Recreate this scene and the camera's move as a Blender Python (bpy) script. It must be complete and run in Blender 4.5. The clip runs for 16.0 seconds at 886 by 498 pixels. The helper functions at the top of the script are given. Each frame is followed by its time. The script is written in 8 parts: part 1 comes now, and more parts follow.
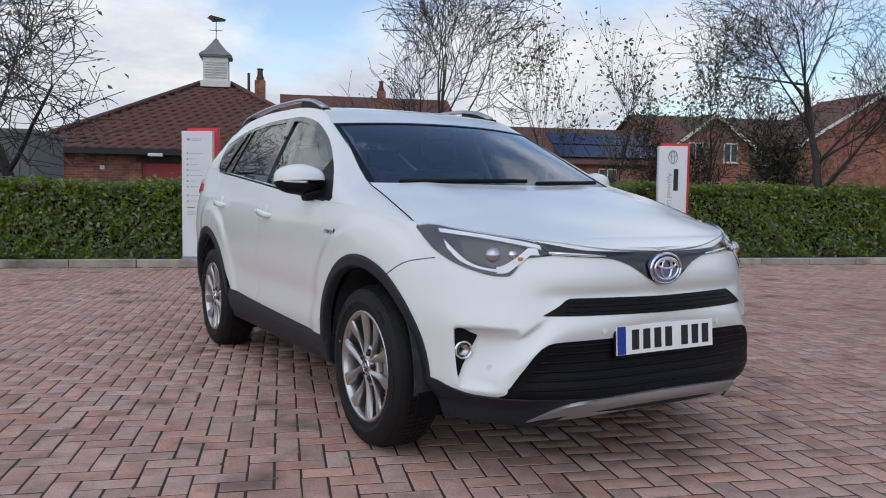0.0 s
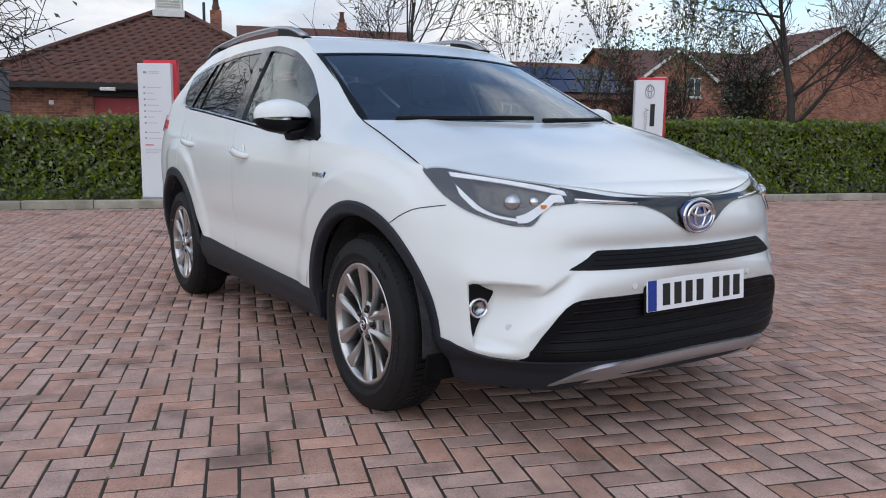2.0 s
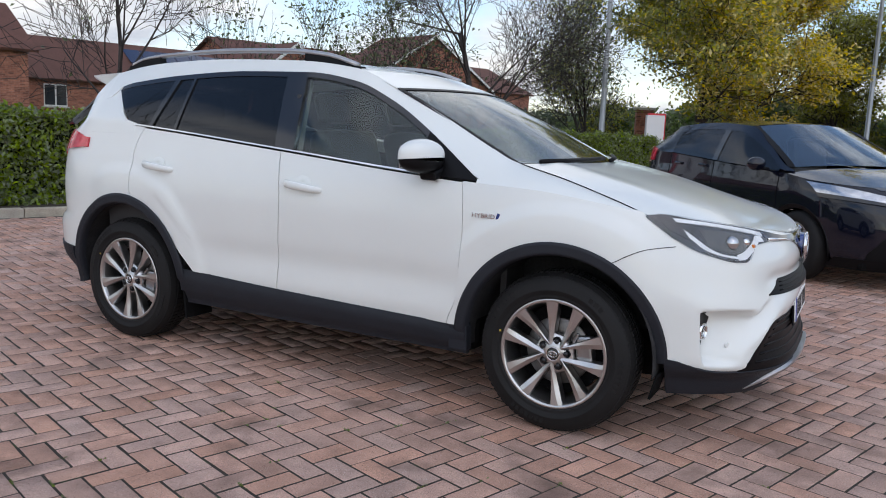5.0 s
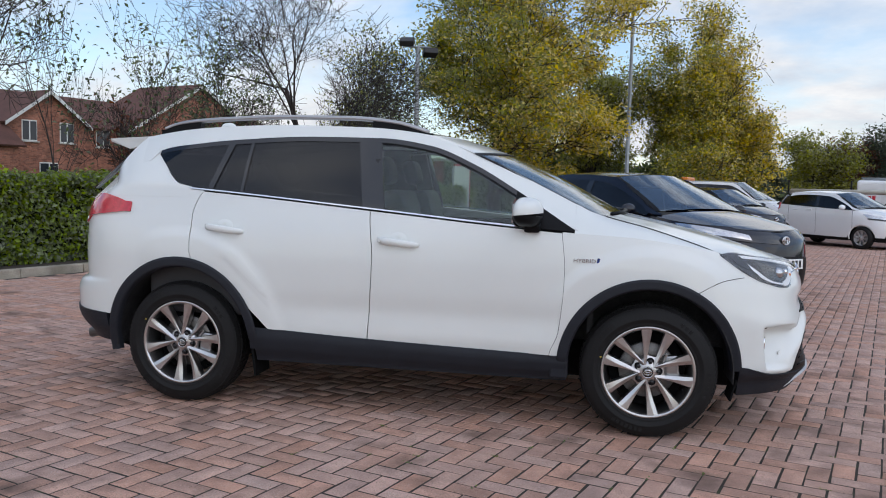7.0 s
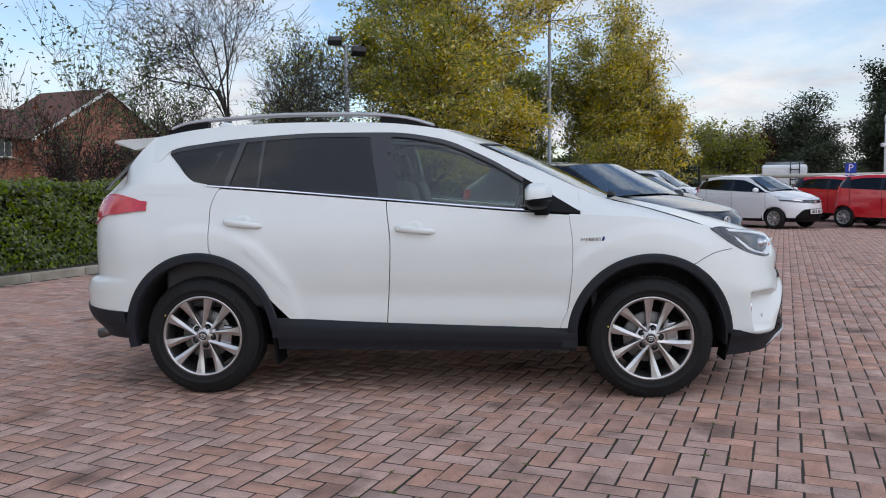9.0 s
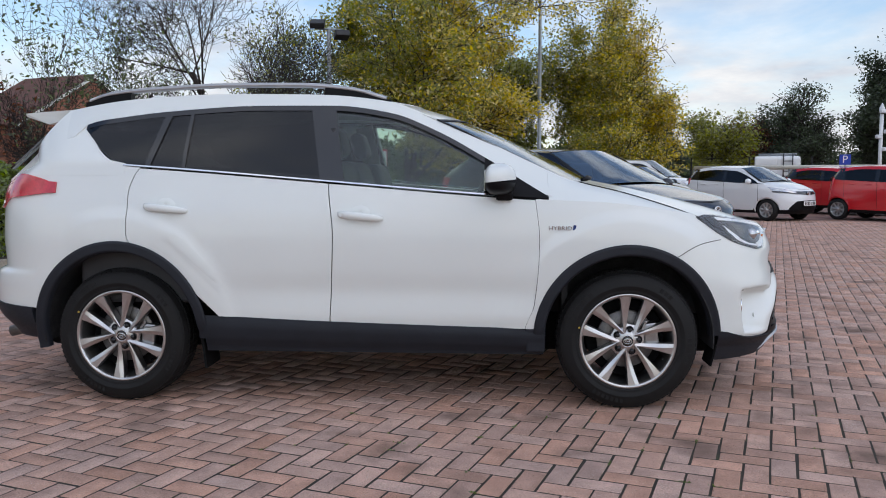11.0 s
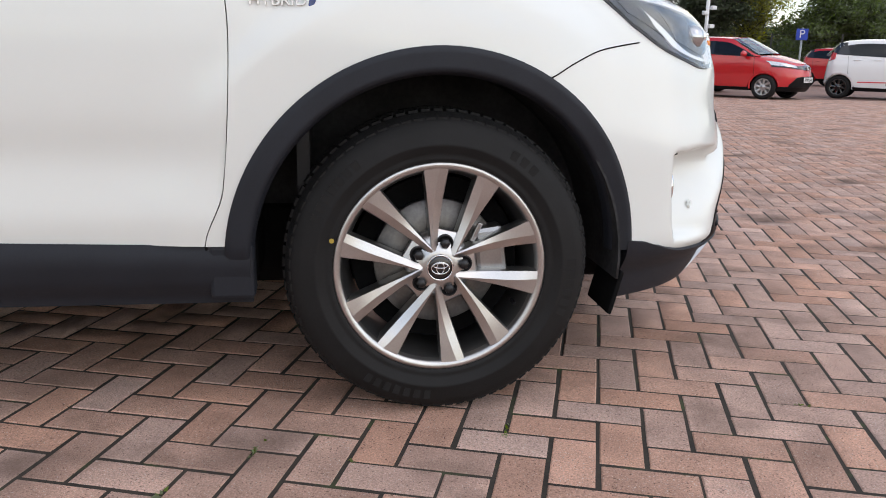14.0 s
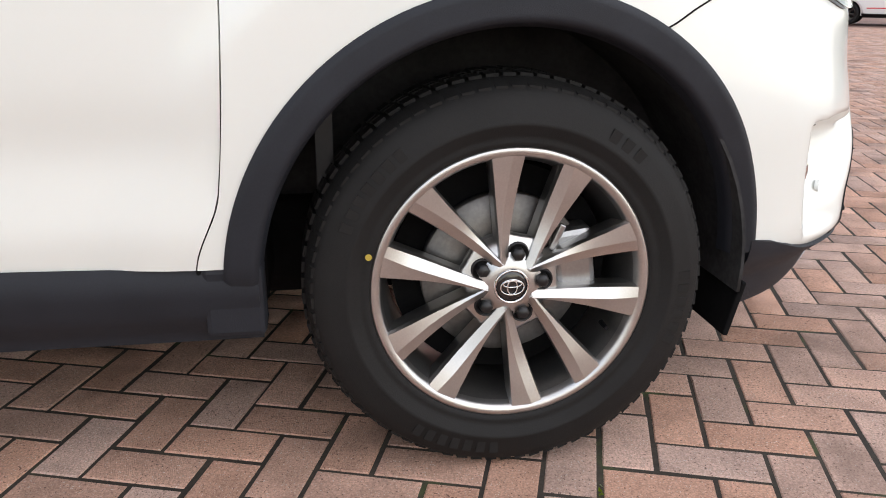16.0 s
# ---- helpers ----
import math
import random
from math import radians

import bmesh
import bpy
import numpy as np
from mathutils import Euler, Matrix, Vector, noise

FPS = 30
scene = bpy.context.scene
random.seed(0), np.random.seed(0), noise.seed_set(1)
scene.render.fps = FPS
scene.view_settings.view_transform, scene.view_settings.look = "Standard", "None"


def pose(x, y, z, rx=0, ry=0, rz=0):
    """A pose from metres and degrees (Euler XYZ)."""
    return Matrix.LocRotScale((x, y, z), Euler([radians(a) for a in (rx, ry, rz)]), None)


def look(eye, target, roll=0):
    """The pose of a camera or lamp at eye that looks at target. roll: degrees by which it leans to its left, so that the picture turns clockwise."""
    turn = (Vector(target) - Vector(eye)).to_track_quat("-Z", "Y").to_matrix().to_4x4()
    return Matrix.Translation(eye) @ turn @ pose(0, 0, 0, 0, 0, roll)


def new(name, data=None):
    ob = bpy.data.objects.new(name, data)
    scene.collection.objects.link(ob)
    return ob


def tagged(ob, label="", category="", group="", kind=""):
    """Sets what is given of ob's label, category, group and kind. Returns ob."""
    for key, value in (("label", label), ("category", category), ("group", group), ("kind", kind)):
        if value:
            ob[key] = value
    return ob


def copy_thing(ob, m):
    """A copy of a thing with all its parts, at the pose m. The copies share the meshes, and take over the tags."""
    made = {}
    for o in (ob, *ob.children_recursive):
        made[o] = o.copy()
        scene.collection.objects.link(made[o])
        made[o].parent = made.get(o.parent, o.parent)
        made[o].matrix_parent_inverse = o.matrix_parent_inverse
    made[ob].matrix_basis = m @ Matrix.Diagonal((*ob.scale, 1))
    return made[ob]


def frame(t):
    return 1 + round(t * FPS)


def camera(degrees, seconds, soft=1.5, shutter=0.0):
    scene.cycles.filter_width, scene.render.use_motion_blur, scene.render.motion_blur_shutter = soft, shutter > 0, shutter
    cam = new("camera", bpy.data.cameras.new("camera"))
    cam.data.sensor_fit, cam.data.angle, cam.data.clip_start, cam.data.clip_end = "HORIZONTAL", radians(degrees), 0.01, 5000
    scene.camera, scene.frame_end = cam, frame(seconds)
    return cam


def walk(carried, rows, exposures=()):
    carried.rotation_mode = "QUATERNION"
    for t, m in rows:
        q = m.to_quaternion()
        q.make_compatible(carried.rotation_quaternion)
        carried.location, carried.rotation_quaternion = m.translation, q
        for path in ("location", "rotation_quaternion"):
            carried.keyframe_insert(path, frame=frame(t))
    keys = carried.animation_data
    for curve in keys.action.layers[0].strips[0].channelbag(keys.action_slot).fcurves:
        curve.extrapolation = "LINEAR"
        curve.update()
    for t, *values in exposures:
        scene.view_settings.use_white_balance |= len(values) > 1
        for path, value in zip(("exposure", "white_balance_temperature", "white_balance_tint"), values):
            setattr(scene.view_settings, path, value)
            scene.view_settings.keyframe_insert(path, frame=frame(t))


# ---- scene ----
cam = camera(58.1, 16.0, soft=1.0)
PATH = [
    (0, (4.508, -2.327, 1.111), (2.779, -1.332, 0.975), 0.8),
    (0.5, (4.319, -2.284, 1.087), (2.626, -1.234, 0.914), 0.8),
    (1, (4.221, -2.261, 1.076), (2.543, -1.195, 0.849), 0.6),
    (1.5, (4.18, -2.243, 1.095), (2.511, -1.175, 0.819), 0.5),
    (2, (4.125, -2.31, 1.123), (2.462, -1.239, 0.829), 0.7),
    (2.5, (4.031, -2.575, 1.191), (2.404, -1.449, 0.899), 1.6),
    (3, (3.787, -2.867, 1.216), (2.273, -1.595, 0.915), 2.3),
    (3.5, (3.491, -3.178, 1.211), (2.106, -1.765, 0.921), 2.7),
    (3.7, (3.378, -3.324, 1.223), (2.054, -1.853, 0.937), 2.7),
    (5.8, (1.881, -4.574, 1.325), (1.177, -2.721, 1.064), 2.1),
    (6, (1.738, -4.71, 1.331), (1.09, -2.833, 1.094), 2.0),
    (6.5, (1.401, -4.978, 1.344), (0.896, -3.051, 1.161), 1.6),
    (7, (1.03, -5.152, 1.299), (0.657, -3.193, 1.144), 1.4),
    (7.5, (0.753, -5.359, 1.293), (0.481, -3.382, 1.156), 1.1),
    (8, (0.568, -5.536, 1.307), (0.368, -3.551, 1.167), 0.5),
    (8.5, (0.525, -5.601, 1.281), (0.351, -3.614, 1.132), -0.1),
    (8.7, (0.512, -5.574, 1.26), (0.343, -3.587, 1.108), -0.5),
    (10.8, (0.624, -5.044, 1.214), (0.487, -3.059, 1.015), -0.3),
    (11, (0.688, -4.942, 1.193), (0.542, -2.956, 1.011), -0.2),
    (11.5, (0.792, -4.511, 1.13), (0.742, -2.52, 0.947), -0.2),
    (12, (0.918, -4.088, 1.068), (0.958, -2.096, 0.894), -0.0),
    (12.5, (1.011, -3.689, 1.003), (1.156, -1.705, 0.797), 0.2),
    (13, (1.073, -3.275, 0.923), (1.306, -1.309, 0.637), 0.3),
    (13.5, (1.083, -2.937, 0.893), (1.342, -0.993, 0.498), 0.7),
    (14, (1.088, -2.643, 0.825), (1.359, -0.718, 0.357), 1.1),
    (14.5, (1.094, -2.463, 0.798), (1.367, -0.552, 0.278), 0.8),
    (15, (1.093, -2.356, 0.794), (1.365, -0.463, 0.209), 0.9),
    (15.5, (1.089, -2.267, 0.787), (1.365, -0.387, 0.165), 0.7),
    (16, (1.016, -2.141, 0.845), (1.305, -0.264, 0.22), 0.3),
]
EXPOSURES = [(0.0, 0.3, 6550, 10), (2.5, 0.46, 6600, 10), (6.0, 0.45, 6650, 10), (7.0, 0.36, 6600, 10), (8.0, 0.34, 6600, 10), (12.0, 0.37, 6650, 10), (13.0, 0.47, 6850, 10), (14.0, 0.82, 7300, 10), (15.0, 1.14, 7650, 10), (16.0, 1.16, 7650, 10)]
walk(cam, [(t, look(eye, target, roll)) for t, eye, target, roll in PATH], EXPOSURES)

# ---- world and light ----
SUN_AZ, SUN_EL = radians(-50), radians(52)      # the sun stands behind the camera's side of the car park
world = bpy.data.worlds.new("sky")
scene.world = world
world.use_nodes = True
wn, wl = world.node_tree.nodes, world.node_tree.links
for n in list(wn):
    wn.remove(n)


def wnode(kind, **kw):
    n = wn.new(kind)
    for k, v in kw.items():
        if k in n.inputs:
            n.inputs[k].default_value = v
    return n


w_out = wn.new("ShaderNodeOutputWorld")
w_bg = wnode("ShaderNodeBackground", Strength=1.0)
sky = wn.new("ShaderNodeTexSky")
sky.sky_type = "NISHITA"
sky.sun_disc = False
sky.sun_elevation = SUN_EL
sky.sun_rotation = radians(90) - SUN_AZ
sky.altitude, sky.air_density, sky.dust_density, sky.ozone_density = 50, 1.0, 0.6, 1.5
w_tc = wn.new("ShaderNodeTexCoord")
w_sep = wn.new("ShaderNodeSeparateXYZ")
wl.new(w_tc.outputs["Generated"], w_sep.inputs[0])
# clouds lie on a flat layer overhead: the direction divided by its height
w_z = wn.new("ShaderNodeMath"); w_z.operation = "MAXIMUM"; w_z.inputs[1].default_value = 0.0
wl.new(w_sep.outputs[2], w_z.inputs[0])
w_za = wn.new("ShaderNodeMath"); w_za.operation = "ADD"; w_za.inputs[1].default_value = 0.22
wl.new(w_z.outputs[0], w_za.inputs[0])
w_dx = wn.new("ShaderNodeMath"); w_dx.operation = "DIVIDE"
w_dy = wn.new("ShaderNodeMath"); w_dy.operation = "DIVIDE"
wl.new(w_sep.outputs[0], w_dx.inputs[0]); wl.new(w_za.outputs[0], w_dx.inputs[1])
wl.new(w_sep.outputs[1], w_dy.inputs[0]); wl.new(w_za.outputs[0], w_dy.inputs[1])
w_com = wn.new("ShaderNodeCombineXYZ")
wl.new(w_dx.outputs[0], w_com.inputs[0]); wl.new(w_dy.outputs[0], w_com.inputs[1])
w_com.inputs[2].default_value = 4.2
w_n1 = wnode("ShaderNodeTexNoise", Scale=0.95, Detail=7.0, Roughness=0.55, Distortion=0.25)
wl.new(w_com.outputs[0], w_n1.inputs["Vector"])
w_n2 = wnode("ShaderNodeTexNoise", Scale=2.1, Detail=6.0, Roughness=0.6)
wl.new(w_com.outputs[0], w_n2.inputs["Vector"])
w_cov = wn.new("ShaderNodeValToRGB")
w_cov.color_ramp.elements[0].position, w_cov.color_ramp.elements[1].position = 0.445, 0.60
w_low = wn.new("ShaderNodeMath"); w_low.operation = "MULTIPLY_ADD"; w_low.inputs[1].default_value = -0.2; w_low.inputs[2].default_value = 0.085
wl.new(w_z.outputs[0], w_low.inputs[0])
w_sum = wn.new("ShaderNodeMath"); w_sum.operation = "ADD"
wl.new(w_n1.outputs[0], w_sum.inputs[0]); wl.new(w_low.outputs[0], w_sum.inputs[1])
wl.new(w_sum.outputs[0], w_cov.inputs[0])
w_lit = wn.new("ShaderNodeValToRGB")
w_lit.color_ramp.elements[0].position, w_lit.color_ramp.elements[1].position = 0.3, 0.7
w_lit.color_ramp.elements[0].color = (0.55, 0.61, 0.72, 1)
w_lit.color_ramp.elements[1].color = (0.98, 0.99, 1.0, 1)
wl.new(w_n2.outputs[0], w_lit.inputs[0])
w_blue = wn.new("ShaderNodeVectorMath"); w_blue.operation = "SCALE"; w_blue.inputs["Scale"].default_value = 0.14
wl.new(sky.outputs[0], w_blue.inputs[0])
w_white = wn.new("ShaderNodeVectorMath"); w_white.operation = "SCALE"
w_up = wn.new("ShaderNodeMath"); w_up.operation = "MULTIPLY_ADD"; w_up.inputs[1].default_value = 0.75; w_up.inputs[2].default_value = 0.72
wl.new(w_z.outputs[0], w_up.inputs[0]); wl.new(w_up.outputs[0], w_white.inputs["Scale"])
wl.new(w_lit.outputs[0], w_white.inputs[0])
w_mix = wn.new("ShaderNodeMix"); w_mix.data_type = "RGBA"
wl.new(w_cov.outputs[0], w_mix.inputs[0])
wl.new(w_blue.outputs[0], w_mix.inputs[6]); wl.new(w_white.outputs[0], w_mix.inputs[7])
wl.new(w_mix.outputs[2], w_bg.inputs[0])
wl.new(w_bg.outputs[0], w_out.inputs[0])

sun = new("sun", bpy.data.lights.new("sun", "SUN"))
sun.data.energy, sun.data.angle, sun.data.color = 0.75, radians(115), (1.0, 0.96, 0.9)
sun.matrix_world = look((60 * math.cos(SUN_AZ) * math.cos(SUN_EL), 60 * math.sin(SUN_AZ) * math.cos(SUN_EL), 60 * math.sin(SUN_EL)), (0, 0, 0))
scene.view_settings.exposure = 0.0


# ---- materials ----
def material(name, color, rough=0.5, metal=0.0, coat=0.0, var=0.12, scale=6.0, fine=60.0, bump=0.0, bump_scale=80.0,
             pieces=0.0, dirt=None, dirt_amount=0.0, spec=0.5, fine_var=None, specks=None):
    """A plain surface: base colour varied at two scales, fine relief, and stains of the colour dirt."""
    m = bpy.data.materials.new(name)
    m.use_nodes = True
    n, l = m.node_tree.nodes, m.node_tree.links
    b = n["Principled BSDF"]
    b.inputs["Roughness"].default_value, b.inputs["Metallic"].default_value = rough, metal
    b.inputs["Coat Weight"].default_value, b.inputs["Coat Roughness"].default_value = coat, 0.03
    b.inputs["Specular IOR Level"].default_value = spec
    tc = n.new("ShaderNodeTexCoord")
    where = tc.outputs["Object"]
    if pieces:
        oi, geo, add, fr = n.new("ShaderNodeObjectInfo"), n.new("ShaderNodeNewGeometry"), n.new("ShaderNodeMath"), n.new("ShaderNodeMath")
        fr.operation = "FRACT"
        l.new(oi.outputs["Random"], add.inputs[0]); l.new(geo.outputs["Random Per Island"], add.inputs[1])
        l.new(add.outputs[0], fr.inputs[0])
        shift = n.new("ShaderNodeVectorMath"); shift.operation = "MULTIPLY_ADD"
        l.new(fr.outputs[0], shift.inputs[0]); shift.inputs[1].default_value = (37, 91, 13)
        l.new(where, shift.inputs[2])
        where = shift.outputs[0]

    def noise_at(s, detail=4.0, world_place=False):
        t = n.new("ShaderNodeTexNoise")
        t.inputs["Scale"].default_value, t.inputs["Detail"].default_value = s, detail
        if world_place:
            g = n.new("ShaderNodeNewGeometry")
            l.new(g.outputs["Position"], t.inputs["Vector"])
        else:
            l.new(where, t.inputs["Vector"])
        return t.outputs["Fac"]

    def mixed(fac, a, bb, kind="MIX"):
        x = n.new("ShaderNodeMix")
        x.data_type, x.blend_type = "RGBA", kind
        for sock, v in ((x.inputs[0], fac), (x.inputs[6], a), (x.inputs[7], bb)):
            if isinstance(v, (int, float)):
                sock.default_value = v
            elif isinstance(v, tuple):
                sock.default_value = (*v, 1)
            else:
                l.new(v, sock)
        return x.outputs[2]

    def ranged(fac, lo, hi):
        r = n.new("ShaderNodeMapRange")
        r.inputs[1].default_value, r.inputs[2].default_value = lo, hi
        l.new(fac, r.inputs[0])
        return r.outputs[0]

    dark = tuple(c * (1 - var) for c in color)
    lite = tuple(min(1, c * (1 + var)) for c in color)
    col = mixed(ranged(noise_at(scale), 0.3, 0.7), dark, lite)
    if fine:
        fv = 1 - (var if fine_var is None else fine_var)
        col = mixed(ranged(noise_at(fine, 2.0), 0.35, 0.65), mixed(1.0, col, (fv, fv, fv), "MULTIPLY"), col)
    if specks:
        col = mixed(ranged(noise_at(fine * 1.3, 1.0), 0.67, 0.72), col, specks)
        col = mixed(ranged(noise_at(fine * 0.8, 1.0), 0.335, 0.29), col, tuple(c * 0.3 for c in color))
    if pieces:
        hsv = n.new("ShaderNodeHueSaturation")
        val = n.new("ShaderNodeMapRange")
        val.inputs[3].default_value, val.inputs[4].default_value = 1 - pieces, 1 + pieces
        l.new(fr.outputs[0], val.inputs[0])
        l.new(val.outputs[0], hsv.inputs["Value"])
        mul, fr2 = n.new("ShaderNodeMath"), n.new("ShaderNodeMath")
        mul.operation, mul.inputs[1].default_value, fr2.operation = "MULTIPLY", 7.31, "FRACT"
        l.new(fr.outputs[0], mul.inputs[0]); l.new(mul.outputs[0], fr2.inputs[0])
        sat = n.new("ShaderNodeMapRange")
        sat.inputs[3].default_value, sat.inputs[4].default_value = 1 - 1.6 * pieces, 1 + 1.0 * pieces
        l.new(fr2.outputs[0], sat.inputs[0]); l.new(sat.outputs[0], hsv.inputs["Saturation"])
        l.new(col, hsv.inputs["Color"])
        col = hsv.outputs[0]
    if dirt:
        col = mixed(ranged(noise_at(scale * 0.35 if pieces else scale * 2.3, 6.0, bool(pieces)), 0.66 - 0.3 * dirt_amount, 0.74), col, dirt)
    l.new(col, b.inputs["Base Color"])
    if bump:
        bp = n.new("ShaderNodeBump")
        bp.inputs["Strength"].default_value, bp.inputs["Distance"].default_value = bump, 0.01
        l.new(noise_at(bump_scale, 3.0), bp.inputs["Height"]); l.new(bp.outputs[0], b.inputs["Normal"])
    return m


def glass(name, tint, rough=0.0, ior=1.5):
    m = bpy.data.materials.new(name)
    m.use_nodes = True
    b = m.node_tree.nodes["Principled BSDF"]
    b.inputs["Base Color"].default_value = (*tint, 1)
    b.inputs["Transmission Weight"].default_value, b.inputs["Roughness"].default_value, b.inputs["IOR"].default_value = 1.0, rough, ior
    return m


def emitter(name, color, strength):
    m = bpy.data.materials.new(name)
    m.use_nodes = True
    b = m.node_tree.nodes["Principled BSDF"]
    b.inputs["Base Color"].default_value = (*color, 1)
    b.inputs["Emission Color"].default_value, b.inputs["Emission Strength"].default_value = (*color, 1), strength
    return m


PEARL = material("pearl_white_paint", (0.745, 0.77, 0.745), 0.45, coat=1.0, var=0.012, scale=3, fine=0)
PEARL.node_tree.nodes["Principled BSDF"].inputs["Coat Roughness"].default_value = 0.11
PEARL.node_tree.nodes["Principled BSDF"].inputs["Coat IOR"].default_value = 1.55
WHITE_PAINT = material("white_car_paint", (0.8, 0.81, 0.82), 0.25, coat=1.0, var=0.012, scale=3, fine=0)
RED_PAINT = material("red_car_paint", (0.55, 0.012, 0.02), 0.25, coat=1.0, var=0.03, scale=3, fine=0)
BLACK_PAINT = material("black_car_paint", (0.003, 0.0045, 0.012), 0.2, coat=0.9, spec=0.1, var=0.05, scale=3, fine=0)
SILVER_PAINT = material("silver_car_paint", (0.42, 0.43, 0.44), 0.3, 0.6, coat=1.0, var=0.03, scale=3, fine=0)
CLADDING = material("grey_plastic_cladding", (0.017, 0.0195, 0.026), 0.55, spec=0.28, var=0.12, scale=9, fine=300, bump=0.15, bump_scale=900)
PLASTIC = material("black_plastic", (0.006, 0.006, 0.007), 0.45, spec=0.14, var=0.1, scale=9, fine=200)
GLOSS_BLACK = material("gloss_black_trim", (0.008, 0.008, 0.009), 0.12, var=0.05, scale=9, fine=0, coat=0.6)
LINER = material("felt_arch_liner", (0.045, 0.045, 0.047), 0.95, spec=0.1, var=0.25, scale=12, fine=90)
UNDERSIDE = material("dark_underside", (0.009, 0.009, 0.0095), 0.9, spec=0.05, var=0.2, scale=9, fine=60)
RUBBER = material("tyre_rubber", (0.013, 0.0127, 0.013), 0.65, spec=0.22, var=0.14, scale=14, fine=220, bump=0.12, bump_scale=500)
ALLOY = material("machined_alloy", (0.55, 0.545, 0.54), 0.31, 1.0, var=0.06, scale=12, fine=300)
ALLOY_DARK = material("grey_alloy", (0.36, 0.36, 0.36), 0.28, 0.95, var=0.08, scale=12, fine=200)
CHROME = material("chrome", (0.78, 0.78, 0.79), 0.08, 1.0, var=0.02, scale=8, fine=0)
SATIN = material("satin_silver_plastic", (0.45, 0.45, 0.46), 0.34, 0.75, var=0.04, scale=8, fine=200)
STEEL = material("brake_steel", (0.2, 0.19, 0.18), 0.45, 0.8, var=0.18, scale=16, fine=120)
PALE_TRIM = material("pale_cabin_trim", (0.30, 0.30, 0.28), 0.7, var=0.06, scale=8, fine=120)
DARK_TRIM = material("dark_cabin_trim", (0.03, 0.03, 0.032), 0.65, var=0.1, scale=8, fine=120)
LEATHER = material("black_leather", (0.035, 0.034, 0.033), 0.45, var=0.12, scale=14, fine=180, bump=0.2, bump_scale=250)
WINDSCREEN = glass("clear_car_glass", (0.46, 0.58, 0.66), ior=1.6)
FAR_SCREEN = glass("pale_car_glass", (0.74, 0.85, 0.90), ior=2.1)
SIDE_GLASS = glass("green_car_glass", (0.62, 0.72, 0.66))
PRIVACY = glass("privacy_glass", (0.035, 0.035, 0.04))
LENS = glass("lamp_lens", (0.95, 0.96, 0.97), ior=1.35)
RED_LENS = material("red_lamp_lens", (0.60, 0.03, 0.05), 0.12, coat=0.8, var=0.15, scale=30, fine=90)
AMBER = material("amber_lens", (0.7, 0.2, 0.02), 0.2, coat=0.5, var=0.05)
YELLOW_DOT = material("yellow_paint", (0.45, 0.32, 0.05), 0.6, var=0.05)
NUT_DARK = material("dark_nut", (0.03, 0.03, 0.032), 0.3, 0.6, var=0.1, scale=60, fine=0)
HOUSING = material("smoky_lamp_housing", (0.035, 0.037, 0.042), 0.28, 0.4, var=0.1, scale=20, fine=0)
SMOKE_CHROME = material("smoky_chrome", (0.11, 0.112, 0.115), 0.5, 0.2, var=0.35, scale=40, fine=90)
REFLECTOR = material("lamp_reflector", (0.55, 0.56, 0.58), 0.14, 0.9, var=0.1, scale=20, fine=0)
PLATE_WHITE = material("plate_white", (0.86, 0.87, 0.86), 0.4, var=0.02, scale=10, fine=0)
PLATE_BLUE = material("plate_blue", (0.01, 0.04, 0.28), 0.4, var=0.03, scale=10, fine=0)
INK = material("black_ink", (0.01, 0.01, 0.01), 0.5, var=0.05, scale=10, fine=0)
EMBLEM_BLUE = material("emblem_blue", (0.01, 0.035, 0.16), 0.15, coat=1.0, var=0.1, scale=30, fine=0)


# ---- building helpers ----
def mesh_of(name, verts, faces, mat, smooth=True):
    me = bpy.data.meshes.new(name)
    me.from_pydata([tuple(v) for v in verts], [], faces)
    me.materials.append(mat)
    if smooth:
        me.polygons.foreach_set("use_smooth", [True] * len(me.polygons))
    me.update()
    return me


def link(name, me, parent=None, label=""):
    ob = new(name, me)
    if parent is not None:
        ob.parent = parent
    if label:
        ob["label"] = label
    return ob


def part(name, bm, mat, parent, label="", smooth=False):
    me = bpy.data.meshes.new(name)
    bmesh.ops.recalc_face_normals(bm, faces=bm.faces)
    bm.to_mesh(me)
    bm.free()
    me.materials.append(mat)
    if smooth:
        me.polygons.foreach_set("use_smooth", [True] * len(me.polygons))
    return link(name, me, parent, label)


def thing(name, label, category, group="", kind="", m=None):
    ob = new(name)
    ob.empty_display_size = 0.1
    tagged(ob, label, category, group, kind)
    if m is not None:
        ob.matrix_world = m
    return ob


def add_box(bm, size, at=(0, 0, 0), rot=(0, 0, 0), bevel=0.0, seg=2):
    m = pose(*at, *rot)
    r = bmesh.ops.create_cube(bm, size=1.0)
    vs = r["verts"]
    bmesh.ops.scale(bm, vec=size, verts=vs)
    if bevel:
        es = list({e for v in vs for e in v.link_edges})
        g = bmesh.ops.bevel(bm, geom=es, offset=bevel, segments=seg, affect="EDGES", profile=0.5)
        vs = list({v for f in g["faces"] for v in f.verts} | {v for v in vs if v.is_valid})
    bmesh.ops.transform(bm, matrix=m, verts=vs)
    return vs


def add_cyl(bm, r1, r2, depth, m, seg=20, caps=True):
    r = bmesh.ops.create_cone(bm, cap_ends=caps, segments=seg, radius1=r1, radius2=r2, depth=depth)
    bmesh.ops.transform(bm, matrix=m, verts=r["verts"])
    return r["verts"]


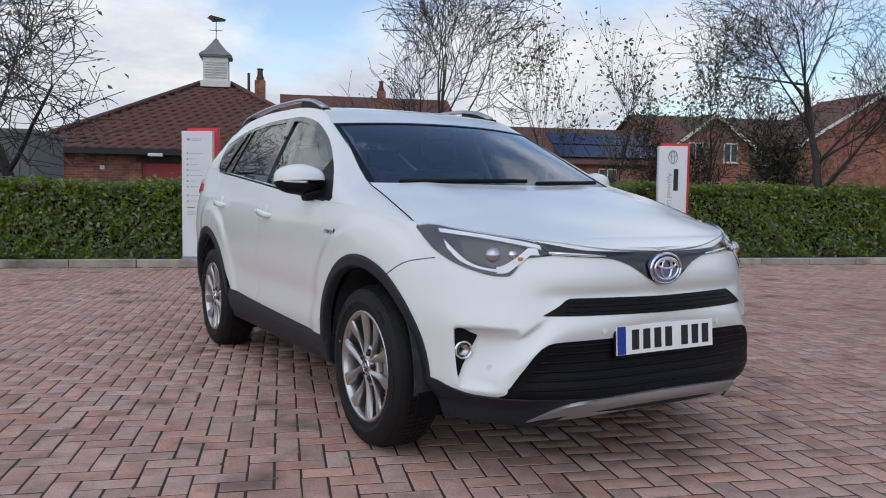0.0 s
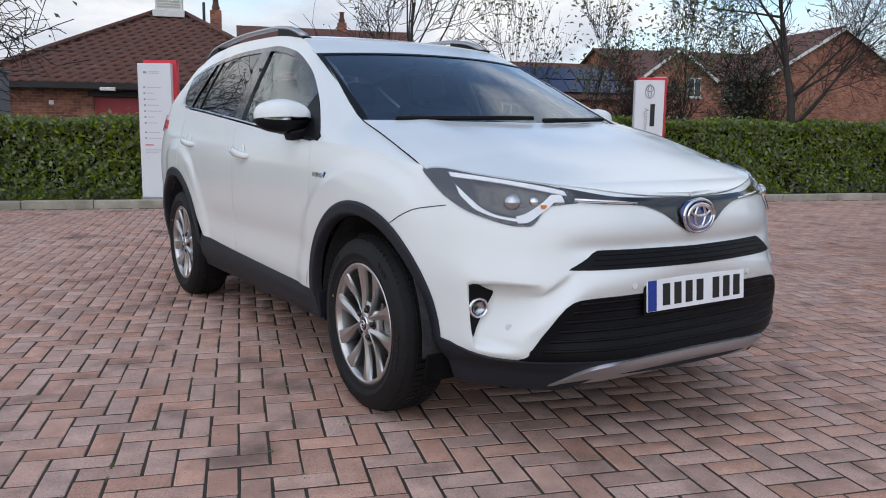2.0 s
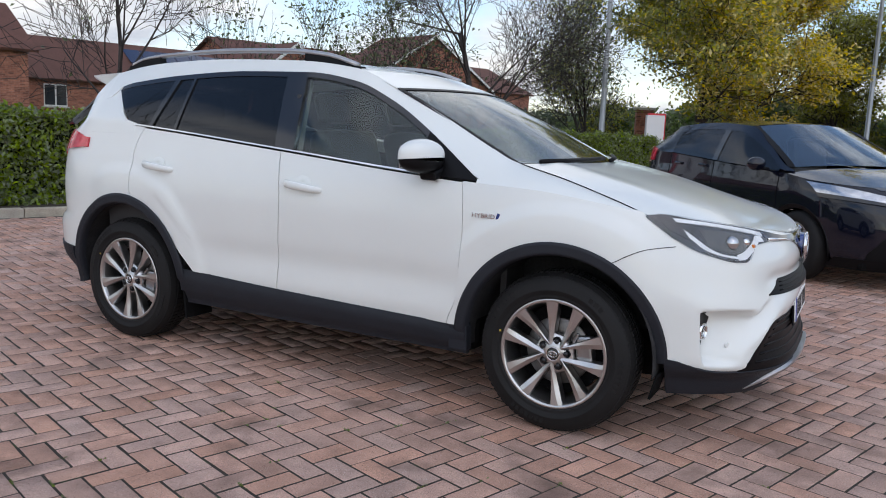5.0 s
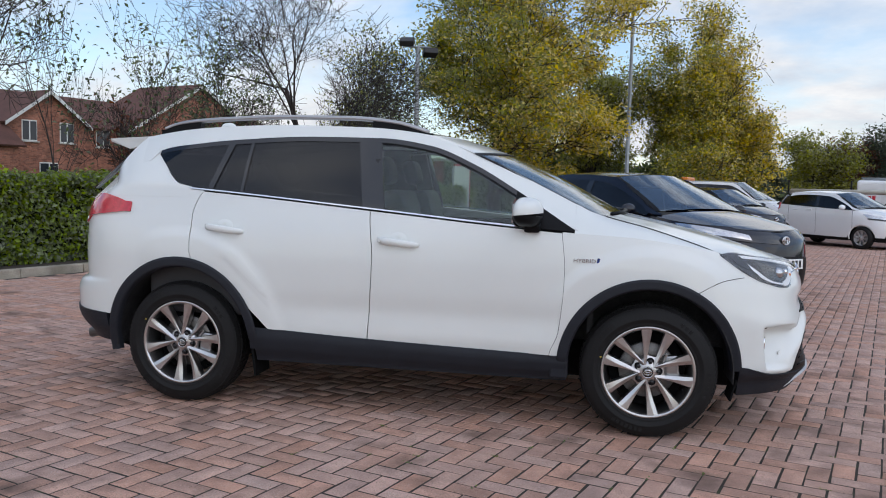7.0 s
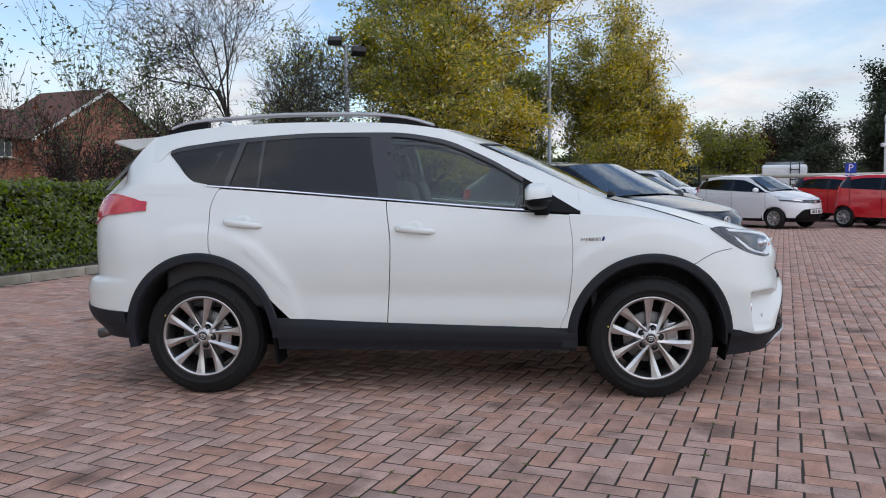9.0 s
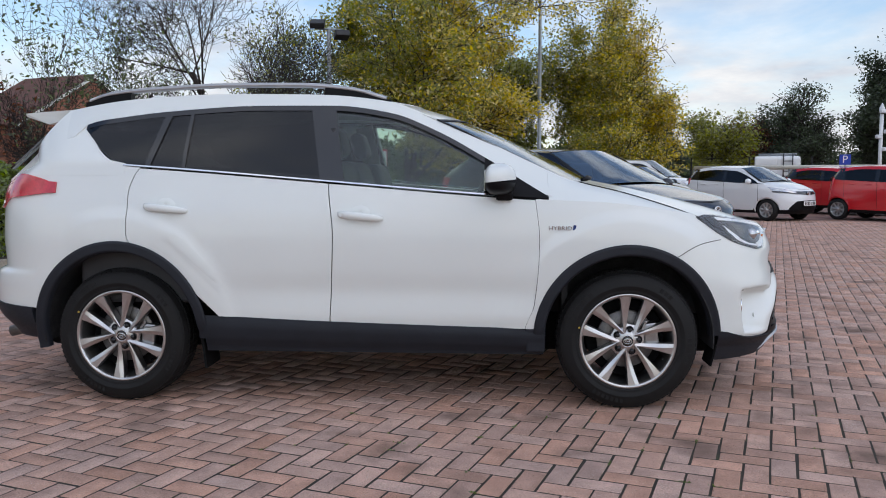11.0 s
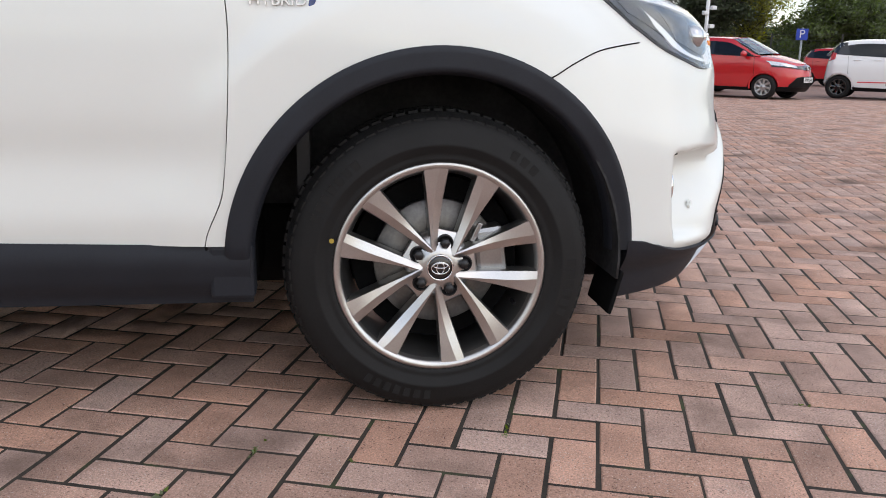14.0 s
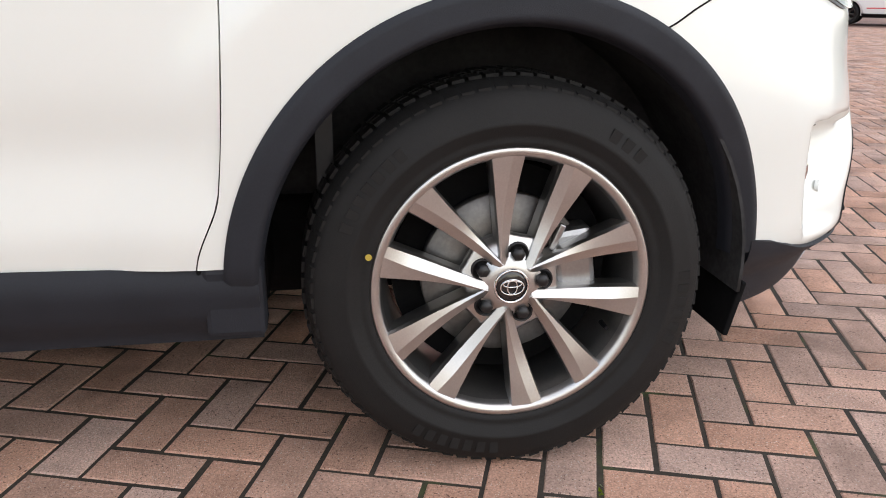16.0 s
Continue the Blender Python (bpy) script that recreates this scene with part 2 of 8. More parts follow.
def box_part(name, size, at, mat, parent, label="", rot=(0, 0, 0), bevel=0.0):
    bm = bmesh.new()
    add_box(bm, size, at, rot, bevel)
    return part(name, bm, mat, parent, label)


def tube(name, pts, radius, mat, parent=None, label="", seg=6):
    """A round bar along points; radius may be a list."""
    pts = [Vector(p) for p in pts]
    verts, faces = [], []
    for i, p in enumerate(pts):
        d = (pts[min(i + 1, len(pts) - 1)] - pts[max(i - 1, 0)]).normalized()
        a = d.orthogonal().normalized() if i == 0 else (a - d * a.dot(d)).normalized()
        b = d.cross(a)
        r = radius[i] if isinstance(radius, (list, tuple)) else radius
        for k in range(seg):
            t = 2 * math.pi * k / seg
            verts.append(p + (a * math.cos(t) + b * math.sin(t)) * r)
        if i:
            o = (i - 1) * seg
            for k in range(seg):
                faces.append((o + k, o + (k + 1) % seg, o + seg + (k + 1) % seg, o + seg + k))
    faces.append(tuple(range(seg))[::-1])
    faces.append(tuple((len(pts) - 1) * seg + k for k in range(seg)))
    return link(name, mesh_of(name, verts, faces, mat), parent, label)


def lathe_mesh(name, profile, mat, seg=48, axis="Y"):
    """Turn (radius, along) points about the axis."""
    verts, faces = [], []
    for k in range(seg):
        t = 2 * math.pi * k / seg
        for r, y in profile:
            verts.append((r * math.cos(t), y, r * math.sin(t)) if axis == "Y" else (r * math.cos(t), r * math.sin(t), y))
    n = len(profile)
    for k in range(seg):
        o, q = k * n, ((k + 1) % seg) * n
        for i in range(n - 1):
            faces.append((o + i, o + i + 1, q + i + 1, q + i))
    return mesh_of(name, verts, faces, mat)


def spline(pairs):
    """A smooth curve through (x, value) pairs that does not overshoot."""
    xs, ys = np.array([p[0] for p in pairs], float), np.array([p[1] for p in pairs], float)
    h, d = np.diff(xs), np.diff(ys) / np.diff(xs)
    m = np.zeros(len(xs))
    m[0], m[-1] = d[0], d[-1]
    for i in range(1, len(xs) - 1):
        if d[i - 1] * d[i] > 0:
            w1, w2 = 2 * h[i] + h[i - 1], h[i] + 2 * h[i - 1]
            m[i] = (w1 + w2) / (w1 / d[i - 1] + w2 / d[i])

    def f(x):
        if x <= xs[0]:
            return float(ys[0])
        if x >= xs[-1]:
            return float(ys[-1])
        i = int(np.searchsorted(xs, x)) - 1
        t = (x - xs[i]) / h[i]
        return float(ys[i] * (1 + 2 * t) * (1 - t) ** 2 + m[i] * h[i] * t * (1 - t) ** 2 + ys[i + 1] * t * t * (3 - 2 * t) + m[i + 1] * h[i] * t * t * (t - 1))
    return f


def lerp(a, b, t):
    return a + (b - a) * t


def smooth01(t):
    t = min(1.0, max(0.0, t))
    return t * t * (3 - 2 * t)


def shell(name, fn, us, vs, mat, parent, label="", out=0.0, thick=0.004, flip=False, turn=False):
    """A panel with thickness: fn(u, v) gives the surface, out lifts it off, flip mirrors it to the other side of the car."""
    P = np.array([[tuple(fn(u, v)) for v in vs] for u in us], float)
    if flip:
        P[:, :, 1] *= -1
    du, dv = np.gradient(P, axis=0), np.gradient(P, axis=1)
    N = np.cross(du, dv)
    N /= np.maximum(np.linalg.norm(N, axis=2, keepdims=True), 1e-9)
    if flip != turn:
        N = -N
    nu, nv = len(us), len(vs)
    A = (P + N * out).reshape(-1, 3)
    B = (P + N * (out - thick)).reshape(-1, 3)
    verts = np.concatenate([A, B]).tolist()
    faces = []
    k = nu * nv
    rev = flip != turn
    for i in range(nu - 1):
        for j in range(nv - 1):
            a, b, c, d = i * nv + j, (i + 1) * nv + j, (i + 1) * nv + j + 1, i * nv + j + 1
            f = (a, b, c, d)
            g = (k + d, k + c, k + b, k + a)
            faces += [f[::-1], g[::-1]] if rev else [f, g]
    ring = [i * nv for i in range(nu)] + [(nu - 1) * nv + j for j in range(1, nv)] + [i * nv + nv - 1 for i in range(nu - 2, -1, -1)] + [j for j in range(nv - 2, 0, -1)]
    o = len(verts)
    verts += [verts[i] for i in ring] + [verts[k + i] for i in ring]
    m = len(ring)
    for i in range(m):
        q = (o + i, o + m + i, o + m + (i + 1) % m, o + (i + 1) % m)
        faces.append(q[::-1] if rev else q)
    return link(name, mesh_of(name, verts, faces, mat), parent, label)


def span(a, b, n):
    return [a + (b - a) * i / (n - 1) for i in range(n)]

# ---- setting ----
KA = radians(71.5)                       # the kerb, the paving and the buildings share this heading
KE = Vector((math.cos(KA), math.sin(KA), 0))
KN = Vector((-math.sin(KA), math.cos(KA), 0))      # away from the car park
K0 = Vector((-7.55, 0, 0))


def kerb_at(s, back=0.0, z=0.0):
    """s metres along the kerb, back metres behind its front edge."""
    p = K0 + KE * s + KN * back
    return Vector((p.x, p.y, z))


KROT = math.degrees(KA) - 90             # heading of a thing whose local y runs along the kerb

BRICK = material("red_brick", (0.30, 0.115, 0.075), 0.85, var=0.3, scale=3.5, fine=40, bump=0.4, bump_scale=120, pieces=0.25)
MORTAR = material("mortar", (0.33, 0.29, 0.25), 0.95, var=0.15, scale=5, fine=80)
ROOF_TILE = material("brown_roof_tile", (0.125, 0.054, 0.038), 0.85, var=0.16, scale=1.2, fine=14, bump=0.3, bump_scale=60, pieces=0.05)
SLATE = material("grey_slate", (0.07, 0.075, 0.085), 0.6, var=0.2, scale=2, fine=30)
SOLAR = material("solar_panel_glass", (0.012, 0.02, 0.06), 0.12, var=0.1, scale=4, fine=0, coat=0.5)
WHITE_WOOD = material("white_painted_wood", (0.74, 0.73, 0.68), 0.55, var=0.06, scale=5, fine=40)
LEAD = material("lead_sheet", (0.21, 0.22, 0.22), 0.55, 0.2, var=0.15, scale=6, fine=40)
GREY_PANEL = material("grey_metal_panel", (0.17, 0.18, 0.19), 0.55, var=0.08, scale=2, fine=30)
RED_DOOR = material("red_painted_door", (0.42, 0.05, 0.055), 0.5, var=0.06, scale=4, fine=30)
DARK_WOOD = material("dark_fascia", (0.02, 0.017, 0.015), 0.6, var=0.1, scale=4, fine=30)
PAVER = material("red_clay_paver", (0.66, 0.405, 0.313), 0.92, var=0.2, scale=7, fine=230, fine_var=0.34, bump=0.6, bump_scale=420, pieces=0.12, dirt=(0.19, 0.125, 0.10), dirt_amount=0.36, spec=0.2, specks=(0.70, 0.60, 0.53))
JOINT = material("sandy_joint", (0.046, 0.036, 0.027), 0.95, var=0.35, scale=5, fine=140, dirt=(0.05, 0.07, 0.02), dirt_amount=0.25)
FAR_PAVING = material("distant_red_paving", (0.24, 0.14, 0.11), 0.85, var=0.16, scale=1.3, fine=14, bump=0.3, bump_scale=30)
KERBSTONE = material("concrete_kerb", (0.44, 0.39, 0.31), 0.85, var=0.22, scale=4, fine=90, bump=0.3, bump_scale=200, pieces=0.08, dirt=(0.14, 0.13, 0.09), dirt_amount=0.25)
SOIL = material("leafy_soil", (0.055, 0.042, 0.03), 0.95, var=0.4, scale=9, fine=60, bump=0.6, bump_scale=60)
GRASS = material("rough_grass", (0.055, 0.085, 0.025), 0.9, var=0.3, scale=0.6, fine=12, bump=0.4, bump_scale=20)
BARK = material("grey_brown_bark", (0.045, 0.036, 0.031), 0.9, var=0.3, scale=7, fine=50, bump=0.6, bump_scale=60)
SIGN_WHITE = material("white_sign_panel", (0.72, 0.73, 0.74), 0.4, var=0.03, scale=2, fine=0)
SIGN_GREY = material("grey_sign_print", (0.3, 0.31, 0.32), 0.5, var=0.03, scale=4, fine=0)
SIGN_PALE = material("pale_grey_print", (0.52, 0.53, 0.54), 0.5, var=0.03, scale=4, fine=0)
SIGN_RED = material("red_sign_panel", (0.62, 0.03, 0.045), 0.4, var=0.04, scale=3, fine=0)
GALVANISED = material("galvanised_steel", (0.32, 0.34, 0.35), 0.45, 0.7, var=0.1, scale=5, fine=60)
DARK_METAL = material("dark_metal", (0.03, 0.03, 0.032), 0.5, 0.3, var=0.1, scale=5, fine=60)
SIGN_BLUE = material("blue_sign", (0.02, 0.06, 0.42), 0.4, var=0.03, scale=3, fine=0)
CREAM = material("cream_render", (0.55, 0.52, 0.45), 0.8, var=0.1, scale=2, fine=30)
WINDOW_DARK = material("dark_window_glass", (0.02, 0.024, 0.03), 0.08, var=0.1, scale=2, fine=0, coat=0.4)


def leaf_material(name, color, var=0.2, pieces=0.28):
    m = material(name, color, 0.55, var=var, scale=1.5, fine=25, fine_var=0.12, pieces=pieces)
    n, l = m.node_tree.nodes, m.node_tree.links
    b, out = n["Principled BSDF"], n["Material Output"]
    thin, mix = n.new("ShaderNodeBsdfTranslucent"), n.new("ShaderNodeMixShader")
    l.new(b.inputs["Base Color"].links[0].from_socket, thin.inputs["Color"])
    mix.inputs[0].default_value = 0.5
    l.new(b.outputs[0], mix.inputs[1]); l.new(thin.outputs[0], mix.inputs[2]); l.new(mix.outputs[0], out.inputs["Surface"])
    return m


HEDGE_LEAF = leaf_material("laurel_leaf", (0.225, 0.30, 0.045), 0.5, 0.4)
HEDGE_LEAF.node_tree.nodes["Principled BSDF"].inputs["Roughness"].default_value = 0.32
MOSS_LEAF = leaf_material("joint_moss", (0.16, 0.22, 0.05))
# near-black colour puts the shade between the leaves into the hedge's core
HEDGE_CORE = material("hedge_gap_shade", (0.014, 0.018, 0.009), 0.95, var=0.4, scale=12, fine=40, spec=0.1)
YELLOW_LEAF = leaf_material("autumn_yellow_leaf", (0.80, 0.62, 0.05))
OLIVE_LEAF = leaf_material("olive_leaf", (0.34, 0.345, 0.06))
GREEN_LEAF = leaf_material("dull_green_leaf", (0.14, 0.19, 0.06))
DARK_LEAF = leaf_material("dark_green_leaf", (0.085, 0.11, 0.06))
RED_LEAF = leaf_material("russet_leaf", (0.2, 0.075, 0.04))
GREY_LEAF = leaf_material("grey_green_leaf", (0.15, 0.185, 0.085))

# ground sheet to the horizon, with the forecourt as a joint bed just above it
bm = bmesh.new()
bmesh.ops.create_grid(bm, x_segments=8, y_segments=8, size=600)
bmesh.ops.translate(bm, vec=(0, 0, -0.035), verts=bm.verts)
g = part("ground", bm, GRASS, None)
tagged(g, "rough grass ground reaching the horizon", "ground", kind="structure")


def quad_sheet(name, corners, mat, z):
    return link(name, mesh_of(name, [(c[0], c[1], z) for c in corners], [tuple(range(len(corners)))], mat, False))


bed = quad_sheet("paving_bed", [kerb_at(-14, -0.02), kerb_at(-14, -34), kerb_at(60, -34), kerb_at(60, -0.02)], JOINT, -0.0022)
tagged(bed, "sandy bed with dark joints under the brick paving", "paving bed", kind="structure")

# kerb and planting strip
kerb = thing("kerb", "pale concrete kerb edging along the hedge", "kerb", kind="structure")
bm = bmesh.new()
add_box(bm, (0.13, 0.905, 0.22), (0, 0, 0), bevel=0.012)
me = bpy.data.meshes.new("kerbstone"); bm.to_mesh(me); bm.free(); me.materials.append(KERBSTONE)
for i in range(-12, 21):
    o = link("kerbstone", me, kerb)
    p = kerb_at(i * 0.915, 0.065, 0.0)
    o.matrix_world = pose(p.x, p.y, random.uniform(-0.004, 0.004), 0, 0, KROT + random.uniform(-0.2, 0.2))
strip = quad_sheet("planting_bed", [kerb_at(-14, 0.13), kerb_at(60, 0.13), kerb_at(60, 14), kerb_at(-14, 14)], SOIL, 0.07)
tagged(strip, "dark planting bed with fallen leaves", "planting bed", kind="structure")


def leaf_cloud(name, centres, normals, size, mat, parent, rng, label="", jitter=0.6, fold=0.25):
    """Many small folded leaves in one mesh."""
    n = len(centres)
    c = np.asarray(centres, float)
    nn = np.asarray(normals, float) + rng.normal(0, jitter, (n, 3))
    nn /= np.linalg.norm(nn, axis=1, keepdims=True)
    t = rng.normal(0, 1, (n, 3))
    t -= nn * np.sum(t * nn, axis=1, keepdims=True)
    t /= np.linalg.norm(t, axis=1, keepdims=True)
    b = np.cross(nn, t)
    s = size * rng.uniform(0.65, 1.3, (n, 1))
    v = np.empty((n, 4, 3))
    v[:, 0] = c - t * s
    v[:, 1] = c + b * s * 0.5 + nn * s * fold
    v[:, 2] = c + t * s
    v[:, 3] = c - b * s * 0.5 + nn * s * fold
    me = bpy.data.meshes.new(name)
    me.vertices.add(n * 4); me.loops.add(n * 6); me.polygons.add(n * 2)
    me.vertices.foreach_set("co", v.ravel())
    idx = (np.arange(n)[:, None] * 4 + np.array([0, 1, 2, 0, 2, 3])[None, :]).ravel()
    me.loops.foreach_set("vertex_index", idx.astype(np.int32))
    me.polygons.foreach_set("loop_start", np.arange(0, n * 6, 3, dtype=np.int32))
    me.update(calc_edges=True)
    me.validate()
    me.materials.append(mat)
    return link(name, me, parent, label)


def hedge(s0, s1, back0, back1, height, leaves, size, label, m=None, base=0.07):
    """A clipped hedge: a core coloured near black for shaded gaps, and a skin of leaves, a little uneven."""
    rng = np.random.default_rng(7 + int(abs(s0) * 10))
    top = thing("hedge", label, "hedge")
    L, D = s1 - s0, back1 - back0
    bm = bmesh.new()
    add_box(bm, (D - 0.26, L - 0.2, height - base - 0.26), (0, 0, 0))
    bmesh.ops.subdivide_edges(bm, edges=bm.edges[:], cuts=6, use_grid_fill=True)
    core = part("twig_core", bm, HEDGE_CORE, top, "dark core box, coloured as shade between the leaves")
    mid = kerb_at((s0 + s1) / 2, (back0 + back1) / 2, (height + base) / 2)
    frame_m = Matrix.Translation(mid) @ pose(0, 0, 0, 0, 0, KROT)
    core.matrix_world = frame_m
    H = height - base
    # faces seen: front, top, ends
    areas = [L * H, L * D, D * H * 0.5, D * H * 0.5]
    tot = sum(areas)
    C, N = [], []
    for k, a in enumerate(areas):
        n = int(leaves * a / tot)
        u, w = rng.uniform(-0.5, 0.5, n), rng.uniform(-0.5, 0.5, n)
        wob = 0.03 * np.sin(u * L * 3.1) + 0.035 * np.sin(w * 9 + u * L * 5.3) + 0.02 * np.sin(w * 23 - u * L * 17) + rng.normal(0, 0.045, n) - 0.025
        if k == 0:
            C.append(np.stack([D / 2 - 0.05 + wob, u * L, w * H], 1)); N.append(np.tile((1, 0, 0.5), (n, 1)))
        elif k == 1:
            C.append(np.stack([w * D, u * L, H / 2 - 0.04 + wob], 1)); N.append(np.tile((0.1, 0, 1.0), (n, 1)))
        else:
            sgn = 1 if k == 2 else -1
            C.append(np.stack([w * D, sgn * (L / 2 - 0.04) + wob, u * H], 1)); N.append(np.tile((0, sgn, 0.4), (n, 1)))
    cl = leaf_cloud("foliage", np.concatenate(C), np.concatenate(N), size, HEDGE_LEAF, top, rng, "glossy green leaves", jitter=0.75)
    cl.matrix_world = frame_m
    return top


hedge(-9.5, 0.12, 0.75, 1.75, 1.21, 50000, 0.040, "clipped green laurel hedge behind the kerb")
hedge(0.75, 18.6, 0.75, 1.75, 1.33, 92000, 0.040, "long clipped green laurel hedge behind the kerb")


# ---- sign totems ----
def sign_totem(p, turn, style):
    t = thing("sign_totem", "tall white sign totem with red edge beside the hedge" if style else "tall white information totem with red edge beside the hedge", "sign", "sign totems")
    W, H, D = 0.47, 1.90, 0.16
    box_part("panel", (D, W, H), (0, 0, H / 2), SIGN_WHITE, t, "white panel", bevel=0.006)
    box_part("edge", (D * 0.6, W, H + 0.05), (-0.055, 0.055, (H + 0.05) / 2), SIGN_RED, t, "red backing panel", bevel=0.004)
    box_part("plinth", (D + 0.04, W + 0.06, 0.05), (-0.01, 0.02, 0.012), GALVANISED, t, "steel plinth", bevel=0.004)
    x = D / 2 + 0.002
    if style == 0:
        box_part("mark", (0.003, 0.05, 0.03), (x, -0.13, H - 0.125), SIGN_GREY, t, "small grey emblem shape")
        for k in range(2):
            box_part("bar", (0.003, 0.16 - 0.02 * k, 0.012), (x, 0.0 - 0.01 * k, H - 0.115 - 0.022 * k), SIGN_PALE, t)
        for k in range(9):
            z = H - 0.33 - 0.082 * k - (0.05 if k > 6 else 0)
            box_part("bullet", (0.003, 0.026, 0.026), (x, -0.145, z), SIGN_GREY, t)
            box_part("bar", (0.003, 0.2 - 0.035 * ((k * 3) % 4), 0.012), (x, -0.01 - 0.017 * ((k * 3) % 4), z), SIGN_PALE, t)
        box_part("bar", (0.003, 0.12, 0.014), (x, -0.1, H - 1.13), SIGN_RED, t)
        for k in range(3):
            box_part("bar", (0.003, 0.27 - 0.04 * k, 0.01), (x, -0.025 - 0.02 * k, H - 1.19 - 0.024 * k), SIGN_PALE, t)
    t.matrix_world = pose(p[0], p[1], p[2], 0, 0, turn)
    return t


# ---- sign writing ----
def text_mesh(body, size, mat, depth=0.002, align="CENTER"):
    cu = bpy.data.curves.new("writing", "FONT")
    cu.body, cu.size, cu.extrude, cu.align_x, cu.align_y, cu.resolution_u = body, size, depth, align, "CENTER", 3
    tmp = bpy.data.objects.new("writing", cu)
    scene.collection.objects.link(tmp)
    dg = bpy.context.evaluated_depsgraph_get()
    me = bpy.data.meshes.new_from_object(tmp.evaluated_get(dg))
    bpy.data.objects.remove(tmp)
    me.materials.clear(); me.materials.append(mat)
    return me


s1 = sign_totem((-7.69, 0.47, 0.10), -35, 0)
s2 = sign_totem((-5.25, 7.7, 0.07), -35, 1)

# ---- the white car ----
import functools


class Body:
    """Surfaces of a car that faces +x, from a few profile curves. y is the half width."""

    def __init__(self, w, xf, xr, x0, xr0, nf, nr, belt, sill, arches, roofz, roofy, apillar, hatch, hoodz, hood_edge, bump=None):
        self.w, self.xf, self.xr = spline(w), spline(xf), spline(xr)
        self.x0, self.xr0, self.nf, self.nr = x0, xr0, nf, nr
        self.belt, self.sill, self.arches = spline(belt), spline(sill), arches
        self.roofz, self.roofy = spline(roofz), spline(roofy)
        self.ap_x, self.hatch_x = spline([(z, x) for x, z in sorted(apillar, key=lambda p: p[1])]), spline([(z, x) for x, z in sorted(hatch, key=lambda p: p[1])])
        self.hoodz, self.hood_edge = spline(hoodz), spline(hood_edge)
        self.bump = bump
        self.cheek = 0.0
        self.flare = 0.0
        self.ranges = {}

    def n_front(self, z):
        """How square the nose is in plan; the lower bumper may be squarer."""
        return self.nf + self.cheek * smooth01((z - 0.30) / 0.08) * smooth01((0.88 - z) / 0.30)

    def side_y(self, x, z):
        w = self.w(z)
        if x > self.x0:
            q, n = min(1.0, (x - self.x0) / (self.xf(z) - self.x0)), self.n_front(z)
            return w * (1 - q ** n) ** (1 / n)
        if x < self.xr0:
            q = min(1.0, (self.xr0 - x) / (self.xr0 - self.xr(z)))
            return w * (1 - q ** self.nr) ** (1 / self.nr)
        return w

    def side(self, x, z):
        return (x, -self.side_y(x, z) - self.flared(x, z), z)

    def flared(self, x, z):
        """The swell of the body round each wheel arch, fading out towards the nose and tail."""
        out = 0.0
        for (cx, cz, rx, rz) in self.arches:
            r = math.hypot((x - cx) / rx, (z - cz) / rz)
            if self.flare and r < 1.42 and z > 0.4:
                out += self.flare * smooth01((1.38 - r) / 0.16)
        return out * smooth01((1.79 - x) / 0.16) * smooth01((x + 1.62) / 0.16)

    def front(self, y, z):
        c, n = min(1.0, abs(y) / self.w(z)), self.n_front(z)
        x = self.x0 + (self.xf(z) - self.x0) * (1 - c ** n) ** (1 / n)
        if self.bump:
            x += self.bump(c, z, x)
        return (x, y, z)

    def green_y(self, x, z):
        """Half width of the cabin above the belt."""
        zb, zr = self.belt(x), self.roofz(x)
        f = min(1.0, max(0.0, (z - zb) / (zr - zb)))
        return lerp(self.side_y(x, zb), self.roofy(x), f ** 1.12)

    def green(self, x, z):
        return (x, -self.green_y(x, z), z)

    def bottom(self, x):
        z = self.sill(x)
        for cx, cz, rx, rz in self.arches:
            q = (x - cx) / rx
            if abs(q) < 1:
                z = max(z, cz + rz * math.sqrt(1 - q * q))
        return z

    def column(self, s):
        """A point maker for one upright line of the lower body: s is x along the flank, past x0 it turns round the nose."""
        if s <= self.x0 and s >= self.xr0:
            return lambda z: self.side(s, z)
        if s > self.x0:
            c = max(0.0, math.cos(min(1.0, s - self.x0) * math.pi / 2)) ** 0.714
            return lambda z: self.front(-c * self.w(z), z)
        th = min(1.0, (self.xr0 - s)) * math.pi / 2
        sx, cy = math.sin(th) ** (2 / self.nr), max(0.0, math.cos(th)) ** (2 / self.nr)
        return lambda z: (self.xr0 - (self.xr0 - self.xr(z)) * sx, -self.w(z) * cy, z)

    def col_range(self, s, top):
        key = (s, top)
        if key in self.ranges:
            return self.ranges[key]
        f = self.column(s)
        z = 0.95
        while z > 0.22 and z > self.bottom(f(z)[0]):
            z -= 0.01
        a, b = z, z + 0.01
        for _ in range(14):
            z = 0.5 * (a + b)
            if z > self.bottom(f(z)[0]):
                b = z
            else:
                a = z
        zt = 1.0
        for _ in range(6):
            p = f(zt)
            zt = top(p[0], abs(p[1]))
        self.ranges[key] = (f, z, zt)
        return f, z, zt


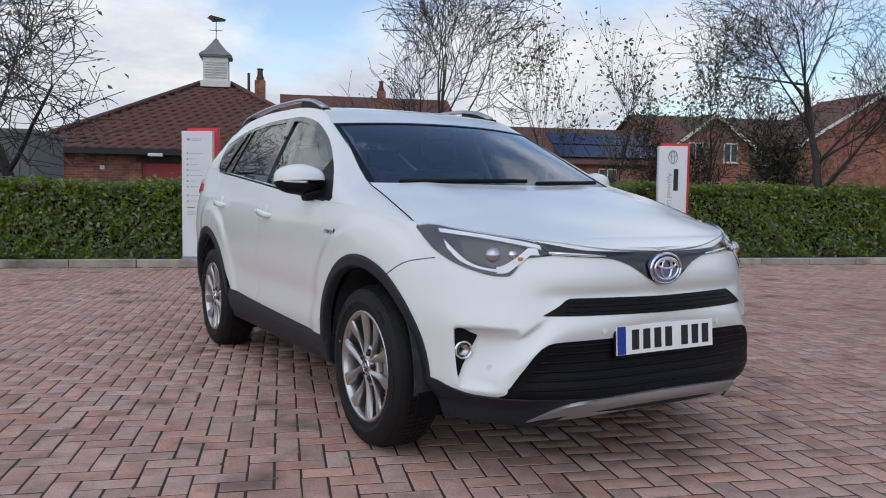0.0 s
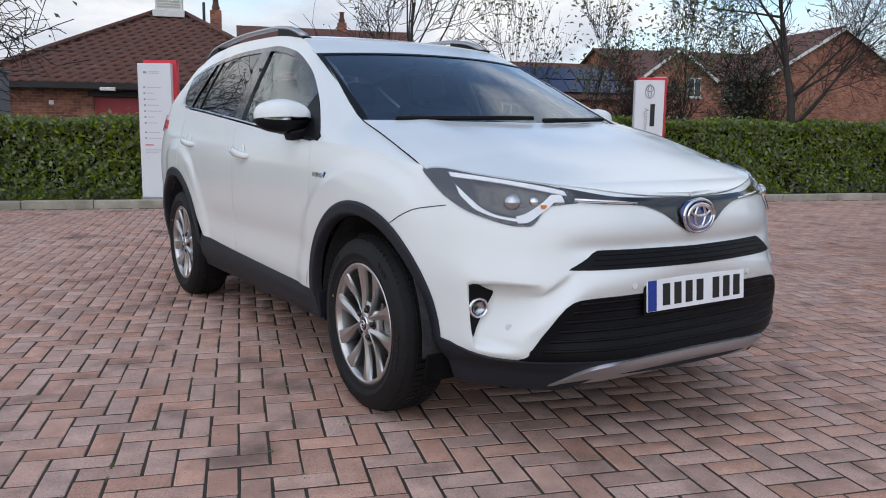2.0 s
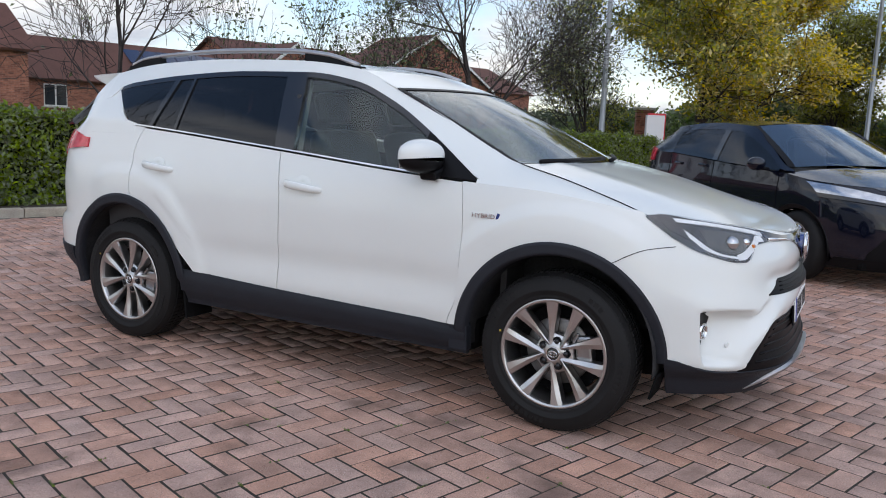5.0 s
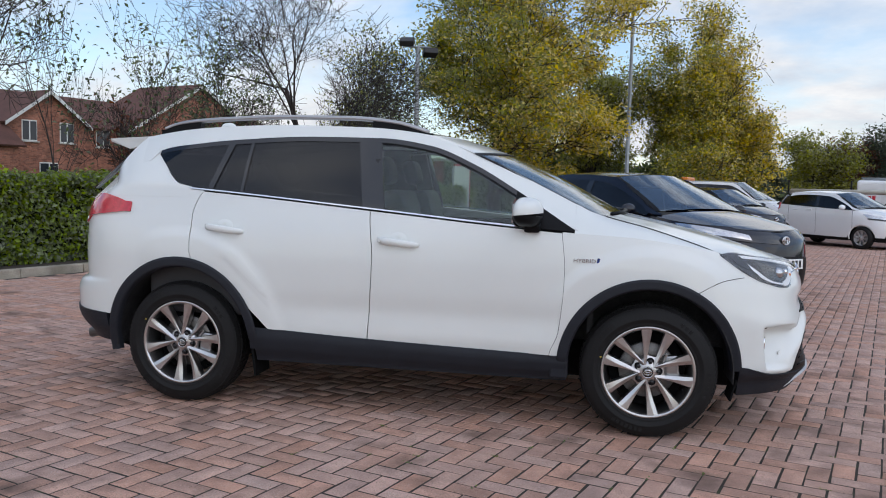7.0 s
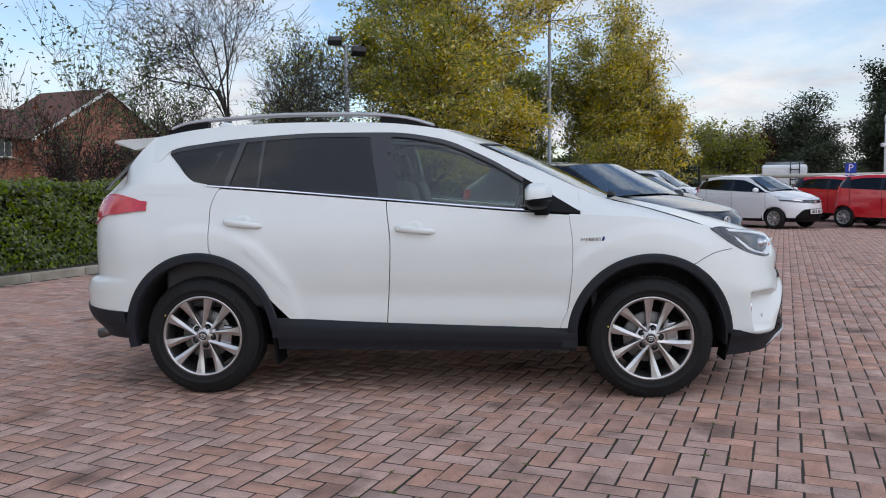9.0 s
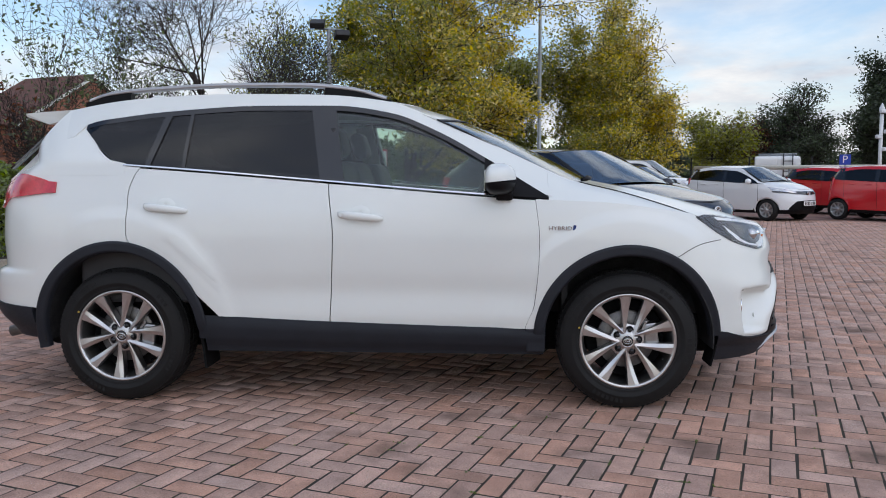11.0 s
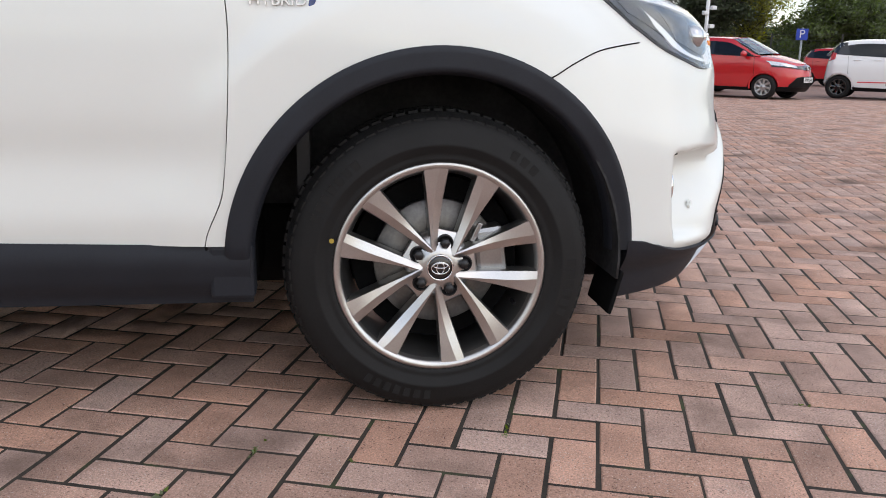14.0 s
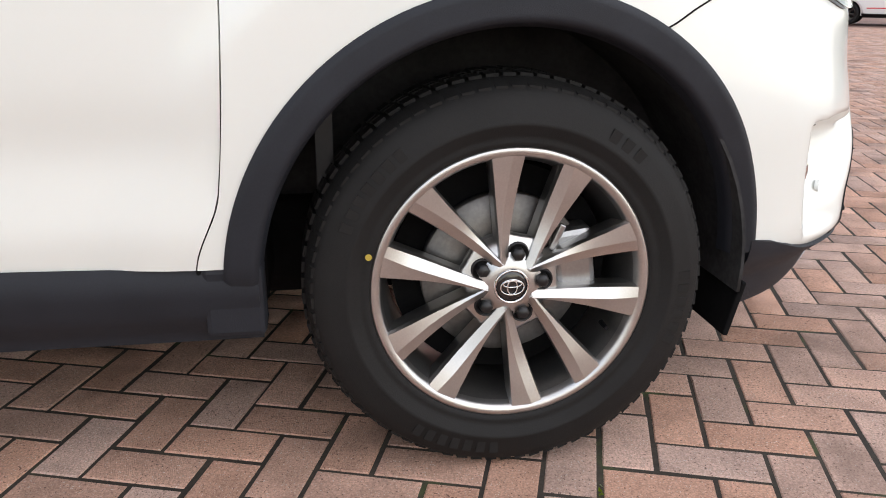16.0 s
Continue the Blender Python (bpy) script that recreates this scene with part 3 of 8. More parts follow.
def front_bump(c, z, x):
    """The bumper's relief over width fraction and height: the swept white bar stands out, under a crisp ledge the lamp pockets lie back."""
    y = c * 0.905
    bar = 0.66 - 0.05 * smooth01(y / 0.5) - 0.25 * smooth01((y - 0.42) / 0.40)
    out = 0.032 * math.exp(-((z - bar) / 0.065) ** 2) * smooth01((0.76 - y) / 0.2)
    slot = -0.014 * math.exp(-((z - 0.735) / 0.028) ** 2) * smooth01((0.56 - y) / 0.12)
    ledge = LEDGE(y)
    under = smooth01((ledge + 0.008 - z) / 0.026)
    scoop = -0.032 * under * smooth01((z - bar - 0.005) / 0.06) * smooth01((y - 0.49) / 0.10) * smooth01((0.80 - y) / 0.06)
    over = 0.007 * (1 - under) * smooth01((0.70 - z) / 0.10) * smooth01((y - 0.49) / 0.12) * smooth01((0.80 - y) / 0.06)
    win = smooth01((z - 0.375) / 0.035) * smooth01((0.612 - z) / 0.014)
    ci = lerp(0.85, 0.762, smooth01((z - 0.40) / 0.17))
    cheek = 0.012 * math.exp(-((c - 0.872) / 0.045) ** 2) * smooth01((x - 1.815) / 0.08) * smooth01((z - 0.36) / 0.06) * smooth01((0.72 - z) / 0.16)
    base = out + slot + scoop + over
    if c < 0.868 and win > 0:
        floor = 1.900 + 0.3 * (0.785 - y) - x
        k = (1 - smooth01((c - 0.857) / 0.011)) * smooth01((c - ci + 0.10) / 0.10)
        return lerp(base, min(0.0, floor), k * win) + cheek
    return base + cheek


LEDGE = spline([(0.3, 0.70), (0.5, 0.664), (0.56, 0.622), (0.61, 0.588), (0.68, 0.590), (0.76, 0.607), (0.9, 0.62)])
suv_body = Body(
    w=[(0.18, 0.84), (0.3, 0.872), (0.42, 0.892), (0.55, 0.905), (0.72, 0.917), (0.86, 0.922), (0.97, 0.915), (1.06, 0.9), (1.15, 0.878), (1.26, 0.852), (1.4, 0.82)],
    xf=[(0.18, 2.14), (0.27, 2.22), (0.36, 2.245), (0.45, 2.22), (0.58, 2.205), (0.7, 2.205), (0.8, 2.215), (0.87, 2.195), (0.92, 2.155), (0.97, 2.09), (1.05, 1.98), (1.2, 1.7)],
    xr=[(0.2, -2.1), (0.36, -2.2), (0.5, -2.29), (0.62, -2.29), (0.68, -2.26), (0.71, -2.20), (0.85, -2.205), (1.0, -2.2), (1.1, -2.185), (1.18, -2.14), (1.23, -2.06), (1.27, -1.97), (1.4, -1.84)],
    x0=1.0, xr0=-1.62, nf=2.8, nr=2.6,
    belt=[(-2.3, 1.27), (-1.6, 1.268), (-1.2, 1.244), (-0.2, 1.162), (0.57, 1.096), (0.93, 1.072), (1.2, 1.06), (1.66, 0.998)],
    sill=[(-2.3, 0.52), (-1.8, 0.5), (-0.855, 0.469), (-0.205, 0.442), (0.8, 0.415), (1.8, 0.396), (2.0, 0.352), (2.3, 0.352)],
    arches=[(1.33, 0.36, 0.478, 0.487), (-1.33, 0.36, 0.478, 0.5)],
    roofz=[(-2.2, 1.42), (-1.9, 1.50), (-1.69, 1.565), (-1.3, 1.622), (-0.8, 1.643), (-0.3, 1.635), (0.08, 1.595), (0.34, 1.498), (0.61, 1.375), (0.9, 1.235), (1.02, 1.178), (1.10, 1.150)],
    roofy=[(-2.2, 0.6), (-1.7, 0.615), (-0.8, 0.625), (0.08, 0.618), (0.34, 0.63), (0.6, 0.668), (0.93, 0.735), (1.10, 0.762)],
    apillar=[(0.08, 1.595), (0.34, 1.498), (0.61, 1.375), (0.9, 1.235), (1.07, 1.155)],
    hatch=[(-2.16, 1.0), (-1.9, 1.29), (-1.7, 1.565)],
    hoodz=[(1.0, 1.20), (1.2, 1.165), (1.5, 1.105), (1.8, 1.03), (1.95, 0.985), (2.08, 0.937), (2.175, 0.893)],
    hood_edge=[(0.0, 0.895), (0.2, 0.905), (0.45, 0.935), (0.7, 0.965), (0.82, 0.985), (0.9, 1.0)],
    bump=front_bump)
suv_body.cheek = 0.6
suv_body.flare = 0.014


def build_suv():
    B = suv_body
    car = thing("suv", "clean pearl-white five-door hybrid SUV with grey cladding, parked on brick paving", "car")

    def top(x, y):
        return B.belt(x) if x < 1.66 else min(B.belt(x), B.hood_edge(y))

    # front wing and bumper in one skin, both sides
    seam = spline([(0.3, 0.80), (0.42, 0.813), (0.54, 0.857), (0.87, 0.881), (1.08, 0.86), (1.2, 0.85)])
    NV = span(0, 1, 64)
    # the skin runs along the flank to the front end of the arch, then round the nose
    XE = 1.812
    XS = 0.886
    cols = sorted(span(XS, 0.96, 16) + [c for c in (0.9 + (XE - 0.9) * math.sin(q * math.pi / 2) for q in span(0, 1, 60)) if c > 0.965])
    cols += [XE + q for q in span(0.006, 0.12, 26) + span(0.13, 1.0, 84)]

    def wing_strip(u, v):
        # between the door seam and the rear edge of the arch
        z = lerp(B.sill(0.83), B.belt(0.87), v)
        a = 1 - ((z - 0.36) / 0.487) ** 2
        xa = min(XS, 1.33 - 0.478 * math.sqrt(max(0.0, a))) if z < 0.6 else XS
        x = lerp(seam(z), xa, u)
        return B.side(x, z)

    @functools.lru_cache(maxsize=None)
    def nose_point(s, v):
        if s <= XE:
            z = 0.7
            for _ in range(4):
                z = lerp(B.bottom(s), top(s, B.side_y(s, z)), v)
            return B.side(s, z)
        q, z = s - XE, 0.6
        for _ in range(7):
            c = B.side_y(XE, z) / B.w(z) * (1 - q)
            x = B.front(c * B.w(z), z)[0]
            z = 0.5 * z + 0.5 * lerp(B.sill(x), top(x, c * B.w(z)), v)
        c = B.side_y(XE, z) / B.w(z) * (1 - q)
        return B.front(-c * B.w(z), z)

    def nose(side):
        shell("wing_edge", wing_strip, span(0, 1, 5), span(0, 1, 64), PEARL, car, "pearl-white rear edge of the wing", flip=side, thick=0.012)
        return shell("front_wing_and_bumper", nose_point, cols, NV, PEARL, car, "pearl-white wing and bumper", flip=side, thick=0.012)

    def door(name, xl, xr, side, nu):
        def fn(u, v):
            x = lerp(xl(0.7), xr(0.7), u)
            z = 0.7
            for _ in range(14):
                z = 0.5 * z + 0.5 * lerp(B.bottom(x), B.belt(x) - 0.006, v)
                x = lerp(xl(z), xr(z), u)
            p = B.side(x, z)
            # a soft crease along the lower door and a hollow above it
            return (p[0], p[1] + (0.012 * math.exp(-((z - 0.6) / 0.07) ** 2) - 0.004 * math.exp(-((z - 0.47) / 0.03) ** 2)) * smooth01((p[0] + 0.9) / 0.4), p[2])
        return shell(name, fn, span(0, 1, nu), span(0, 1, 28), PEARL, car, "pearl-white door", flip=side, thick=0.02)

    bseam = spline([(0.3, -0.21), (0.5, -0.197), (0.9, -0.176), (1.16, -0.2), (1.2, -0.2)])
    rseam = spline([(0.45, -0.86), (0.6, -0.94), (0.8, -1.21), (0.9, -1.262), (1.1, -1.262), (1.2, -1.235), (1.25, -1.2)])
    for side in (False, True):
        nose(side)
        door("front_door", lambda z: bseam(z) + 0.0025, lambda z: seam(z) - 0.0025, side, 24)
        door("rear_door", lambda z: rseam(z) + 0.0025, lambda z: bseam(z) - 0.0025, side, 26)
        # rear quarter, from the door seam round to the hatch
        rc = [B.xr0 - q for q in span(1.0, 0.01, 40)] + span(-1.62, -0.87, 40)

        def quarter(s, v):
            f = B.column(s)
            if s >= B.xr0:
                x = lerp(-1.62, rseam(0.7), (s + 1.62) / 0.75)
                z = 0.7
                for _ in range(14):
                    z = 0.5 * z + 0.5 * lerp(B.bottom(x), B.belt(x), v)
                    x = lerp(-1.62, rseam(z) - 0.0025, (s + 1.62) / 0.75)
                return B.side(x, z)
            f, zb, zt = B.col_range(s, lambda x, y: B.belt(x))
            return f(lerp(zb, zt, v))
        shell("rear_quarter", quarter, rc, NV, PEARL, car, "pearl-white rear quarter and bumper", flip=side, thick=0.012)

        # wheel arch cladding
        for cx, cz, rx, rz in B.arches:
            def arch(u, v):
                a = lerp(2 if cx > 0 else -2, 187 if cx > 0 else 190, u)
                k = lerp(1.0, 0.885, v)
                x, z = cx + rx * k * math.cos(radians(a)), cz + rz * k * math.sin(radians(a))
                xe, ze = cx + rx * math.cos(radians(a)), cz + rz * math.sin(radians(a))
                y = B.side_y(xe, max(ze, 0.3)) + B.flared(xe, max(ze, 0.3)) + 0.006 * smooth01(v / 0.15) - 0.035 * smooth01((v - 0.84) / 0.16)
                return (x, -y, z)
            shell("wheel_arch_trim", arch, span(0, 1, 64), span(0, 1, 14), CLADDING, car, "dark grey plastic arch trim", flip=side, thick=0.03, out=0.004)

            def liner(u, v):
                a = lerp(-6, 186, u)
                return (cx + rx * 0.9 * math.cos(radians(a)), -lerp(0.87, 0.5, v), cz + rz * 0.9 * math.sin(radians(a)))
            shell("arch_liner", liner, span(0, 1, 30), span(0, 1, 4), LINER, car, "black wheel arch liner", flip=side, thick=0.006)

        # sill cladding
        def sillfn(u, v):
            x = lerp(-0.868, 0.905, u)
            zt = B.sill(x) - 0.001
            z = lerp(zt, 0.275, v)
            y = B.side_y(x, zt) - 0.0
            return (x, -(y + 0.008 * math.sin(math.pi * min(1, v * 2.0)) * (v < 0.5) - 0.035 * smooth01((v - 0.5) / 0.5)), z)
        shell("sill_trim", sillfn, span(0, 1, 40), span(0, 1, 12), CLADDING, car, "dark grey plastic sill trim", flip=side, thick=0.02, out=0.005, turn=True)
        tube("seam", [(x, (1 if side else -1) * (B.side_y(x, 0.4) + 0.012 - 0.03 * k), z) for k, (x, z) in enumerate(((0.813, 0.415), (0.808, 0.36), (0.815, 0.3)))], 0.004, UNDERSIDE, car)

    # cabin sides
    W = spline([(-1.62, 1.40), (-1.56, 1.48), (-1.35, 1.52), (-1.1, 1.548), (-0.6, 1.575), (-0.2, 1.572), (0.1, 1.53), (0.35, 1.43), (0.6, 1.29), (0.8, 1.165), (0.93, 1.085)])

    def band(lo, hi, xl, xr):
        """A cabin panel between two height curves and two slanted ends (x at the bottom, x at the top)."""
        def fn(u, v):
            x = lerp(lerp(xl[0], xl[1], v), lerp(xr[0], xr[1], v), u)
            return B.green(x, lerp(lo(x), hi(x), v))
        return fn
    belt = lambda x: B.belt(x) + 0.006
    wtop = lambda x: W(x) - 0.028
    for side in (False, True):
        kw = dict(flip=side)
        # white rail over the windows and the rear pillar
        def rail(u, v):
            x = lerp(-1.70, 0.945, u)
            return B.green(x, lerp(max(W(x), belt(x)), max(B.roofz(x), belt(x) + 0.004), v))
        shell("cant_rail", rail, span(0, 1, 60), span(0, 1, 7), PEARL, car, "pearl-white pillar and roof edge", thick=0.02, **kw)

        def dpillar(u, v):
            zt = lerp(belt(-1.6) - 0.07, B.roofz(-1.7), v)
            xe = B.hatch_x(zt)
            if zt < belt(-1.6):
                x = lerp(xe, -1.29, u)
                return B.side(x, zt)
            v = (zt - belt(-1.6)) / (B.roofz(-1.7) - belt(-1.6))
            xi = lerp(-1.285, -1.552, math.sqrt(max(0.0, (zt - 1.261) / 0.212))) if zt < 1.473 else lerp(-1.552, -1.70, (zt - 1.473) / 0.092)
            x = lerp(xe, xi, u)
            zb, zr = belt(x), B.roofz(x)
            return (x, -lerp(B.side_y(max(x, -2.0), belt(-1.6)), B.roofy(x), max(0.0, (zt - belt(-1.6)) / (B.roofz(-1.7) - belt(-1.6))) ** 1.12), zt)
        shell("rear_pillar", dpillar, span(0, 1, 16), span(0, 1, 24), PEARL, car, "pearl-white rear pillar", out=0.0012, thick=0.02, **kw)
        # black window frame pieces
        shell("window_frame", band(lambda x: wtop(x), lambda x: W(x), (-1.56, -1.56), (0.66, 0.66)), span(0, 1, 60), span(0, 1, 4), GLOSS_BLACK, car, "black window frame", thick=0.03, **kw)
        shell("centre_pillar", band(belt, wtop, (-0.245, -0.325), (-0.12, -0.195)), span(0, 1, 8), span(0, 1, 12), GLOSS_BLACK, car, "black centre pillar", out=0.003, thick=0.04, **kw)
        shell("quarter_divider", band(belt, wtop, (-1.185, -1.125), (-1.155, -1.085)), span(0, 1, 4), span(0, 1, 12), GLOSS_BLACK, car, "black divider", out=0.004, thick=0.03, **kw)
        shell("window_bar", band(belt, wtop, (-0.985, -0.985), (-0.965, -0.965)), span(0, 1, 3), span(0, 1, 12), GLOSS_BLACK, car, "black window bar", out=0.003, thick=0.02, **kw)
        g1 = shell("side_glass", band(belt, wtop, (-0.12, -0.195), (0.60, 0.60)), span(0, 1, 30), span(0, 1, 14), SIDE_GLASS, car, "lightly tinted door glass", out=-0.008, thick=0.004, **kw)
        g2 = shell("side_glass", band(belt, wtop, (-0.965, -0.965), (-0.245, -0.325)), span(0, 1, 20), span(0, 1, 14), PRIVACY, car, "dark privacy door glass", out=-0.004, thick=0.004, **kw)
        g3 = shell("side_glass", band(belt, wtop, (-1.155, -1.085), (-0.985, -0.985)), span(0, 1, 6), span(0, 1, 14), PRIVACY, car, "dark privacy glass", out=-0.004, thick=0.004, **kw)
        def quarter_pane(u, v):
            x = lerp(lerp(-1.27, -1.56, v ** 0.5), lerp(-1.185, -1.125, v), u)
            return B.green(x, lerp(belt(x), wtop(x), v))
        g4 = shell("quarter_glass", quarter_pane, span(0, 1, 10), span(0, 1, 14), PRIVACY, car, "dark quarter glass", out=-0.002, thick=0.004, **kw)
        for g_ in (g1, g2, g3, g4):
            g_.visible_shadow = False
        # mirror foot triangle
        shell("mirror_triangle", band(belt, lambda x: max(W(x) - 0.002, belt(x) + 0.004), (0.60, 0.60), (0.925, 0.925)), span(0, 1, 12), span(0, 1, 8), PLASTIC, car, "black mirror triangle", out=0.004, thick=0.02, **kw)
        # bright strip along the belt
        def strip(u, v):
            x = lerp(-1.3, 0.66, u)
            p = B.green(x, belt(x) + lerp(-0.003, 0.004, v))
            return p
        shell("belt_moulding", strip, span(0, 1, 50), span(0, 1, 3), CHROME, car, "bright belt moulding", out=0.005, thick=0.008, **kw)

    # roof, windscreen, bonnet: edge lines over the pillars and a middle line, a little crowned
    mid_z = spline([(-1.8, 1.57), (-1.69, 1.60), (-1.3, 1.648), (-0.8, 1.670), (-0.3, 1.660), (0.1, 1.620), (0.22, 1.598)])

    def roof(u, v):
        x = lerp(-1.72, 0.08, u)
        k = abs(2 * v - 1)
        c = 1 - k ** 2.2
        xm = x + 0.14 * smooth01((u - 0.6) / 0.4)
        return (lerp(x, xm, c), lerp(-1, 1, v) * B.roofy(x), lerp(B.roofz(x), mid_z(xm), c))
    shell("roof_panel", roof, span(0, 1, 40), span(0, 1, 25), PEARL, car, "pearl-white roof", thick=0.02)

    def screen(u, v):
        z = lerp(1.155, 1.595, v)
        xs, ys = B.ap_x(z), lerp(0.752, 0.618, v ** 0.9) - 0.006
        c = 1 - abs(2 * u - 1) ** 2.1
        return (xs + lerp(0.17, 0.14, v) * c - 0.004, lerp(-1, 1, u) * ys, z + (0.022 * math.sin(math.pi * v) + 0.003 * v) * c - 0.003)
    TOP = 0.775
    ws = shell("windscreen", screen, span(0, 1, 30), span(0, TOP, 16), WINDSCREEN, car, "clear windscreen reflecting the sky", thick=0.005, turn=False)
    ws.visible_shadow = False
    for a, b in ((0.0, 0.018), (0.982, 1.0)):
        shell("windscreen_border", lambda u, v: screen(lerp(a, b, u), v), span(0, 1, 3), span(0, TOP, 16), PLASTIC, car, "black screen border", out=0.002, thick=0.004)
    shell("roof_header", lambda u, v: screen(u, lerp(TOP, 1.0, v)), span(0, 1, 30), span(0, 1, 9), PEARL, car, "pearl-white roof header", out=0.002, thick=0.01)
    shell("windscreen_border", lambda u, v: screen(u, lerp(TOP - 0.02, TOP + 0.004, v)), span(0, 1, 30), span(0, 1, 3), PLASTIC, car, "black screen border", out=0.003, thick=0.004)

    # the bonnet's shut line runs inboard of the wing's shoulder, and meets its edge at the headlamp
    def shut_line(x):
        return (x, -SHUT_Y(x), SHUT_Z(x))

    def shoulder(u, v):
        x = lerp(0.925, 1.662, u)
        a, q = B.side(x, B.belt(x)), shut_line(x)
        d = min(1.0, abs(q[1] - a[1]) / 0.1)
        return (x, lerp(a[1], q[1], v), lerp(a[2], max(q[2], a[2] + 0.001), v) + 0.008 * d * math.sin(math.pi * v))
    for side in (False, True):
        shell("wing_shoulder", shoulder, span(0, 1, 40), span(0, 1, 9), PEARL, car, "pearl-white wing shoulder", flip=side, thick=0.01)
    XJ = 1.66
    lo, hi = 1.0, 2.0
    for _ in range(24):
        s_ = 0.5 * (lo + hi)
        f, _z, zt = B.col_range(s_, top)
        lo, hi = (s_, hi) if f(zt)[0] < XJ else (lo, s_)
    SJ = hi

    def bonnet(u, v):
        # u runs along the shut line from the windscreen to the nose, v across
        if u <= 0.4:
            p = shut_line(lerp(1.085, XJ, u / 0.4))
        else:
            f, _, zt = B.col_range(lerp(SJ, 2.0, (u - 0.4) / 0.6), top)
            p = f(zt)
        xc = lerp(1.215, 2.175, (p[0] - 1.085) / (2.165 - 1.085))
        k = abs(2 * v - 1)
        y = lerp(-1, 1, v) * abs(p[1])
        c = 1 - k ** 2.4
        x = lerp(p[0], xc, c)
        edge = p[2] + 0.003
        z = edge + max(0.0, B.hoodz(min(xc, 2.17)) - edge) * (1 - k ** 3.4)
        z += 0.006 * math.exp(-((k - 0.66) / 0.10) ** 2) * smooth01((1.9 - x) / 0.5)
        return (x, y, z)
    us = [0.4 * i / 24 for i in range(25)] + [0.4 + 0.6 * i / 40 for i in range(1, 41)]
    shell("bonnet", bonnet, us, span(0, 1, 41), PEARL, car, "pearl-white bonnet", thick=0.015)
    return car


BUMPER_SEAM = spline([(1.561, 0.782), (1.578, 0.79), (1.62, 0.815), (1.69, 0.846), (1.75, 0.858), (1.80, 0.866)])
SHUT_Y = spline([(0.90, 0.729), (0.93, 0.735), (1.02, 0.750), (1.10, 0.763), (1.3, 0.790), (1.5, 0.806), (1.60, 0.8105), (1.67, 0.812), (1.75, 0.80)])
SHUT_Z = spline([(0.90, 1.235), (0.93, 1.222), (1.02, 1.180), (1.10, 1.156), (1.3, 1.107), (1.5, 1.046), (1.60, 1.012), (1.67, 0.985), (1.75, 0.96)])
suv = build_suv()


# ---- wheels ----
def spoke_verts(a_hub, a_rim, r0, r1, w0, w1, y0, y1, ridge, drop, hand=1):
    """A faceted wheel spoke from hub to rim; angles in degrees, y is outward negative. The ridge wanders across it from hub to rim."""
    verts, faces = [], []
    n = 9
    h0, h1 = radians(a_hub), radians(a_rim)
    dx, dz = r1 * math.sin(h1) - r0 * math.sin(h0), r1 * math.cos(h1) - r0 * math.cos(h0)
    dl = math.hypot(dx, dz)
    tx, tz = dz / dl * hand, -dx / dl * hand
    for i in range(n):
        t = i / (n - 1)
        px, pz = lerp(r0 * math.sin(h0), r1 * math.sin(h1), t), lerp(r0 * math.cos(h0), r1 * math.cos(h1), t)
        w = lerp(w0, w1, t ** 1.35)
        y = lerp(y0, y1, t) + 0.010 * math.sin(math.pi * t)
        rid = ridge * (1 - 0.75 * smooth01((t - 0.75) / 0.25))
        for off, dy in ((-0.5, 0.004), (-0.44, -rid * 0.75), (lerp(-0.30, 0.14, t), -rid), (0.44, -0.0005), (0.5, 0.010), (0.46, drop), (-0.46, drop)):
            q = math.hypot(px + tx * w * off, pz + tz * w * off)
            k = min(1.0, (r1 + 0.004) / q)
            verts.append(((px + tx * w * off) * k, y + dy, (pz + tz * w * off) * k))
        if i:
            o = (i - 1) * 7
            for k in range(7):
                faces.append((o + k, o + (k + 1) % 7, o + 7 + (k + 1) % 7, o + 7 + k))
    faces.append(tuple(range(7)))
    faces.append(tuple(range(7 * n - 7, 7 * n))[::-1])
    return verts, faces


def ring_mesh(name, profile, mat, seg):
    return lathe_mesh(name, profile, mat, seg)


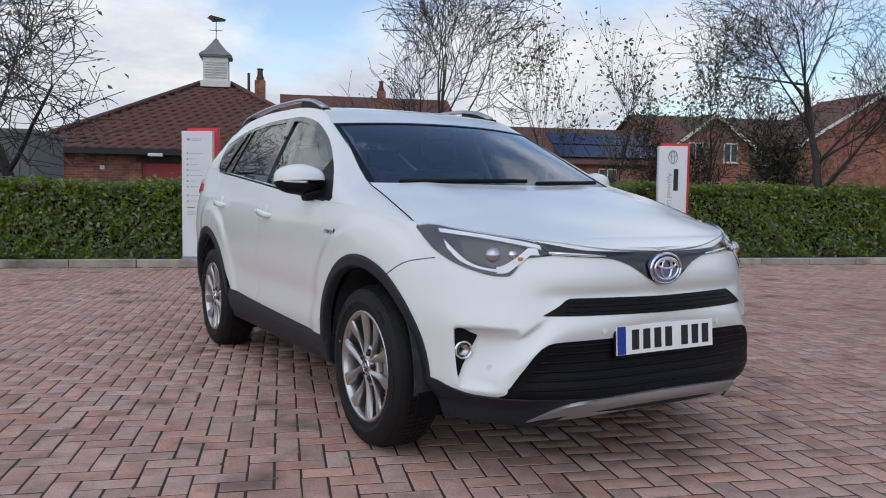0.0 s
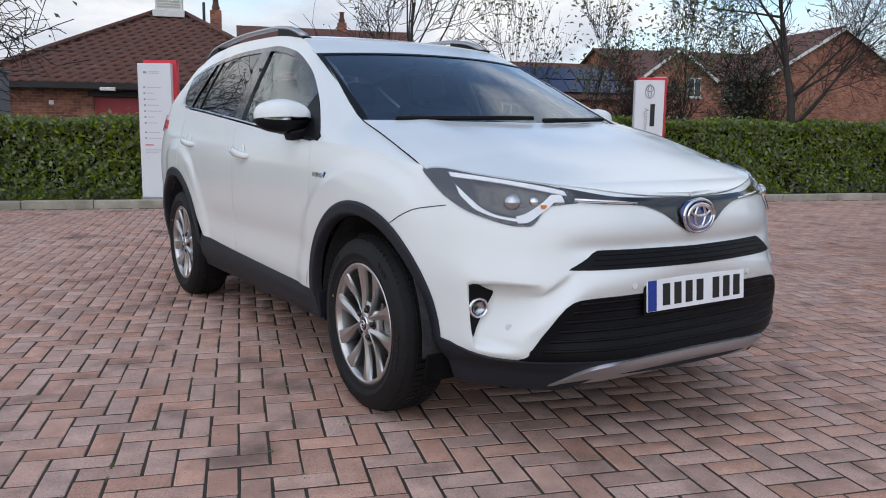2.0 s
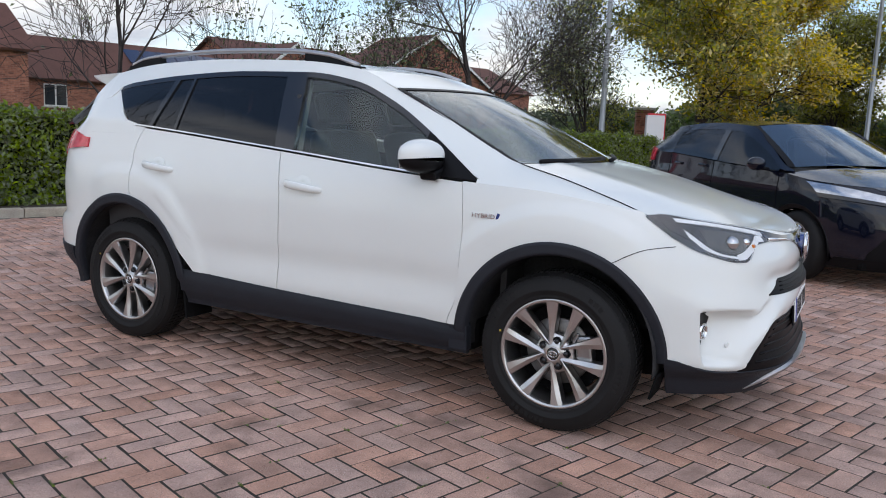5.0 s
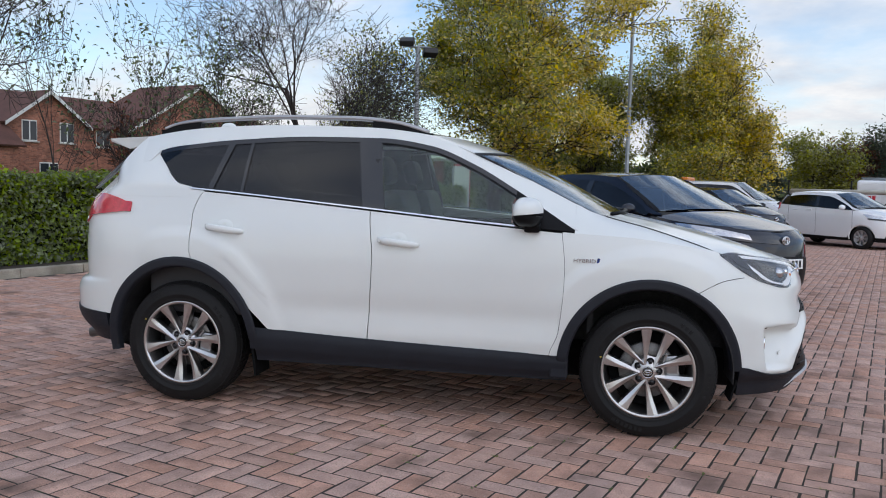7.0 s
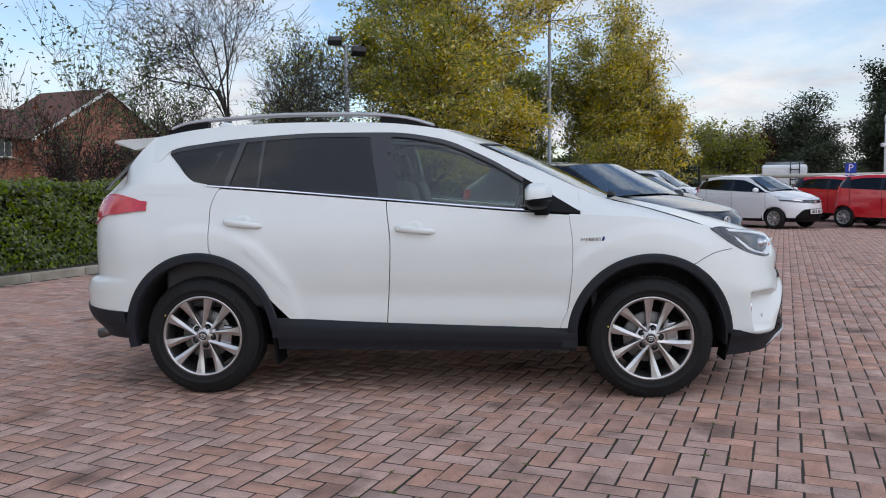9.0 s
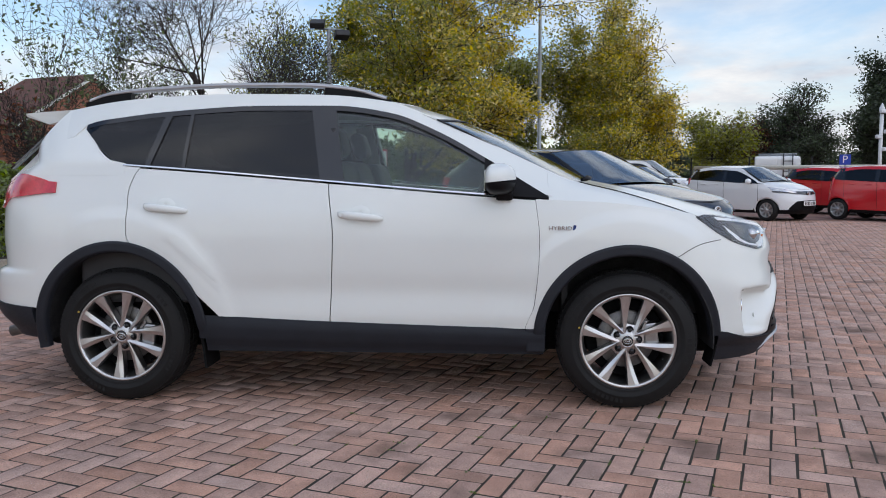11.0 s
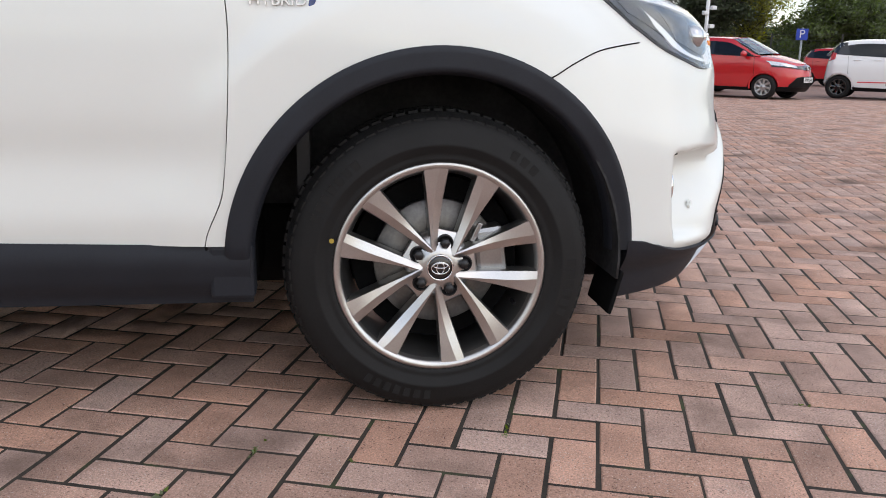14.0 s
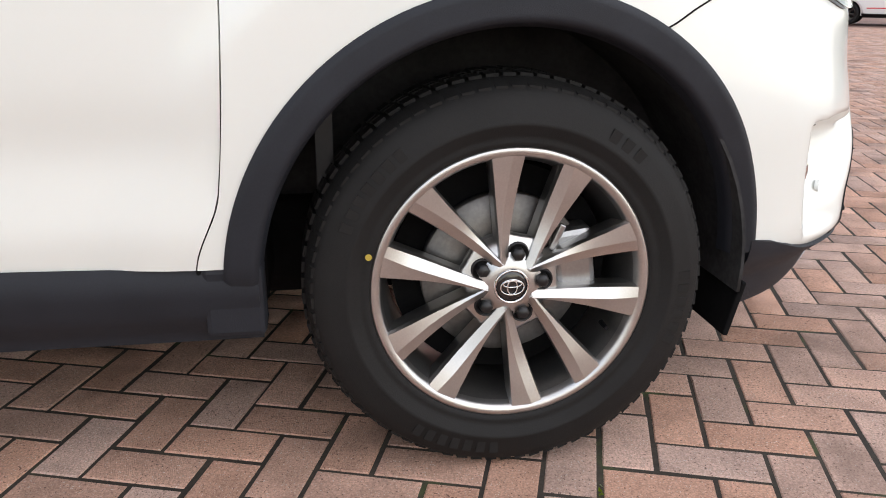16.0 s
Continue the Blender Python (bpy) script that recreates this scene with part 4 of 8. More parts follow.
def detailed_wheel(parent, turn, R=0.354, W=0.235, rim=0.236):
    """One alloy wheel about the origin, outer face to -y: tyre, rim, spokes, nuts, cap, disc."""
    h = W / 2
    s = R - rim
    wheel = link("wheel", lathe_mesh("wheel", [(rim - 0.003, -h + 0.03), (rim + 0.004, -h + 0.016), (rim + 0.012, -h + 0.008), (rim + 0.02, -h + 0.0045), (rim + 0.024, -h + 0.0065), (rim + 0.03, -h + 0.003), (rim + 0.38 * s, -h - 0.0035), (rim + 0.41 * s, -h - 0.0055), (rim + 0.44 * s, -h - 0.0035),
                                               (rim + 0.66 * s, -h + 0.0), (rim + 0.70 * s, -h + 0.003), (rim + 0.82 * s, -h + 0.008), (R - 0.012, -h + 0.022), (R - 0.004, -h + 0.036), (R, -h + 0.06), (R, h - 0.06), (R - 0.006, h - 0.034), (rim + 0.7 * s, h - 0.004), (rim + 0.3 * s, h), (rim - 0.003, h - 0.03)], RUBBER, 96), parent, "alloy wheel with black tyre")
    # tread blocks round the shoulder
    verts, faces = [], []
    for k in range(78):
        for row, (y0, y1, rr) in enumerate(((-h + 0.016, -h + 0.05, R - 0.005), (-h + 0.058, -h + 0.1, R + 0.001), (-h + 0.108, h - 0.108, R + 0.001), (h - 0.1, h - 0.058, R + 0.001))):
            a0 = 2 * math.pi * (k + 0.12 + 0.2 * row) / 78
            a1 = a0 + 2 * math.pi * 0.72 / 78
            o = len(verts)
            for r in (rr - 0.014, rr + 0.0045):
                for a, y in ((a0, y0), (a1, y0 + 0.003), (a1 + 0.01, y1), (a0 + 0.01, y1)):
                    rr2 = r - (0.01 if row == 0 and y < -h + 0.03 else 0.0)
                    verts.append((rr2 * math.cos(a), y, rr2 * math.sin(a)))
            faces += [(o + 4, o + 5, o + 6, o + 7)] + [(o + i, o + (i + 1) % 4, o + 4 + (i + 1) % 4, o + 4 + i) for i in range(4)]
    tread = link("tread", mesh_of("tread", verts, faces, RUBBER, False), wheel)
    tagged(tread, kind="stuff")
    link("rim", lathe_mesh("rim", [(rim + 0.0085, -h + 0.022), (rim + 0.0095, -h + 0.011), (rim + 0.006, -h + 0.0075), (rim - 0.001, -h + 0.0085), (rim - 0.006, -h + 0.0110), (rim - 0.009, -h + 0.017), (rim - 0.013, -h + 0.030)], ALLOY, 96), wheel, "machined rim")
    link("barrel", lathe_mesh("barrel", [(rim - 0.0125, -h + 0.028), (rim - 0.021, -h + 0.06), (rim - 0.030, -h + 0.16), (rim - 0.02, h - 0.03), (rim + 0.006, h - 0.012)], ALLOY_DARK, 96), wheel, "grey rim barrel")
    for k in range(5):
        base = 48 + 72 * k + turn
        for sg in (-1, 1):
            v, f = spoke_verts(base + sg * 4, base + sg * 20.5, 0.041, rim - 0.004, 0.015, 0.064, -h + 0.026, -h + 0.0125, 0.0085, 0.045, sg)
            me = mesh_of("spoke", v, f, ALLOY)
            for e in me.edges:
                a, b = e.vertices
                e.use_edge_sharp = abs(a - b) == 7 or max(a, b) < 7 or min(a, b) >= len(v) - 7
            link("spoke", me, wheel)
        a = radians(12 + 72 * k + turn)
        x, z = 0.0572 * math.sin(a), 0.0572 * math.cos(a)
        # the web that joins two spokes round each nut, hollowed at its outer end
        wv, wf = [], []
        for j in range(9):
            f = (j - 4) / 4
            aa = a + radians(27) * f
            r_out = 0.088 + 0.012 * f * f
            for r, y in ((0.030, -h + 0.031), (r_out - 0.006, -h + 0.034), (r_out, -h + 0.040), (r_out - 0.004, -h + 0.066)):
                wv.append((r * math.sin(aa), y, r * math.cos(aa)))
            if j:
                o = (j - 1) * 4
                wf += [(o + i, o + i + 1, o + 5 + i, o + 4 + i) for i in range(3)]
        link("web", mesh_of("web", wv, wf, ALLOY), wheel)
        link("nut_seat", lathe_mesh("nut_seat", [(0.0, 0.003), (0.0155, 0.003), (0.0175, -0.0015), (0.019, -0.0015), (0.0205, 0.004), (0.0205, 0.03)], NUT_DARK, 20), wheel).location = (x, -h + 0.0295, z)
        nut = lathe_mesh("wheel_nut", [(0.0, -0.014), (0.007, -0.0135), (0.011, -0.011), (0.0125, -0.007), (0.0125, 0.012)], NUT_DARK, 6)
        link("wheel_nut", nut, wheel, "dark wheel nut").location = (x, -h + 0.030, z)
    link("hub", lathe_mesh("hub", [(0.03, -h + 0.02), (0.034, -h + 0.02), (0.044, -h + 0.024), (0.06, -h + 0.034), (0.076, -h + 0.042), (0.08, -h + 0.07)], ALLOY, 40), wheel, "alloy hub")
    link("hub_cap", lathe_mesh("hub_cap", [(0.0, -h + 0.0155), (0.022, -h + 0.0165), (0.0285, -h + 0.019), (0.0315, -h + 0.024)], GLOSS_BLACK, 32), wheel, "black centre cap")
    link("cap_ring", lathe_mesh("cap_ring", [(0.0275, -h + 0.0175), (0.029, -h + 0.0155), (0.031, -h + 0.0165), (0.0325, -h + 0.022)], CHROME, 32), wheel, "chrome ring")
    emblem_mesh(wheel, 0.0205, 0.014, (0, -h + 0.0135, 0), "Y", 0.0013)
    link("brake_disc", lathe_mesh("brake_disc", [(0.075, -h + 0.088), (0.148, -h + 0.086), (0.15, -h + 0.09), (0.15, -h + 0.108), (0.075, -h + 0.11)], STEEL, 48), wheel, "steel brake disc")
    link("disc_bell", lathe_mesh("disc_bell", [(0.0, -h + 0.066), (0.072, -h + 0.066), (0.08, -h + 0.09)], ALLOY_DARK, 32), wheel)
    bm = bmesh.new()
    add_box(bm, (0.075, 0.06, 0.135), (0.125, -h + 0.088, 0.02), (0, -8, 0), 0.012)
    add_box(bm, (0.012, 0.012, 0.05), (0.088, -h + 0.055, 0.075), (0, 24, 0), 0.003)
    part("brake_caliper", bm, ALLOY_DARK, wheel, "grey brake caliper")
    bm = bmesh.new()
    add_cyl(bm, 0.2, 0.2, 0.01, pose(0, -h + 0.125, 0, 90, 0, 0), 40)
    part("splash_plate", bm, UNDERSIDE, wheel, "black splash plate")
    # valve
    bm = bmesh.new()
    add_cyl(bm, 0.005, 0.004, 0.03, pose(0.2 * math.sin(radians(117 + turn)), -h + 0.035, 0.2 * math.cos(radians(117 + turn)), 90, 0, 0), 10)
    part("valve", bm, PLASTIC, wheel, "black valve")
    # faint raised bars on the sidewall where moulded writing stands
    for a0, cnt, wd in ((38, 3, 5.2), (-52, 7, 4.6), (100, 6, 4.6), (200, 7, 4.6)):
        for q in range(cnt):
            a = a0 + (q - cnt / 2) * wd
            verts, faces = [], []
            for rr in (rim + 0.5 * s, rim + 0.68 * s):
                for aa in (a, a + wd * 0.62):
                    t = radians(aa + turn)
                    verts.append((rr * math.sin(t), -h - 0.0026, rr * math.cos(t)))
            for rr in (rim + 0.5 * s, rim + 0.68 * s):
                for aa in (a, a + wd * 0.62):
                    t = radians(aa + turn)
                    verts.append((rr * math.sin(t), -h + 0.004, rr * math.cos(t)))
            link("sidewall_bar", mesh_of("sidewall_bar", verts, [(0, 1, 3, 2), (0, 4, 5, 1), (1, 5, 7, 3), (3, 7, 6, 2), (2, 6, 4, 0)], RUBBER, False), wheel)
    t = radians(-74 + turn)
    if parent is not None:
        bm = bmesh.new()
        add_cyl(bm, 0.0055, 0.0055, 0.0012, pose(0.2565 * math.sin(t), -h - 0.0012, 0.2565 * math.cos(t), 90, 0, 0), 16)
        part("paint_dot", bm, YELLOW_DOT, wheel, "yellow paint dot")
    return wheel


def emblem_mesh(parent, a, b, at, facing, r):
    """An emblem drawn as plain interlaced ovals in chrome; facing -y ('Y') or +x ('X')."""
    for ea, eb, dz in ((a, b, 0.0), (a * 0.42, b * 0.93, 0.0), (a * 0.78, b * 0.42, b * 0.42)):
        pts = []
        for k in range(33):
            t = 2 * math.pi * k / 32
            u, v = ea * math.cos(t), eb * math.sin(t) + dz
            pts.append((at[0] + u, at[1], at[2] + v) if facing == "Y" else (at[0], at[1] + u, at[2] + v))
        tube("emblem_oval", pts, r, CHROME, parent, "", 6)


def yz_patch(name, lower, upper, y0, y1, mat, parent, surf, label="", out=0.004, thick=0.01, n=24, nv=10, both=True, mirror=True, dip=0.0):
    """A panel on the nose between two height curves of |y|; made on both sides, or across the middle."""
    lo, up = spline(sorted(lower)), spline(sorted(upper))

    def fn(u, v):
        y = lerp(y0, y1, u)
        z = lerp(lo(abs(y)), max(up(abs(y)), lo(abs(y)) + 0.0015), v)
        p = surf(y, z)
        return (p[0] - dip * math.sin(math.pi * u) * math.sin(math.pi * v), p[1], p[2])
    obs = [shell(name, fn, span(0, 1, n), span(0, 1, nv), mat, parent, label, out=out, thick=thick)]
    if mirror:
        obs.append(shell(name, fn, span(0, 1, n), span(0, 1, nv), mat, parent, label, out=out, thick=thick, flip=True))
    return obs


def number_plate(parent, w, h, m, chars=7, blue=True):
    """A number plate whose characters are plain bars."""
    bm = bmesh.new()
    add_box(bm, (0.008, w + 0.012, h + 0.02), (-0.008, 0, -0.004), bevel=0.003)
    pl = part("number_plate", bm, PLASTIC, parent, "number plate in a black surround")
    pl.matrix_local = m
    box_part("plate_face", (0.006, w, h), (0, 0, 0), PLATE_WHITE, pl, "white plate", bevel=0.001)
    if blue:
        box_part("plate_band", (0.002, 0.042, h - 0.004), (0.0036, -w / 2 + 0.023, 0), PLATE_BLUE, pl, "blue band")
    start = -w / 2 + (0.065 if blue else 0.03)
    step = (w - (0.08 if blue else 0.05)) / (chars + 0.5)
    for k in range(chars):
        y = start + step * (k + 0.5 + (0.5 if k > 3 else 0))
        box_part("plate_bar", (0.0016, step * 0.62, h * 0.7), (0.0036, y, 0), INK, pl)
    return pl


def finish_suv(car):
    B = suv_body
    F = B.front
    # lower black lip, both sides round the nose
    cols = span(0, 1.0, 50)

    def lipfn(q, v):
        z = 0.38
        for _ in range(5):
            c = B.side_y(1.795, z) / B.w(z) * (1 - q)
            z = lerp(B.sill(F(c * B.w(z), z)[0]) + 0.003, lerp(0.235, 0.295, smooth01((q - 0.30) / 0.2)), v)
        return F(-B.side_y(1.795, z) * (1 - q), z)
    for side in (False, True):
        shell("front_lip", lipfn, cols, span(0, 1, 10), CLADDING, car, "dark grey plastic lower lip", flip=side, out=0.008, thick=0.03, turn=True)

        def rearlow(s, v):
            f, zb, _ = B.col_range(s, lambda x, y: 0.9)
            z = lerp(zb + 0.002, 0.33, v)
            p = f(z)
            k = 1 - 0.035 * smooth01((v - 0.4) / 0.6)
            return (lerp(-1.62, p[0], k), p[1] * k, z)
        shell("rear_lip", rearlow, [B.xr0 - q for q in span(1.0, 0.13, 36)], span(0, 1, 10), CLADDING, car, "dark grey plastic rear bumper skirt", flip=side, out=0.008, thick=0.03, turn=True)

    yz_patch("lower_grille", [(0, 0.352), (0.673, 0.352)], [(0, 0.572), (0.2, 0.572), (0.5, 0.568), (0.535, 0.558), (0.673, 0.354)], -0.67, 0.67, PLASTIC, car, F, "black lower grille", out=0.003, thick=0.01, n=60, nv=14, mirror=False)
    for zc in (0.392, 0.425, 0.458, 0.491, 0.524, 0.553):
        lim = 0.66 - max(0, (zc - 0.36)) * 0.68
        tube("grille_bar", [(F(y, zc)[0] + 0.003, y, zc) for y in span(-lim + 0.02, lim - 0.02, 31)], 0.0055, PLASTIC, car)
    yz_patch("upper_grille", [(0, 0.662), (0.32, 0.664), (0.53, 0.664)], [(0, 0.722), (0.42, 0.726), (0.47, 0.70), (0.53, 0.667)], -0.53, 0.53, PLASTIC, car, F, "black upper grille slot", out=0.003, n=50, nv=8, mirror=False)
    for zc in (0.68, 0.697, 0.712):
        tube("grille_bar", [(F(y, zc)[0] + 0.003, y, zc) for y in span(-0.47 + (zc - 0.66) * 0.7, 0.47 - (zc - 0.66) * 0.7, 25)], 0.0035, PLASTIC, car)
    yz_patch("grille_bridge", [(0, 0.77), (0.03, 0.774), (0.07, 0.79), (0.17, 0.85), (0.25, 0.874), (0.478, 0.89), (0.51, 0.925)], [(0, 0.893), (0.31, 0.9), (0.51, 0.932)], -0.51, 0.51, GLOSS_BLACK, car, F, "gloss black grille bridge", out=0.006, n=60, nv=8, mirror=False)
    for sg in (-1, 1):
        tube("grille_strip", [(F(sg * y, z)[0] + 0.011, sg * y, z) for y, z in ((0.49, 0.897), (0.42, 0.893), (0.35, 0.889), (0.27, 0.884))], [0.007, 0.007, 0.006, 0.003], CHROME, car, "chrome strip")
    # badge
    bx = F(0, 0.833)[0]
    bm = bmesh.new()
    add_cyl(bm, 1.0, 0.93, 0.02, pose(0, 0, 0, 0, 0, 0), 40)
    bmesh.ops.scale(bm, vec=(0.06, 0.08, 1.0), verts=bm.verts)
    bmesh.ops.transform(bm, matrix=pose(bx + 0.012, 0, 0.833, 0, 82, 0), verts=bm.verts)
    badge = part("badge", bm, EMBLEM_BLUE, car, "chrome and blue oval badge")
    pts = [(bx + 0.02, 0.079 * math.cos(t), 0.833 + 0.058 * math.sin(t)) for t in span(0, 2 * math.pi, 41)]
    tube("badge_ring", pts, 0.0068, CHROME, badge, "chrome ring")
    emblem_mesh(badge, 0.062, 0.043, (bx + 0.024, 0, 0.833), "X", 0.0062)

    # headlamps
    lo = [(0.477, 0.886), (0.565, 0.874), (0.636, 0.807), (0.66, 0.807), (0.728, 0.828), (0.804, 0.905), (0.818, 0.972)]
    up = [(0.477, 0.899), (0.505, 0.929), (0.62, 0.953), (0.72, 0.974), (0.787, 0.991), (0.818, 0.982)]
    hs = yz_patch("headlamp", lo, up, -0.818, -0.477, HOUSING, car, F, "large swept headlamp", out=0.003, thick=0.012, n=44, nv=16)
    for k, hl in enumerate(hs):
        fl = k == 1
        sgn = -1 if fl else 1

        def band2(lower, upper, y0, y1, mat, name, label, out, n=20, nv=5):
            l2, u2 = spline(sorted(lower)), spline(sorted(upper))

            def fn(u, v):
                y = lerp(y0, y1, u)
                return F(y, lerp(l2(abs(y)), u2(abs(y)), v))
            return shell(name, fn, span(0, 1, n), span(0, 1, nv), mat, hl, label, out=out, thick=0.006, flip=fl)
        band2([(0.66, 0.83), (0.74, 0.86), (0.8, 0.93)], [(0.66, 0.955), (0.74, 0.968), (0.8, 0.98)], -0.80, -0.745, HOUSING, "reflector", "smoky reflector end", 0.006)
        band2([(0.5, 0.904), (0.53, 0.911), (0.72, 0.952), (0.77, 0.96)], [(0.5, 0.918), (0.53, 0.926), (0.72, 0.966), (0.77, 0.976)], -0.77, -0.505, DRL, "light_strip", "white daytime light strip", 0.008)
        band2([(0.55, 0.885), (0.6, 0.845), (0.64, 0.818), (0.66, 0.816)], [(0.55, 0.908), (0.6, 0.872), (0.64, 0.845), (0.66, 0.838)], -0.66, -0.52, DRL, "light_strip", "white light guide", 0.008)
        band2([(0.64, 0.818), (0.7, 0.83), (0.745, 0.855), (0.77, 0.9)], [(0.64, 0.828), (0.7, 0.839), (0.73, 0.859), (0.75, 0.89), (0.77, 0.935)], -0.77, -0.64, DRL, "light_strip", "white light guide", 0.007)
        band2([(0.56, 0.893), (0.6, 0.868), (0.66, 0.842), (0.735, 0.872)], [(0.56, 0.905), (0.6, 0.918), (0.66, 0.928), (0.735, 0.936)], -0.735, -0.56, SMOKE_CHROME, "reflector", "smoky chrome reflector", 0.005)
        for yy, zz, rr in ((0.66, 0.885, 0.03), (0.605, 0.888, 0.018)):
            bm = bmesh.new()
            bmesh.ops.create_uvsphere(bm, u_segments=20, v_segments=12, radius=rr)
            bmesh.ops.translate(bm, vec=(F(yy, zz)[0] + 0.0, -yy * sgn, zz), verts=bm.verts)
            part("lamp_bowl", bm, CHROME if rr < 0.02 else REFLECTOR, hl, "round lamp bowl", smooth=True)
        bm = bmesh.new()
        add_box(bm, (0.02, 0.022, 0.014), (F(0.585, 0.873)[0] + 0.004, -0.585 * sgn, 0.873), bevel=0.004)
        part("indicator_bulb", bm, AMBER, hl, "amber bulb")
        l2, u2 = spline(lo), spline(up)

        def cover(u, v):
            y = lerp(-0.817, -0.478, u)
            return F(y, lerp(l2(abs(y)), max(u2(abs(y)), l2(abs(y)) + 0.002), v))
        cv = shell("lens", cover, span(0, 1, 30), span(0, 1, 12), LENS, hl, "clear lens", out=0.011, thick=0.003, flip=fl)
        cv.visible_shadow = False
    # fog lamp pockets
    fl_lo = [(0.688, 0.566), (0.705, 0.532), (0.745, 0.452), (0.763, 0.412), (0.771, 0.45), (0.778, 0.52)]
    fl_up = [(0.688, 0.574), (0.71, 0.583), (0.755, 0.604), (0.772, 0.606), (0.778, 0.60)]
    yz_patch("fog_pocket", fl_lo, fl_up, -0.778, -0.688, PLASTIC, car, F, "black fog lamp pocket", out=0.004, n=70, nv=40)
    for sg in (-1, 1):
        c = F(0.742, 0.518)
        m = Matrix.Translation((c[0] - 0.002, sg * 0.742, 0.518)) @ pose(0, 0, 0, 0, 0, sg * 12) @ pose(0, 0, 0, 0, 0, 90) @ Matrix.Scale(0.92, 4)
        fg = link("fog_lamp", lathe_mesh("fog_lamp", [(0.0, -0.006), (0.02, -0.008), (0.03, -0.012), (0.031, -0.014), (0.032, 0.03)], REFLECTOR, 32), car, "round fog lamp")
        fg.matrix_local = m
        link("fog_ring", lathe_mesh("fog_ring", [(0.029, -0.012), (0.032, -0.02), (0.0375, -0.02), (0.04, -0.01), (0.04, 0.03)], CHROME, 32), fg, "chrome ring")
        link("fog_lens", lathe_mesh("fog_lens", [(0.0, -0.019), (0.015, -0.018), (0.03, -0.0145), (0.03, -0.012), (0.0, -0.016)], LENS, 32), fg, "clear lens")
        for y, z in ((0.303, 0.605), (0.679, 0.46)):
            p = F(y, z)
            bm = bmesh.new()
            add_cyl(bm, 0.0125, 0.0115, 0.008, Matrix.Translation((p[0] - 0.0015, sg * y, z)) @ pose(0, 0, 0, 0, 0, sg * (8 if y < 0.5 else 35)) @ pose(0, 0, 0, 0, 90, 0), 20)
            part("parking_sensor", bm, PEARL, car, "round parking sensor")
        # seam between wing and bumper
        tube("seam", [(x, sg * (B.side_y(x, z) + B.flared(x, z) + 0.0005), z) for x, z in ((x, BUMPER_SEAM(x)) for x in span(1.561, 1.80, 40))], 0.0017, UNDERSIDE, car)
        # bonnet shut line
        tube("seam", [(x, sg * (SHUT_Y(x) + 0.001), SHUT_Z(x) + 0.0025) for x in span(1.085, 1.68, 40)], 0.0024, UNDERSIDE, car)
    # silver skid plate
    yz_patch("skid_plate", [(0, 0.292), (0.2, 0.289), (0.43, 0.268), (0.55, 0.256)], [(0, 0.36), (0.2, 0.356), (0.443, 0.336), (0.5, 0.298), (0.55, 0.262)], -0.55, 0.55, SATIN, car, lambda y, z: (F(y, 0.34)[0] + 0.014 - 1.0 * max(0, 0.34 - z) - 0.0, y, z), "satin silver skid plate", out=0.012, thick=0.02, n=50, nv=8, mirror=False)
    number_plate(car, 0.52, 0.111, pose(F(0, 0.565)[0] + 0.022, 0.012, 0.562, 0, -4, 0))

    # tail lamps, rear end
    for side in (False, True):
        lo2, up2 = spline([(-2.12, 1.02), (-2.06, 1.025), (-1.96, 1.078), (-1.8, 1.098), (-1.684, 1.112)]), spline([(-2.12, 1.10), (-2.06, 1.19), (-1.87, 1.208), (-1.75, 1.19), (-1.684, 1.168)])

        def tail(u, v):
            f = B.column(B.xr0 - lerp(0.86, 0.018, u ** 0.8))
            z = 1.1
            for _ in range(5):
                x = f(z)[0]
                z = lerp(lo2(x), up2(x), v)
            return f(z)
        tl = shell("tail_lamp", tail, span(0, 1, 24), span(0, 1, 8), RED_LENS, car, "red and clear tail lamp", flip=side, out=0.012, thick=0.02)

        def tail_dark(u, v):
            f = B.column(B.xr0 - lerp(0.85, 0.42, u))
            z = 1.07
            for _ in range(5):
                x = f(z)[0]
                z = lerp(lo2(x) + 0.003, lerp(lo2(x), up2(x), 0.55 - 0.42 * u), v)
            return f(z)
        shell("clear_section", tail_dark, span(0, 1, 10), span(0, 1, 6), REFLECTOR, tl, "clear lower section", flip=side, out=0.0155, thick=0.004)

        # hatch glass edge, seen as a dark strip behind the pillar
        def hatch_side(u, v):
            z = lerp(1.24, 1.5, v)
            return (B.hatch_x(z) - 0.012 - 0.02 * u, -lerp(0.79, 0.62, v) + 0.0 + 0.07 * u, z)
        shell("hatch_edge", hatch_side, span(0, 1, 4), span(0, 1, 10), GLOSS_BLACK, car, "dark hatch glass edge", flip=side, thick=0.01)
    def hatch(u, v):
        z = lerp(1.18, 1.5, v)
        yy = lerp(-1, 1, u)
        w = lerp(0.80, 0.60, smooth01((z - 0.9) / 0.6))
        return (min(B.hatch_x(max(z, 1.0)) - 0.02, -1.7) - 0.09 * (1 - yy * yy) + (0.0 if z > 1.0 else 0.0), yy * w, z)
    shell("tailgate", hatch, span(0, 1, 24), span(0, 1, 24), PEARL, car, "pearl-white tailgate", thick=0.03, turn=True)
    rg = shell("rear_screen", lambda u, v: hatch(lerp(0.06, 0.94, u), lerp(0.2, 0.98, v)), span(0, 1, 14), span(0, 1, 8), GLOSS_BLACK, car, "dark rear screen", out=0.006, thick=0.006, turn=True)
